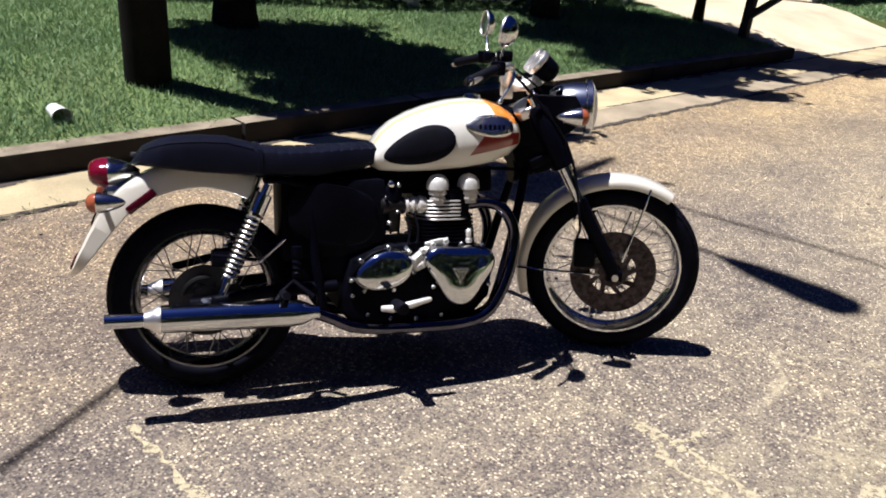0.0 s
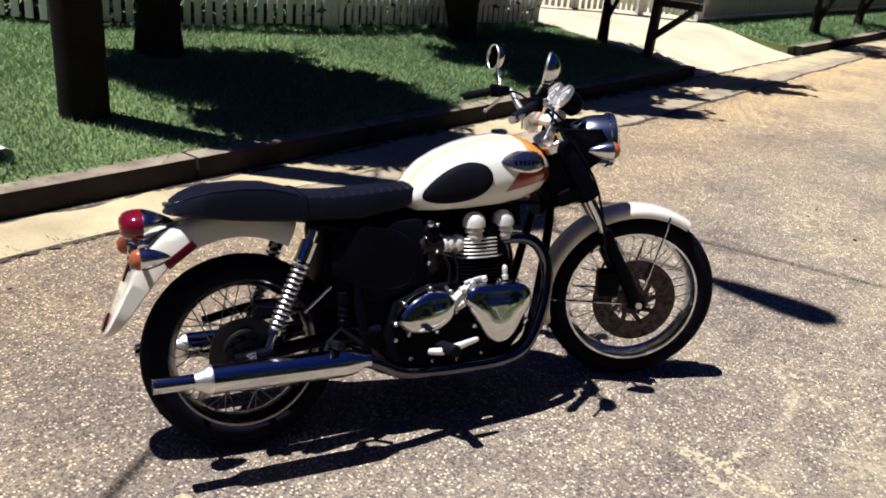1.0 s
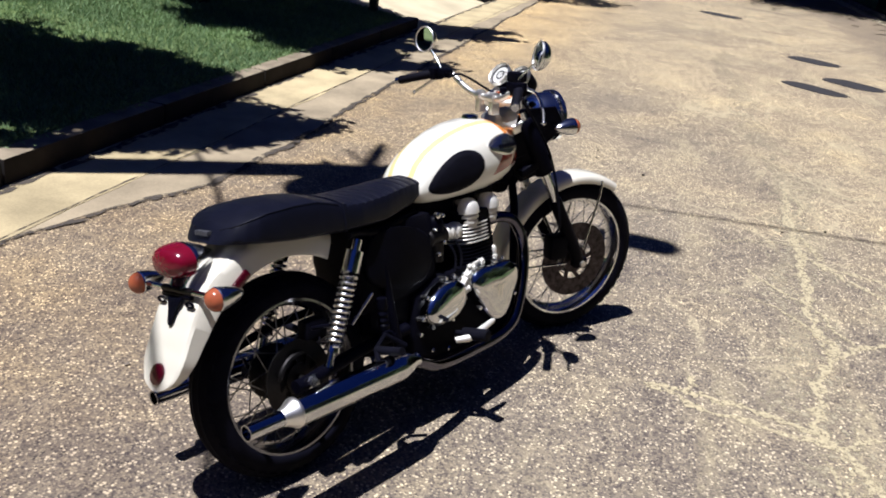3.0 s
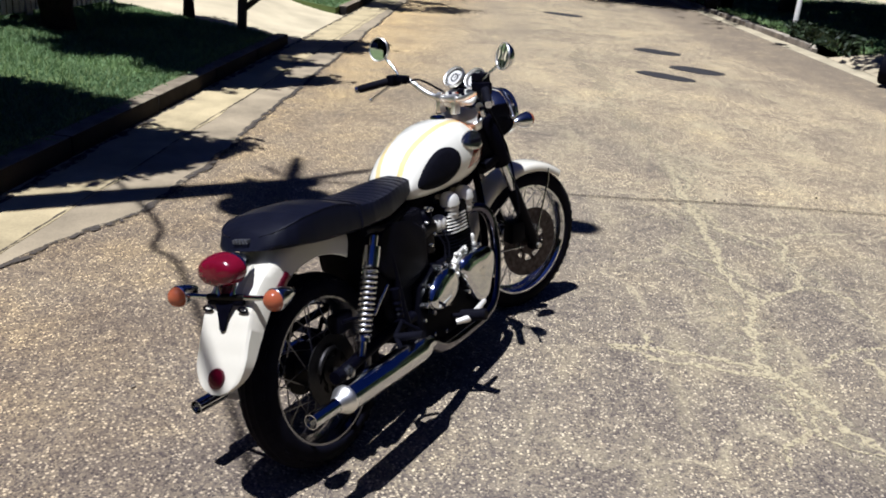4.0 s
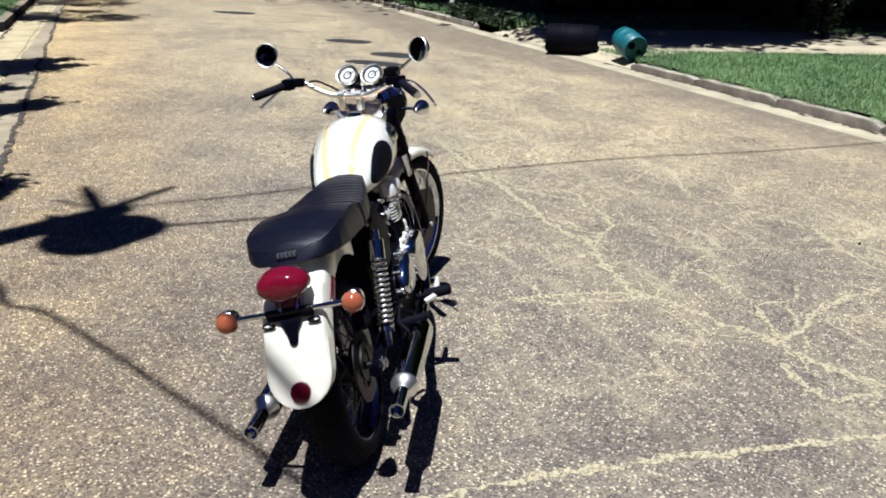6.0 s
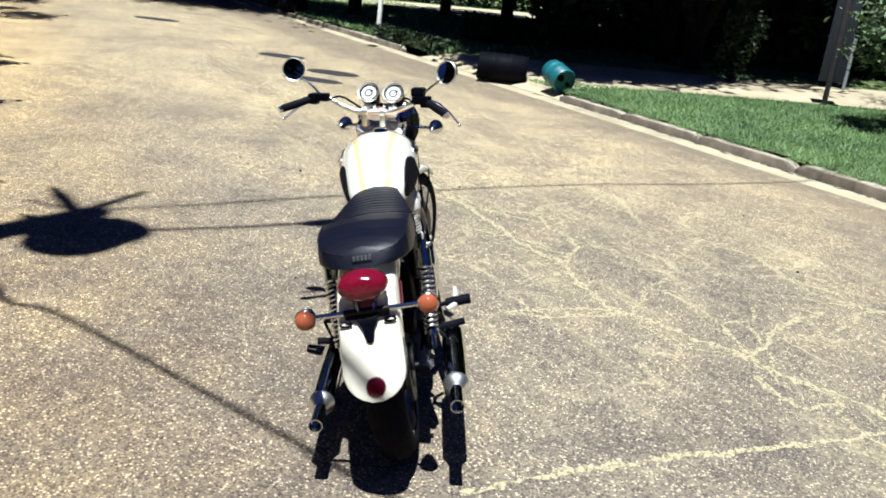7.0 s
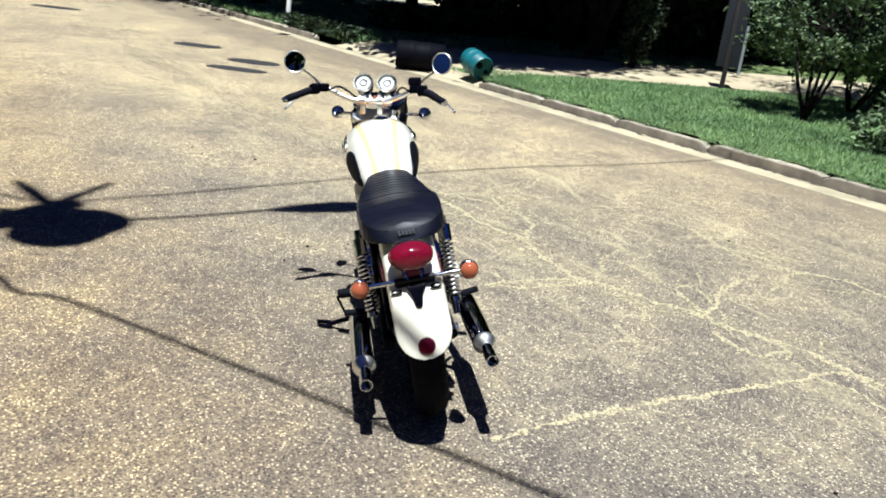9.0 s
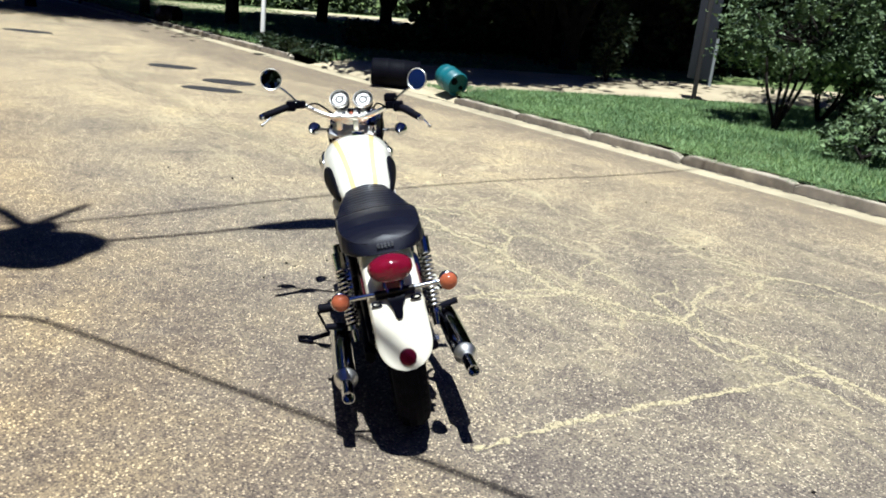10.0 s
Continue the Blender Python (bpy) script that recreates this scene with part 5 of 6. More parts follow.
sheet("lawn_right", span(-30, 80, 220), [-40, -25, -16, -12, -9.5, -8, -7.3, -7.05, -6.8, KERB_R - 0.15], lambda u, v: -0.04 if 8.6 < u < 13.2 and v > -7.0 else yard_z(v), LAWN, "sunlit mown lawn beside the kerb", "lawn")
rows = [[W(8.35, -6.36, 0.010), W(13.4, -6.36, 0.010)], [W(8.6, -6.62, 0.10), W(13.15, -6.62, 0.10)]]
rows += [[Vector((x0, y0, 0)), Vector((x1, y1, 0))] for x0, y0, x1, y1 in ((10.75, -2.3, 15.05, -0.65), (11.45, -3.2, 15.0, -2.0), (11.6, -5.4, 14.9, -4.8), (11.6, -8.0, 14.8, -8.0), (11.6, -14, 14.8, -14), (11.6, -34, 14.8, -34))]
bm = bmesh.new()
prev = None
for a, b in rows:
    row = []
    for k in range(7):
        q = a.lerp(b, k / 6)
        v = -q.x * math.sin(TURN) + q.y * math.cos(TURN)
        row.append(bm.verts.new((q.x, q.y, q.z if q.z else yard_z(v) + 0.01)))
    if prev:
        for k in range(6):
            bm.faces.new((prev[k], prev[k + 1], row[k + 1], row[k]))
    prev = row
tagged(part("driveway_right", bm, DRIVE_TAN, None), "pale concrete driveway crossing the kerb", "driveway", kind="structure")

# ---- trees, shrubs and grass ----
def quads(name, centres, normals_seed, size, aspect, material, parent, droop=0.0):
    """Many small leaves, each a bent pair of faces, at the given centres."""
    rng = np.random.default_rng(normals_seed)
    n = len(centres)
    a = rng.normal(size=(n, 3))
    a[:, 2] = a[:, 2] * 0.6 - droop
    a /= np.linalg.norm(a, axis=1)[:, None]
    b = np.cross(a, rng.normal(size=(n, 3)))
    b /= np.linalg.norm(b, axis=1)[:, None]
    nrm = np.cross(a, b)
    s = size * rng.uniform(0.65, 1.25, (n, 1))
    base = centres - a * s * 0.5
    tip = centres + a * s * 0.5 - nrm * s * 0.12
    mid = centres + nrm * s * 0.06
    left, right = mid + b * s * aspect * 0.5, mid - b * s * aspect * 0.5
    verts = np.stack([base, left, tip, right], 1).reshape(-1, 3)
    idx = np.arange(n) * 4
    faces = np.stack([idx, idx + 1, idx + 2, idx + 3], 1)
    me = bpy.data.meshes.new(name)
    me.from_pydata(verts.tolist(), [], faces.tolist())
    me.materials.append(material)
    ob = new(name, me)
    if parent is not None:
        ob.parent = parent
    return ob


def clumps(rng, n, centre, radii, count, tight=1.0):
    """Points gathered in clumps inside an ellipsoid, thinner in the middle."""
    k = rng.normal(size=(count, 3))
    k /= np.linalg.norm(k, axis=1)[:, None]
    k *= rng.uniform(0.35, 1.0, (count, 1)) ** 0.5
    spread = rng.uniform(0.13, 0.3, (count, 1)) * tight
    pick = rng.integers(0, count, n)
    p = k[pick] + rng.normal(size=(n, 3)) * spread[pick] * 0.75
    return np.array(centre) + p * np.array(radii), np.array(centre) + k * np.array(radii)


def tree(name, base, stems, trunk_r, fork, centre, radii, leaves, size, aspect, seed, label, category="tree", group="", leaf=LEAF, count=34, droop=0.2, bark=BARK, tight=1.0):
    """A tree or shrub: stems from one base, limbs into the crown, and a crown of single leaves in clumps."""
    rng = np.random.default_rng(seed)
    t = thing(name, label, category, group, Matrix.Translation(base))
    pts, heads = clumps(rng, leaves, centre, radii, count, tight)
    bm = bmesh.new()
    tube(bm, [(0, 0, -0.1), (0, 0, 0.0), (0, 0, fork * 0.5), (0, 0, fork)], [trunk_r * 1.35, trunk_r * 1.2, trunk_r, trunk_r * 0.9], 12)
    tops = []
    for k in range(stems):
        a = 2 * math.pi * (k + rng.uniform(-0.2, 0.2)) / stems
        out = Vector((math.cos(a), math.sin(a), 0))
        top = Vector(centre) + Vector((out.x * radii[0] * 0.35, out.y * radii[1] * 0.35, -radii[2] * 0.35))
        foot = out * trunk_r * 0.45 + Vector((0, 0, fork * 0.55))
        midp = foot.lerp(top, 0.45) + out * trunk_r * 1.1 + Vector((rng.uniform(-1, 1), rng.uniform(-1, 1), 0)) * trunk_r * 0.5
        r = trunk_r * (0.62 if stems > 1 else 0.85)
        tube(bm, smooth_path([tuple(foot), tuple(midp), tuple(top)], 6), [r * (1 - 0.55 * i / 12) for i in range(13)], 9)
        tops.append((top, r * 0.45))
    for h in heads[: max(6, count // 2)]:
        top, r = tops[int(rng.integers(0, len(tops)))]
        h = Vector(h)
        tube(bm, [top - Vector((0, 0, 0.05)), top.lerp(h, 0.5) + Vector((0, 0, 0.06)), h], [r, r * 0.6, r * 0.2], 6)
    part("trunk", bm, bark, t)
    crown = quads("crown", pts, seed + 1, size, aspect, leaf, t, droop)
    return t


def at_lawn(x, y):
    return (x, y, lawn_z(-x * math.sin(TURN) + y * math.cos(TURN)) - 0.02)


yard_label = "small multi-stemmed street tree on the lawn, dark trunk, leafy crown"


def lobed_tree(x, y, stems, trunk_r, fork, lobes, height, seed, size=0.15):
    """A street tree whose crown is a few leafy boughs; each lobe is the spot (x, y, rx, ry, turn) that it shades on the ground."""
    rng = np.random.default_rng(seed)
    base = Vector(at_lawn(x, y))
    t = thing("street_tree", yard_label, "tree", "street trees", Matrix.Translation(base))
    bm = bmesh.new()
    tube(bm, [(0, 0, -0.1), (0, 0, 0.0), (0, 0, fork * 0.5), (0, 0, fork)], [trunk_r * 1.4, trunk_r * 1.2, trunk_r, trunk_r * 0.9], 12)
    pts = []
    for k, (sx, sy, rx, ry, turn) in enumerate(lobes):
        h = height + 0.25 * math.sin(k * 2.3 + seed)
        c = Vector((sx - SHADE.x * (h + base.z - 0.15) - base.x, sy - SHADE.y * (h + base.z - 0.15) - base.y, h))
        a = 2 * math.pi * k / max(3, stems)
        foot = Vector((math.cos(a), math.sin(a), 0)) * trunk_r * 0.4 + Vector((0, 0, fork * 0.5))
        mid = foot.lerp(c, 0.5) + Vector((math.cos(a), math.sin(a), 0)) * trunk_r * 1.4
        r = trunk_r * (0.66 if k < stems else 0.3)
        path = smooth_path([tuple(foot), tuple(mid), tuple(c - Vector((0, 0, 0.3)))], 6)
        tube(bm, path, [r * (1 - 0.6 * i / 12) for i in range(13)], 9)
        cs, sn = math.cos(radians(turn)), math.sin(radians(turn))
        n_clump = int(30 * rx * ry * 3.14) + 12
        for q in range(n_clump):
            g = rng.normal(size=3)
            g *= rng.uniform(0.05, 1.25) ** 0.45 / np.linalg.norm(g)
            ox, oy, oz = g[0] * rx * 0.92, g[1] * ry * 0.92, g[2] * 0.5
            at = np.array([c.x + cs * ox - sn * oy, c.y + sn * ox + cs * oy, c.z + oz])
            if q % 3 == 0:
                tube(bm, [c - Vector((0, 0, 0.25)), c.lerp(Vector(at), 0.6), Vector(at)], [r * 0.3, r * 0.2, 0.006], 5)
            way = rng.uniform(-1.2, 0.5)
            sp = rng.normal(size=(70, 3)) * np.array([0.17, 0.06, 0.08])
            sp = np.clip(sp, -0.34, 0.34)
            sp[:, :2] = sp[:, :2] @ np.array([[math.cos(way), math.sin(way)], [-math.sin(way), math.cos(way)]])
            pts.append(at + sp)
    part("trunk", bm, BARK, t)
    quads("crown", np.concatenate(pts), seed + 1, size, 0.5, LEAF, t, 0.1)
    return t


lobed_tree(0.47, 5.10, 3, 0.175, 0.5, ((0.72, 4.62, 0.52, 0.48, 0), (1.35, 4.72, 0.62, 0.62, 0), (1.15, 3.95, 0.60, 0.62, 0), (1.85, 4.30, 0.58, 0.55, 0), (1.85, 3.60, 0.62, 0.48, -30), (2.28, 3.18, 0.58, 0.34, -35), (2.05, 3.95, 0.45, 0.45, 0), (1.35, 3.25, 0.52, 0.26, -25), (1.78, 3.05, 0.44, 0.15, -28), (1.02, 3.25, 0.46, 0.16, -25), (0.38, 4.42, 0.34, 0.28, 0), (0.62, 4.12, 0.36, 0.22, -15)), 3.5, 11)
lobed_tree(3.97, 6.47, 4, 0.16, 0.35, ((4.35, 6.45, 0.60, 0.55, 0), (5.15, 6.75, 0.70, 0.62, 0), (4.35, 5.70, 0.62, 0.60, 0), (5.15, 5.90, 0.65, 0.62, 0), (4.70, 5.05, 0.75, 0.40, 10), (4.85, 4.48, 0.62, 0.32, -30), (5.85, 6.55, 0.50, 0.42, 0), (3.75, 5.65, 0.40, 0.32, 0), (4.30, 4.82, 0.55, 0.30, 15), (5.65, 5.25, 0.60, 0.26, -20), (5.95, 5.75, 0.60, 0.36, 0)), 3.4, 12)
lobed_tree(6.36, 7.05, 2, 0.065, 0.5, ((6.75, 6.55, 0.55, 0.50, 0), (7.15, 6.05, 0.60, 0.36, -20), (7.35, 5.50, 0.50, 0.22, -30), (6.35, 6.15, 0.42, 0.36, 0), (6.70, 5.75, 0.50, 0.26, -20), (7.85, 5.75, 0.48, 0.2, -30)), 3.1, 13)
for k, (x, y) in enumerate(((13.0, 9.45), (16.2, 11.1), (19.6, 12.7), (23.0, 14.3), (27.0, 16.2))):
    tree("street_tree", at_lawn(x, y), 2, 0.085, 0.5, (0.1, -0.5, 3.3), (1.4, 1.3, 1.2), 1900, 0.2, 0.5, 20 + k, yard_label, group="street trees", count=26)


def field(name, inside, n, height, width, seed, label):
    """Grass blades in a street-frame area; inside gives (u0, u1, v0, v1) and the ground height."""
    (u0, u1, v0, v1), ground_z = inside
    rng = np.random.default_rng(seed)
    u, v = rng.uniform(u0, u1, n), rng.uniform(v0, v1, n)
    x = u * math.cos(TURN) - v * math.sin(TURN)
    keep = (x < 11.5) | (x > 14.85) | (v > 0)
    u, v = u[keep], v[keep]
    n = len(u)
    z = np.array([ground_z(a) for a in v]) - 0.005
    p = np.stack([u, v, z], 1)
    ang = rng.uniform(0, 2 * np.pi, n)
    side = np.stack([np.cos(ang), np.sin(ang), 0 * ang], 1)
    patch = 0.75 + 0.5 * np.sin(u * 2.3 + np.sin(v * 3.1)) * np.sin(v * 2.7 + 1.3 * np.sin(u * 1.7))
    h = height * rng.uniform(0.5, 1.3, n) * (0.75 + 0.25 * patch)
    lean = rng.normal(0, 0.55, (n, 2)) * h[:, None]
    tip = p + np.stack([lean[:, 0], lean[:, 1], h], 1)
    w = width * rng.uniform(0.6, 1.3, (n, 1))
    verts = np.stack([p - side * w, p + side * w, tip], 1).reshape(-1, 3)
    idx = np.arange(n) * 3
    me = bpy.data.meshes.new(name)
    me.from_pydata(verts.tolist(), [], np.stack([idx, idx + 1, idx + 2], 1).tolist())
    me.materials.append(GRASS)
    ob = new(name, me)
    ob.matrix_world = STREET
    return tagged(ob, label, "grass", kind="stuff")


field("grass", ((-3.0, DRIVE_U0, KERB_L + 0.15, 5.9), lawn_z), 170000, 0.045, 0.006, 3, "mown green grass on the lawn by the kerb")
field("grass", ((-22.0, -3.0, KERB_L + 0.15, 6.5), lawn_z), 60000, 0.06, 0.012, 7, "mown green grass along the street")
field("grass", ((-16.0, 0.0, -11.0, KERB_R - 0.15), yard_z), 60000, 0.06, 0.012, 8, "mown green grass in the yard")
field("grass", ((DRIVE_U1, 32, KERB_L + 0.15, 5.0), lawn_z), 50000, 0.06, 0.012, 4, "mown green grass beyond the driveway")
field("grass", ((0.0, 12.5, -13.0, KERB_R - 0.15), yard_z), 130000, 0.06, 0.008, 5, "sunlit green grass beside the road")
field("grass", ((12.3, 34, -14.0, KERB_R - 0.15), yard_z), 40000, 0.08, 0.016, 6, "shaded grass beyond the driveway")

# grass overhanging the kerb and weeds in the gutter
rng = np.random.default_rng(9)


def tufts(name, spots, blades, height, seed, label):
    rng = np.random.default_rng(seed)
    pts = []
    for (x, y, z, r) in spots:
        p = rng.normal(size=(blades, 3)) * np.array([r, r, height * 0.25]) + np.array([x, y, z + height * 0.4])
        pts.append(p)
    ob = quads(name, np.concatenate(pts), seed, height, 0.16, GRASS, None)
    return tagged(ob, label, "weeds", kind="stuff")


spots = []
for k in range(70):
    u = -2.5 + 11 * k / 70 + rng.uniform(-0.08, 0.08)
    q = W(u, KERB_L + 0.17 + rng.uniform(-0.03, 0.03), 0.15)
    spots.append((q.x, q.y, q.z, 0.05))
for k in range(90):
    q = W(-1 + 9.3 * k / 90 + rng.uniform(-0.08, 0.08), KERB_R - 0.17, 0.14)
    spots.append((q.x, q.y, q.z, 0.05))
for k in range(120):
    q = W(-1 + 9.3 * rng.random(), KERB_R - 0.10 + rng.uniform(-0.03, 0.03), 0.11)
    spots.append((q.x, q.y, q.z, 0.035))
tufts("edge_grass", spots, 26, 0.045, 31, "uneven grass fringe along the kerb tops")
spots = []
for k in range(10):
    q = W(-1.2 + 0.2 * k + rng.uniform(-0.1, 0.1), asphalt_edge(-1.2 + 0.2 * k) + rng.uniform(-0.03, 0.05), 0.0)
    spots.append((q.x, q.y, q.z, 0.03))
tufts("gutter_weeds", spots, 14, 0.03, 32, "small weeds in the gutter joint")

# an unseen hedge added on the near side of the yard to darken reflections
def unseen_yard_hedge():
    q = W(-8.2, -7.3, 0.12)
    return hedge(q, 17.6, 1.0, 2.3, 25.9, 12000, 79, "long dark hedge added out of view along the yard", size=0.26)


# an unseen hedge added across the lawn to darken the mirrors
def unseen_lawn_hedge():
    q = W(-13.5, 4.2, 0.3)
    return hedge(q, 16.0, 1.0, 2.2, 25.9, 8000, 77, "long dark hedge added out of view across the lawn", size=0.28)


# right-hand yard
tree("shrub", (8.49, -6.55, 0.2), 5, 0.05, 0.16, (0.45, -0.35, 1.75), (1.2, 1.25, 1.15), 8200, 0.100, 0.5, 41, "tall light-green leafy shrub with bare stems on the lawn", "shrub", leaf=LEAF_LIGHT, count=62, tight=0.55)
tree("shrub", (9.6, -8.0, 0.2), 4, 0.05, 0.16, (0.1, -0.2, 1.3), (0.9, 0.9, 1.1), 5000, 0.104, 0.5, 42, "leafy green shrub beside a tree trunk", "shrub", leaf=LEAF_LIGHT, count=44, tight=0.6)
tree("shrub", (6.1, -6.3, 0.2), 4, 0.03, 0.1, (0.08, -0.12, 0.36), (0.55, 0.60, 0.34), 2400, 0.095, 0.5, 43, "low rounded green shrub on the lawn", "shrub", leaf=LEAF_LIGHT, count=38, tight=0.65)
tree("yard_tree", (9.95, -8.75, 0.25), 1, 0.13, 1.9, (0.2, -0.3, 3.9), (2.0, 2.0, 1.7), 5200, 0.15, 0.5, 44, "broad dark green tree with a pale trunk", "tree", count=46)
tree("shrub", (13.9, -5.9, 0.2), 4, 0.03, 0.2, (0, 0, 0.95), (0.4, 0.4, 0.75), 1300, 0.10, 0.55, 45, "narrow grey-green shrub at the edge of the shade", "shrub", leaf=LEAF_DARK, count=20)
LEANING = {0: (1.7, -3.3), 1: (1.8, -4.6)}      # these two lean out over the drive
SHADE_TREES = [(x, y, 5.4, 3.4, 2.6) for x, y in (tuple((W(u, v) - Vector((2.5, -0.95, 0)))[:2]) for u, v in ((16.2, -10.4), (20.3, -9.8), (24.4, -10.4), (13.6, -14.0), (18.0, -14.3), (22.3, -14.5), (27.0, -14.8), (15.0, -18.5)))]
for k, (x, y, h, r, rz) in enumerate(SHADE_TREES):
    dx, dy = LEANING.get(k, (0.0, 0.0))
    if k < 2:                                     # their crowns stay clear of the marker post
        x, y = x + 0.6 * k, y - 1.0
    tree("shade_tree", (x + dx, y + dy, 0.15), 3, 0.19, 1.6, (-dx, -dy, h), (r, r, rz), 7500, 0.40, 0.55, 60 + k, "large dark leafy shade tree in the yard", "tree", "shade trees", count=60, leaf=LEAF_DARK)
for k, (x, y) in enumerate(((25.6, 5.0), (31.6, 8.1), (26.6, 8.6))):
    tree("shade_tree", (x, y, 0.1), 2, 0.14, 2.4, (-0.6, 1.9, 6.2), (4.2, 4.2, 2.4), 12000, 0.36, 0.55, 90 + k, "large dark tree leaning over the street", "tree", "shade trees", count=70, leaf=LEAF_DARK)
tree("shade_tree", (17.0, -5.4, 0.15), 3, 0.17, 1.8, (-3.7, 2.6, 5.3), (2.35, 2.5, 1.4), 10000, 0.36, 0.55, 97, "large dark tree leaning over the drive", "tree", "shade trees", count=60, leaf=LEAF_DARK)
# unseen trees added along both sides of the street behind the walk to darken reflections
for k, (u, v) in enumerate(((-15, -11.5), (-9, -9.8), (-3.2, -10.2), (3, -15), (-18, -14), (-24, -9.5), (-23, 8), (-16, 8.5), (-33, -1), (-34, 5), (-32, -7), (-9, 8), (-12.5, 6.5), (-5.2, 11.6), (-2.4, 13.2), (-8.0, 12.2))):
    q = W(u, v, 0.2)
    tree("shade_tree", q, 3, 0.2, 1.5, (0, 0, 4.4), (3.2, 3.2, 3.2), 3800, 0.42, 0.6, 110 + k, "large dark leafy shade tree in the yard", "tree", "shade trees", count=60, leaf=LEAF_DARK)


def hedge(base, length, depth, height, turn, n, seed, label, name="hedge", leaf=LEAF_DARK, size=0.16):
    rng = np.random.default_rng(seed)
    t = thing(name, label, "hedge", m=Matrix.Translation(base) @ Matrix.Rotation(radians(turn), 4, "Z"))
    bm = bmesh.new()
    for k in range(max(2, int(length / 0.5))):
        x = -length / 2 + (k + 0.5) * 0.5
        tube(bm, [(x, 0, -0.05), (x + 0.05, 0.04, height * 0.6)], [0.03, 0.012], 6)
    part("stems", bm, BARK, t)
    p = np.stack([rng.uniform(-length / 2, length / 2, n), rng.normal(0, depth * 0.3, n), rng.uniform(0.0, 1.0, n) * height], 1)
    p[:, 2] *= 1 + 0.12 * np.sin(p[:, 0] * 2.1) * np.cos(p[:, 0] * 0.9)
    quads("foliage", p, seed, size, 0.6, leaf, t)
    return t


unseen_yard_hedge()
unseen_lawn_hedge()
hedge((18.7, -2.6, 0.25), 3.6, 1.1, 0.62, -71, 3600, 71, "clipped dark green hedge in front of a lawn")
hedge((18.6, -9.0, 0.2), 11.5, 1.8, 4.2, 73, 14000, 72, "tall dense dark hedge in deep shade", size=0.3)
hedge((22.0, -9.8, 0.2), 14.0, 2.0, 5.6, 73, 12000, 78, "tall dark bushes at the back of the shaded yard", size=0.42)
hedge((38.0, 12.5, 0.1), 14.0, 2.0, 2.2, 105, 7000, 73, "dark green bushes at the far bend of the street")
hedge((37.8, 0.4, 0.3), 11.0, 1.6, 2.4, 90, 5000, 76, "dark clipped hedge beyond the far pavement", size=0.3)
hedge((34.0, -16.0, 0.1), 22.0, 2.0, 2.6, 95, 9000, 74, "dark leafy bushes behind the far lawn")
for (x, y, turn, length) in ((-1.45, 6.68, -26, 2.6), (1.07, 6.36, 11, 2.7), (4.1, 7.32, 23, 3.6)):
    hedge((x, y, 0.40), length, 0.35, 0.46, turn, 1500, 75 + int(x * 3), "low dark plants growing behind the picket fence", "low_plants", size=0.12)
p0, p1 = W(13.2, -6.68), W(16.2, -6.66)
spots = [(p0.x + (p1.x - p0.x) * k / 26, p0.y + (p1.y - p0.y) * k / 26, 0.13, 0.09) for k in range(27)]
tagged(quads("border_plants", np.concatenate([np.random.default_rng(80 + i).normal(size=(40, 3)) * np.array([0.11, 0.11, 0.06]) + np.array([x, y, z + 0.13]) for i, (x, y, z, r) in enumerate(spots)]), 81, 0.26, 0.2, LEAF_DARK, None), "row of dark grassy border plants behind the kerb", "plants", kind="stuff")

# ---- utility pole, wires, fences, mailbox, drums and house ----
PX, PY = -0.22, 3.46
POLE_LEAN = (-0.019, -0.055)                      # per metre of height, towards the street
pole = thing("utility_pole", "thick dark wooden utility pole with transformer, standing on the lawn", "utility pole", m=Matrix.Translation((PX, PY, lawn_z(3.2) - 0.05)))
part("shaft", tube(bmesh.new(), [(POLE_LEAN[0] * h, POLE_LEAN[1] * h, h) for h in (-0.3, 0, 3, 6, 8.9)], [0.158, 0.154, 0.142, 0.132, 0.118], 20), POLE_WOOD, pole, "dark weathered wooden shaft")
CAN = (-0.145, -0.80, 0)
can = part("transformer", lathe(bmesh.new(), [(6.95, 0.22), (6.98, 0.25), (7.72, 0.25), (7.76, 0.265), (7.80, 0.24), (7.86, 0.10), (7.87, 0.01)], "Z", CAN, 24), METAL_GREY, pole, "grey drum-shaped transformer")
for k, dx in enumerate((-0.1, 0.1)):
    part("bushing", lathe(bmesh.new(), [(7.84, 0.05), (7.90, 0.03), (7.94, 0.05), (7.99, 0.03), (8.10, 0.02)], "Z", (CAN[0] + dx, CAN[1], 0), 12), METAL_GREY, can)
part("bracket", box(bmesh.new(), (-0.19, -0.72, 7.2), (-0.09, -0.46, 7.5), 0.01), METAL_GREY, pole)


def wire(pts, r, label, name="overhead_wire"):
    P = smooth_path(pts, 8)
    bm = tube(bmesh.new(), P, r, 6)
    ob = part(name, bm, WIRE, None, "")
    return tagged(ob, label, "cable")


def lifted(x, y, h):
    """The place at height h whose shadow falls on the road at x, y."""
    return (x - SHADE.x * h, y - SHADE.y * h, h)


wire([(PX, PY, 5.9), lifted(1.169, 2.03, 5.5), lifted(0.908, 1.784, 5.35), lifted(0.806, 1.501, 5.3), lifted(0.021, 0.439, 5.2), lifted(-0.557, -0.303, 5.15), lifted(-4.3, -5.2, 5.3), lifted(-9.0, -11.4, 5.9)], 0.019, "twisted black service cable from the pole across the street", "service_cable")
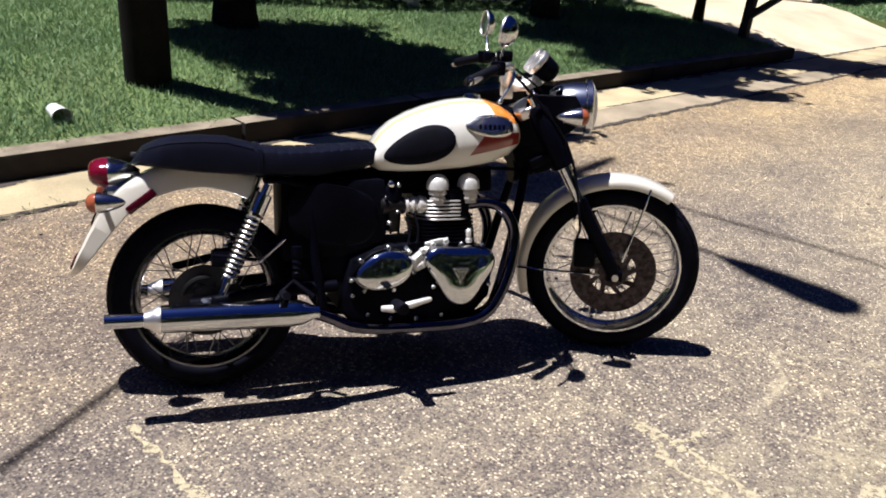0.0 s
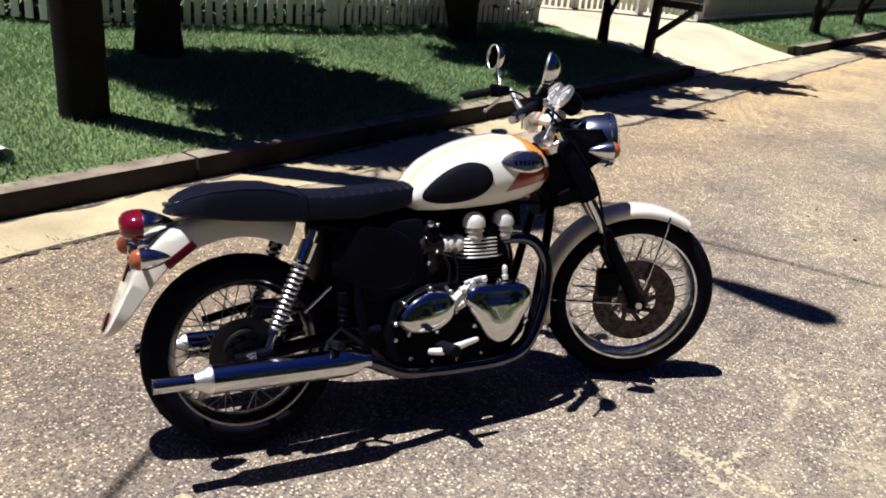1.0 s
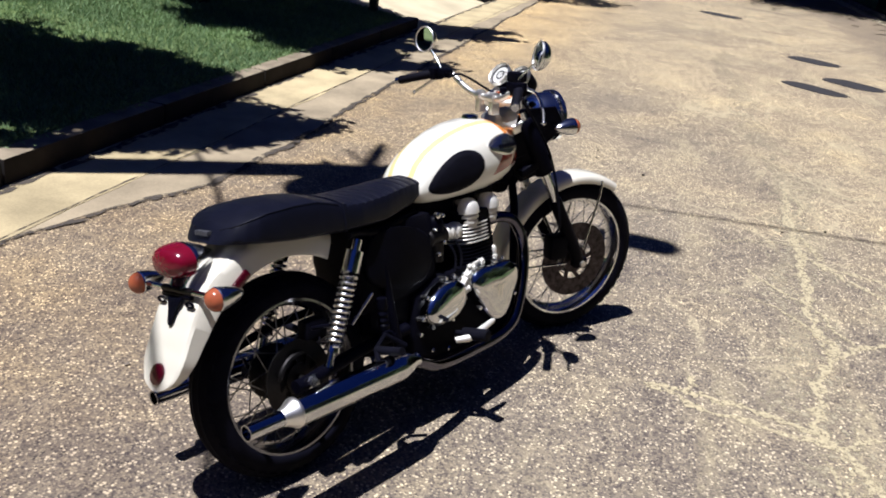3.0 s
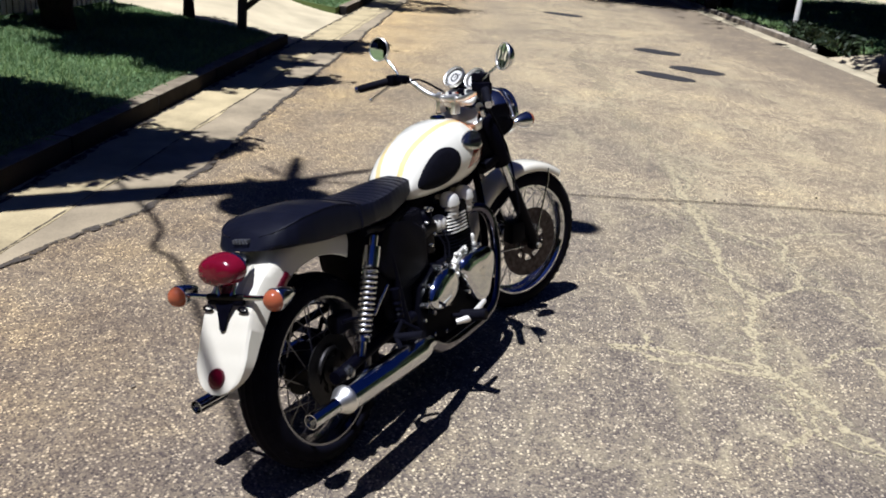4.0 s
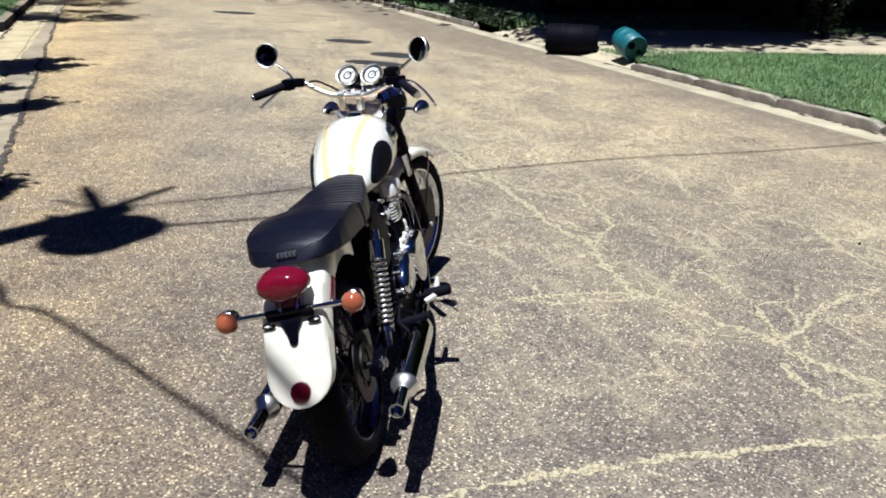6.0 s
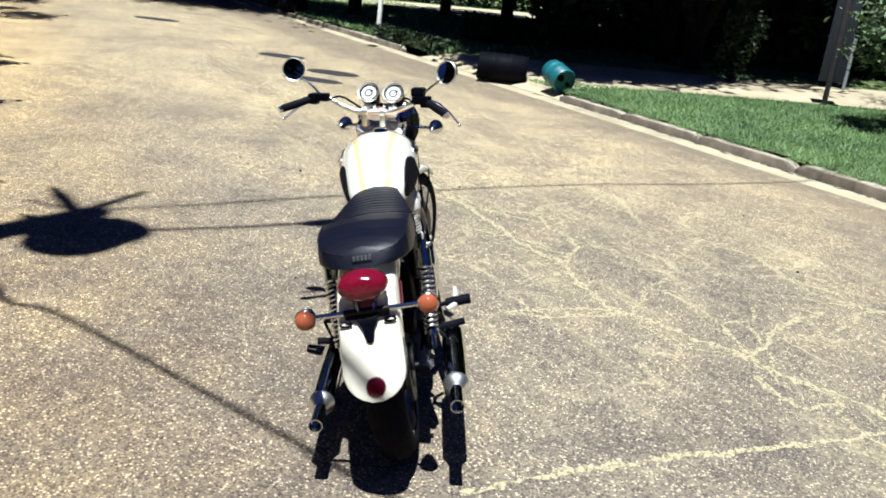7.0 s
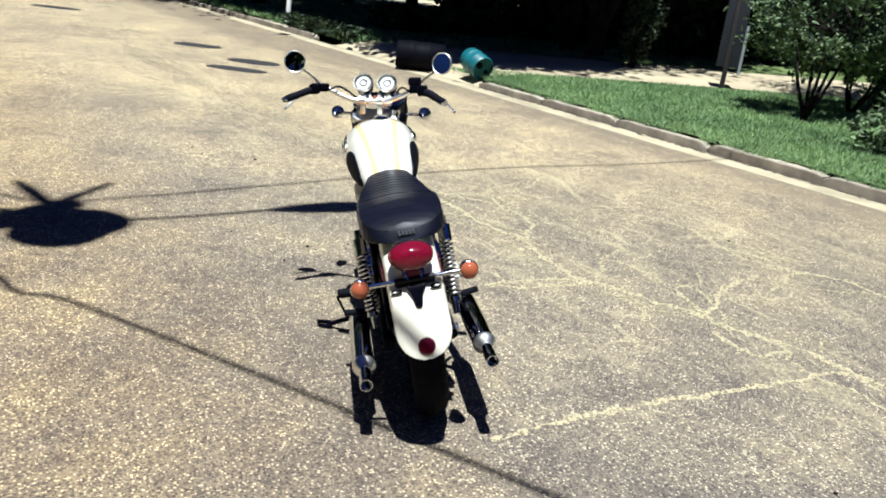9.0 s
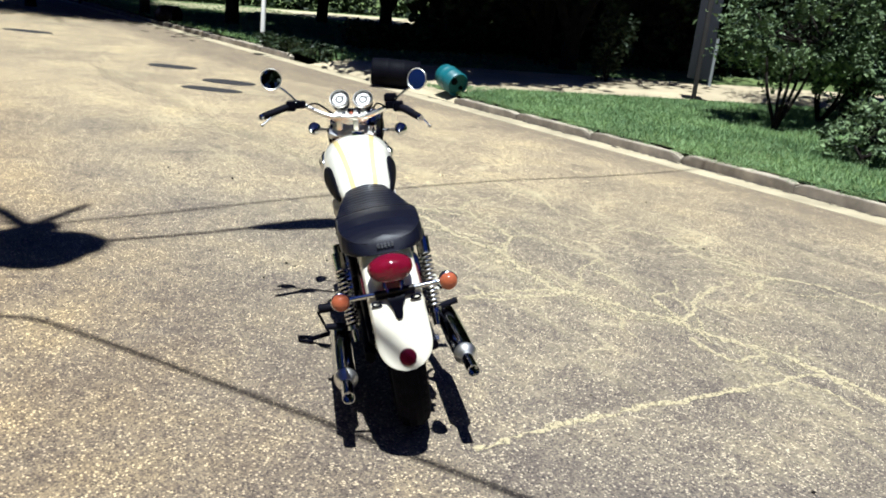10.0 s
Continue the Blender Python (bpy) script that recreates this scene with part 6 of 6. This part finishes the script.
wire([(PX + 0.1, PY - 0.1, 8.6), lifted(2.438, 1.871, 8.3), lifted(3.518, 0.275, 8.1), lifted(4.499, -1.29, 8.0), lifted(5.731, -3.736, 7.9), lifted(9.5, -10.0, 8.0), lifted(15, -19, 8.4)], 0.015, "thin black overhead wire crossing the street")
# a street lamp at the end of a long thin arm on the pole
a, b = Vector(lifted(2.52, 0.765, 7.4)), Vector(lifted(2.815, 0.10, 7.35))
d = b - a
home = pole.matrix_world.inverted()
arm = smooth_path([(PX - 0.14, PY - 0.80, 7.8), lifted(2.12, 1.50, 7.6), lifted(2.296, 1.147, 7.5), lifted(2.52, 0.765, 7.4)], 8)
part("lamp_arm", turned(tube(bmesh.new(), arm, 0.021, 8), home), METAL_GREY, pole, "long thin lamp arm")
part("lamp_head", turned(tube(bmesh.new(), [a, a + d * 0.1, a + d * 0.3, a + d * 0.7, a + d * 0.93, b], [0.02, 0.05, 0.09, 0.13, 0.115, 0.04], 14), home), METAL_GREY, pole, "tapered grey street lamp head")
for p, q, r in (((2.33, 2.06), (2.77, 2.37), 0.046), ((2.04, 2.14), (2.14, 2.26), 0.05)):
    part("fuse_holder", turned(tube(bmesh.new(), [lifted(*p, 8.5), Vector(lifted(*p, 8.5)).lerp(Vector(lifted(*q, 8.8)), 0.55), lifted(*q, 8.8)], [r, r * 1.15, r * 0.7], 10), home), METAL_GREY, pole)
part("fuse_arm", turned(tube(bmesh.new(), [lifted(2.26, 2.03, 8.9), lifted(2.55, 1.93, 8.95), lifted(2.90, 1.81, 9.0)], [0.05, 0.04, 0.028], 8), home), POLE_WOOD, pole, "slender wooden bracket arm")


def picket_mesh(h, w, t):
    return slab(bmesh.new(), [(-w / 2, 0.0), (w / 2, 0.0), (w / 2, h - w * 0.6), (0, h), (-w / 2, h - w * 0.6)], -t / 2, t / 2, "Y", 0.003, 1)


def fence(a, b, gap, height, label, posts, material=WHITE_WOOD, group="fences"):
    """A picket fence from a to b (world x, y, z at the foot)."""
    a, b = Vector(a), Vector(b)
    d = b - a
    flat = Vector((d.x, d.y, 0)).length
    ang = math.atan2(d.y, d.x)
    f = thing("picket_fence", label, "fence", group, Matrix.Translation(a) @ Matrix.Rotation(ang, 4, "Z"))
    rise = d.z / flat
    n = int(flat / gap)
    first = None
    for k in range(n):
        m = Matrix.Translation((gap * (k + 0.5), -0.03, rise * gap * k + 0.05 + 0.012 * math.sin(k * 12.9898))) @ Matrix.Rotation(0.012 * math.sin(k * 78.2), 4, "Y")
        if first is None:
            first = part("picket", picket_mesh(height, 0.065, 0.018), material, f)
            first.matrix_local = m
        else:
            share("picket", first, f, m)
    for z in (0.29, height * 0.80):
        bm = bmesh.new()
        box(bm, (0, -0.02, z - 0.04), (flat, 0.03, z + 0.04), 0.005)
        bmesh.ops.transform(bm, matrix=Matrix(((1, 0, 0, 0), (0, 1, 0, 0), (rise, 0, 1, 0), (0, 0, 0, 1))), verts=bm.verts[:])
        part("rail", bm, material, f)
    for k in range(posts + 1):
        x = flat * k / posts
        part("post", box(bmesh.new(), (x - 0.055, -0.01, rise * x - 0.05), (x + 0.055, 0.10, rise * x + height + 0.12), 0.008), material, f)
    return f


FL = "white painted picket fence along the back of the lawn"
fence((-2.7, 7.05, 0.47), (-0.27, 5.86, 0.435), 0.122, 1.0, FL, 2)
fence((-0.23, 5.86, 0.435), (2.38, 6.36, 0.415), 0.105, 1.0, FL, 1)
fence((2.42, 6.37, 0.415), (5.75, 7.78, 0.37), 0.105, 1.0, FL, 2)
fence((6.1, 9.3, 0.44), (10.05, 9.35, 0.38), 0.115, 1.0, "white picket gate fence closing the driveway", 3)


def board_fence(a, b, height, label):
    a, b = Vector(a), Vector(b)
    d = b - a
    flat = Vector((d.x, d.y, 0)).length
    f = thing("board_fence", label, "fence", "fences", Matrix.Translation(a) @ Matrix.Rotation(math.atan2(d.y, d.x), 4, "Z"))
    first = None
    for k in range(int(flat / 0.2)):
        m = Matrix.Translation((0.2 * k + 0.1, 0.004 * math.sin(k * 5.1), 0.02 + d.z / flat * 0.2 * k))
        if first is None:
            first = part("board", box(bmesh.new(), (-0.096, -0.012, 0), (0.096, 0.012, height), 0.004), GREY_BOARD, f)
            first.matrix_local = m
        else:
            share("board", first, f, m)
    part("base_rail", box(bmesh.new(), (0, -0.05, 0.0), (flat, 0.05, 0.10), 0.006), WHITE_WOOD, f)
    return f


board_fence((10.15, 9.45, 0.30), (30.0, 18.6, 0.40), 1.6, "pale grey board fence beyond the driveway")

# mailbox
mb = thing("mailbox", "grey metal mailbox on a leaning dark wooden post", "mailbox", m=Matrix.Translation((6.53, 6.30, 0.17)) @ Matrix.Rotation(TURN, 4, "Z") @ Matrix.Rotation(radians(5), 4, "Y"))
part("post", box(bmesh.new(), (-0.05, -0.05, -0.1), (0.05, 0.05, 1.12), 0.006), DARK_WOOD, mb)
part("arm", box(bmesh.new(), (-0.05, -0.56, 0.66), (0.05, 0.05, 0.75), 0.006), DARK_WOOD, mb)
part("brace", turned(box(bmesh.new(), (-0.035, -0.29, -0.035), (0.035, 0.29, 0.035), 0.005), Matrix.Translation((0, -0.25, 0.48)) @ Matrix.Rotation(radians(-40), 4, "X")), DARK_WOOD, mb)
rings = []
for y in (-0.60, -0.585, -0.12, -0.105):
    g = 0.96 if y in (-0.60, -0.105) else 1.0
    rings.append([Vector((0.085 * g * math.cos(t), y, 0.87 + 0.09 * g * math.sin(t))) for t in (math.pi * k / 12 for k in range(13))] + [Vector((-0.085 * g, y, 0.755)), Vector((0.085 * g, y, 0.755))])
body = part("box", skin(bmesh.new(), rings), METAL_GREY, mb, "grey domed metal box")
part("flag", box(bmesh.new(), (0.088, -0.40, 0.88), (0.094, -0.36, 1.02), 0.002), RED_LENS, body)

# drums lying by the drive
TEAL = mat("teal plastic", (0.012, 0.115, 0.135), 0.45, 0, 0.2, 5, 60, 0.1)
BLACK_PLASTIC = mat("black plastic", (0.003, 0.003, 0.006), 0.6, 0, 0.25, 6, 60, 0.1, spec=0.05)


def barrel(at, r, length, heading, tip, material, label):
    t = thing("barrel", label, "barrel", "barrels", Matrix.Translation(at) @ Matrix.Rotation(radians(heading), 4, "Z") @ Matrix.Rotation(radians(tip), 4, "Y"))
    prof = [(-length / 2 + 0.03, 0.02), (-length / 2 + 0.03, r * 0.86), (-length / 2, r * 0.90), (-length / 2 + 0.02, r * 0.97), (-length * 0.2, r), (-length * 0.18, r * 1.03), (-length * 0.14, r * 1.03), (-length * 0.12, r), (length * 0.14, r), (length * 0.16, r * 1.03), (length * 0.2, r * 1.03), (length * 0.22, r), (length / 2 - 0.03, r * 0.96), (length / 2, r * 0.88), (length / 2 - 0.01, 0.02)]
    body = part("body", lathe(bmesh.new(), prof, "X", (0, 0, 0), 32), material, t)
    part("rim", lathe(bmesh.new(), [(-length / 2 - 0.005, r * 0.90), (-length / 2 - 0.012, r * 0.94), (-length / 2 + 0.02, r * 1.02), (-length / 2 + 0.03, r * 0.97), (-length / 2 - 0.005, r * 0.90)], "X", (0, 0, 0), 32, False), material, t)
    part("bung", lathe(bmesh.new(), [(-length / 2 + 0.0, 0.05), (-length / 2 + 0.028, 0.055)], "X", (0, r * 0.35, r * 0.2), 14), BLACK_PLASTIC, body)
    part("bung", lathe(bmesh.new(), [(-length / 2 + 0.0, 0.03), (-length / 2 + 0.028, 0.035)], "X", (0, -r * 0.4, -r * 0.3), 14), BLACK_PLASTIC, body)
    return t


barrel((10.72, -2.06, 0.135 + 0.20), 0.19, 0.46, 22, -14, TEAL, "teal plastic barrel lying on the grass by the drive")
barrel((11.80, -1.28, 0.02 + 0.24), 0.235, 0.82, 84, 0, BLACK_PLASTIC, "black plastic barrel lying on its side at the drive")
barrel((23.4, 4.0, 0.30), 0.27, 0.6, 60, 0, BLACK_PLASTIC, "small black barrel lying by the far kerb")

wp = thing("marker_post", "white plastic marker post behind the kerb", "post", "marker posts", Matrix.Translation((17.7, 1.15, 0.12)))
part("shaft", lathe(bmesh.new(), [(0, 0.055), (1.7, 0.055), (1.74, 0.04), (1.75, 0.005)], "Z", (0, 0, 0), 16), POST_WHITE, wp)
wp2 = thing("marker_post", "short white post beside the far lawn", "post", "marker posts", Matrix.Translation((40.0, -5.4, 0.1)))
part("shaft", box(bmesh.new(), (-0.12, -0.12, 0), (0.12, 0.12, 0.75), 0.02), POST_WHITE, wp2)
part("cap", lathe(bmesh.new(), [(0.75, 0.10), (0.80, 0.12), (0.92, 0.05), (0.95, 0.005)], "Z", (0, 0, 0), 14), POST_WHITE, wp2)

lp = thing("louvred_panel", "pale slatted panel on a dark post at the lawn edge", "panel", m=Matrix.Translation((11.5, -6.70, 0.20)) @ Matrix.Rotation(radians(60), 4, "Z"))
part("post", box(bmesh.new(), (-0.04, -0.04, -0.1), (0.04, 0.04, 2.6), 0.006), DARK_WOOD, lp)
# the grey board's tree shade is put into this dark colour
PANEL = mat("shade-dark panel board", (0.014, 0.016, 0.024), 0.6, 0, 0.25, 3, 40, 0.2)
part("frame", box(bmesh.new(), (-0.20, -0.075, 0.46), (0.18, -0.045, 2.6), 0.006), PANEL, lp, "grey panel board darkened for shade")
slat = None
for k in range(8):
    m = Matrix.Translation((-0.02, -0.088, 0.52 + k * 0.075)) @ Matrix.Rotation(radians(28), 4, "X")
    if slat is None:
        slat = part("slat", box(bmesh.new(), (-0.15, -0.012, -0.026), (0.15, 0.004, 0.026), 0.003), GREY_BOARD, lp)
        slat.matrix_local = m
    else:
        share("slat", slat, lp, m)
part("side_post", tube(bmesh.new(), [(-0.23, -0.03, 0.36), (-0.23, -0.03, 1.2)], 0.028, 10), GREY_BOARD, lp)

# far pavement, house in the shade
bm = bmesh.new()
prev = None
for k in range(31):
    y = 6.0 - 1.6 * k
    row = []
    for x, dz in ((31.3, -0.25), (31.32, 0.025), (33.4, 0.03), (35.7, 0.025), (35.72, -0.25)):
        row.append(bm.verts.new((x, y, yard_z(-x * math.sin(TURN) + y * math.cos(TURN)) + dz)))
    if prev:
        for i in range(4):
            bm.faces.new((prev[i], prev[i + 1], row[i + 1], row[i]))
    prev = row
tagged(part("pavement_far", bm, CONCRETE, None, smooth=False), "pale far pavement beyond the lawn", "pavement", kind="structure")

SIDING = mat("dull blue-grey siding", (0.16, 0.18, 0.22), 0.7, 0, 0.2, 2, 40, 0.2)
ROOFING = mat("dark shingle", (0.05, 0.045, 0.045), 0.9, 0, 0.3, 3, 30, 0.4)
GLASS_DARK = mat("dark window glass", (0.02, 0.022, 0.025), 0.06, 0, 0.1, 3, 30, 0)
hs = thing("house", "single-storey blue-grey house in deep shade behind trees", "house", m=Matrix.Translation((27.0, -19.0, 0.3)) @ Matrix.Rotation(radians(115.9), 4, "Z"))
part("wall", box(bmesh.new(), (-9, -5, -0.5), (9, 5, 2.9)), SIDING, hs, smooth=False)
clap = None
for k in range(17):
    m = Matrix.Translation((0, 5.012, 0.12 + k * 0.165)) @ Matrix.Rotation(radians(7), 4, "X")
    if clap is None:
        clap = part("clapboard", box(bmesh.new(), (-9, -0.006, -0.085), (9, 0.006, 0.085)), SIDING, hs, smooth=False)
        clap.matrix_local = m
    else:
        share("clapboard", clap, hs, m)
part("roof", slab(bmesh.new(), [(-5.8, 2.85), (5.8, 2.85), (0.4, 5.2), (-0.4, 5.2)], -9.6, 9.6, "X"), ROOFING, hs, "dark shingled gable roof", smooth=False)
for x in (-6, -1.5, 3.5):
    wdw = part("window", box(bmesh.new(), (x - 0.62, 4.96, 0.85), (x + 0.62, 5.06, 2.25), 0.01), WHITE_WOOD, hs, "white framed window")
    for sx in (-0.28, 0.28):
        for sz in (0.0, 0.66):
            part("pane", box(bmesh.new(), (x + sx - 0.25, 5.055, 0.93 + sz), (x + sx + 0.25, 5.07, 1.5 + sz)), GLASS_DARK, wdw, smooth=False)
dr = part("door", box(bmesh.new(), (6.0, 4.97, 0.0), (6.95, 5.08, 2.05), 0.01), DARK_WOOD, hs, "dark front door")
part("handle", tube(bmesh.new(), [(6.1, 5.08, 1.0), (6.1, 5.13, 1.0)], 0.03, 10), METAL_GREY, dr)

# ---- marks on the road ----
CL = "pale sand-filled crack in the asphalt"


def broken(name, color, cover, scale):
    """A sandy or dirty film with ragged gaps in it."""
    m, nt, b = nodes_of(name)
    nt.links.new(ramp(nt, noise_tex(nt, 60, 3), [(0.3, tuple(c * 0.7 for c in color)), (0.7, color)]), b.inputs["Base Color"])
    b.inputs["Roughness"].default_value = 0.95
    gaps = ramp(nt, noise_tex(nt, scale, 5, 0.7), [(cover - 0.06, (0, 0, 0)), (cover + 0.06, (1, 1, 1))])
    tr = nt.nodes.new("ShaderNodeBsdfTransparent")
    ms = nt.nodes.new("ShaderNodeMixShader")
    nt.links.new(gaps, ms.inputs[0])
    nt.links.new(tr.outputs[0], ms.inputs[1])
    nt.links.new(b.outputs[0], ms.inputs[2])
    nt.links.new(ms.outputs[0], nt.nodes["Material Output"].inputs["Surface"])
    return m


SAND = broken("sand in cracks", (0.475, 0.40, 0.24), 0.45, 46)
SAND_FILM = broken("thin sand film", (0.37, 0.315, 0.205), 0.56, 22)
DIRT = broken("dark gutter dirt", (0.07, 0.056, 0.042), 0.46, 14)
CRACKS = (
    [(4.4, 0.08), (3.99, -0.1), (3.43, -0.34), (2.96, -0.53), (2.57, -0.72), (2.25, -0.92), (1.94, -0.96), (1.6, -1.06), (1.54, -1.18), (1.36, -1.37), (1.17, -1.55), (0.93, -1.78), (0.56, -2.09), (0.1, -2.3), (-0.7, -2.75)],
    [(3.31, -0.5), (3.42, -0.83), (3.06, -0.95), (2.92, -1.02), (2.6, -1.03), (2.27, -0.93)],
    [(3.42, -0.83), (3.72, -1.02), (3.9, -1.25)],
    [(-0.26, -0.2), (-0.08, -0.5), (0.02, -0.77), (0.13, -1.07), (0.25, -1.42), (0.35, -1.74), (0.46, -2.04), (0.3, -2.15)],
    [(1.54, -1.18), (1.45, -0.96), (1.38, -0.67), (1.35, -0.48)],
    [(1.1, -1.64), (1.4, -1.88), (1.65, -2.1), (1.9, -2.4)],
    [(1.97, -1.45), (1.62, -1.62), (1.1, -1.66)],
    [(2.87, -2.34), (2.3, -2.42), (2.01, -2.68), (1.85, -2.99), (1.4, -3.15)],
    [(0.69, -1.9), (0.62, -1.7), (0.9, -1.6)],
    [(1.36, -0.46), (1.44, -0.62), (1.5, -0.8), (1.56, -1.1)],
    [(1.44, -0.62), (1.57, -0.57)],
    [(4.2, -1.6), (3.4, -1.75), (2.9, -2.3)],
)
for k, pts in enumerate(CRACKS):
    ribbon("road_crack", pts, 0.030 if k else 0.042, SAND, CL, "crack", 0.8, 0.0012 + 0.00005 * k, 100 + k)
# finer cracks branching off the long ones
rnd = random.Random(41)
for k in range(34):
    pts = CRACKS[rnd.choice((0, 0, 1, 0, 5, 6, 7, 7, 11))]
    i = rnd.randrange(len(pts) - 1)
    f = rnd.random()
    x, y = pts[i][0] + (pts[i + 1][0] - pts[i][0]) * f, pts[i][1] + (pts[i + 1][1] - pts[i][1]) * f
    a = rnd.uniform(0, 2 * math.pi)
    walked = [(x, y)]
    for j in range(rnd.randint(3, 8)):
        a += rnd.uniform(-0.6, 0.6)
        x, y = x + 0.11 * math.cos(a), y + 0.11 * math.sin(a)
        walked.append((x, y))
    if k == 8:                                    # this one would fold over itself
        continue
    ribbon("road_crack", walked, rnd.uniform(0.011, 0.024), SAND, "fine pale crack branching in the asphalt", "crack", 0.8, 0.0019 + 0.00002 * k, 300 + k)
for k, pts in enumerate(([(11.1, 3.45), (6.8, 1.3), (5.02, 0.36), (3.99, -0.1), (2.6, -0.7)], CRACKS[0][::3], CRACKS[0][4::4], CRACKS[1][::2], CRACKS[7][::2])):
    ribbon("road_crack_dust", pts, 0.22, SAND_FILM, "thin pale sand scattered beside a crack", "crack", 0.6, 0.0006 + 0.0001 * k, 140 + k)


def along(u0, u1, v, n=40, wave=0.02, seed=0):
    return [tuple(W(u0 + (u1 - u0) * k / n, v + wave * math.sin(k * 1.7 + seed))[:2]) for k in range(n + 1)]


ribbon("gutter_joint", [tuple(W(-12 + 52 * k / 110, asphalt_edge(-12 + 52 * k / 110) + 0.010 * math.sin(k * 1.7))[:2]) for k in range(111)], 0.046, DIRT, "dark dirty joint between gutter and asphalt", "joint", 0.45, 0.0085, 201)
ribbon("gutter_crack", along(-12, 40, 1.845, 70, 0.01, 2), 0.009, DIRT, "thin dark crack along the gutter", "joint", 0.6, 0.0115, 202)
ribbon("kerb_dirt", along(-12, 40, KERB_L - 0.03, 70, 0.01, 4), 0.06, DIRT, "dirt lying against the kerb", "dirt", 0.6, 0.0115, 203)
ribbon("kerb_dirt", along(-12, 9, KERB_R + 0.02, 50, 0.01, 3), 0.06, DIRT, "dirt lying against the kerb", "dirt", 0.6, 0.0085, 205)
for k, (x, y, rx, ry) in enumerate(((12.18, 2.46, 0.40, 0.28), (9.56, 1.59, 0.43, 0.22), (10.6, 1.42, 0.40, 0.28), (16.8, 6.0, 0.5, 0.3))):
    bm = slab(bmesh.new(), [(px * (1 + 0.06 * math.sin(3 * i)), pz) for i, (px, pz) in enumerate(oval(0, 0, rx, ry, 26, 0, 0, 2.6))], -0.02, 0.004, "Z")
    ob = part("road_patch", bm, PATCH, None, smooth=False)
    ob.matrix_world = Matrix.Translation((x, y, 0)) @ Matrix.Rotation(radians(75), 4, "Z")
    tagged(ob, "dark round asphalt repair in the road", "road patch", kind="structure")

# loose bits
rnd = random.Random(77)
pebble = None
for k in range(40):
    bm = bmesh.new()
    bmesh.ops.create_icosphere(bm, subdivisions=1, radius=rnd.uniform(0.006, 0.014), matrix=Matrix.Diagonal((1, rnd.uniform(0.6, 1), 0.6, 1)))
    x, y = rnd.uniform(-2.0, 6.0), rnd.uniform(-2.8, 1.6)
    ob = part("pebble", bm, BARK if k % 3 else CONCRETE_DIRTY, None)
    ob.matrix_world = Matrix.Translation((x, y, 0.004))
    tagged(ob, "small dark pebble lying on the asphalt", "pebble", "pebbles")
cup = part("paper_cup", turned(lathe(bmesh.new(), [(0.0, 0.004), (0.0, 0.042), (0.06, 0.050), (0.12, 0.058), (0.124, 0.061), (0.120, 0.061), (0.119, 0.055), (0.06, 0.047), (0.004, 0.039), (0.004, 0.003)], "X", (0, 0, 0), 18, False), Matrix.Diagonal((1, 1, 0.8, 1))), WHITE_WOOD, None)
cup.matrix_world = Matrix.Translation((-0.74, 2.74, lawn_z(2.72) + 0.055)) @ Matrix.Rotation(radians(-62), 4, "Z") @ Matrix.Rotation(radians(8), 4, "Y")
tagged(cup, "crumpled white paper cup lying in the grass", "litter")
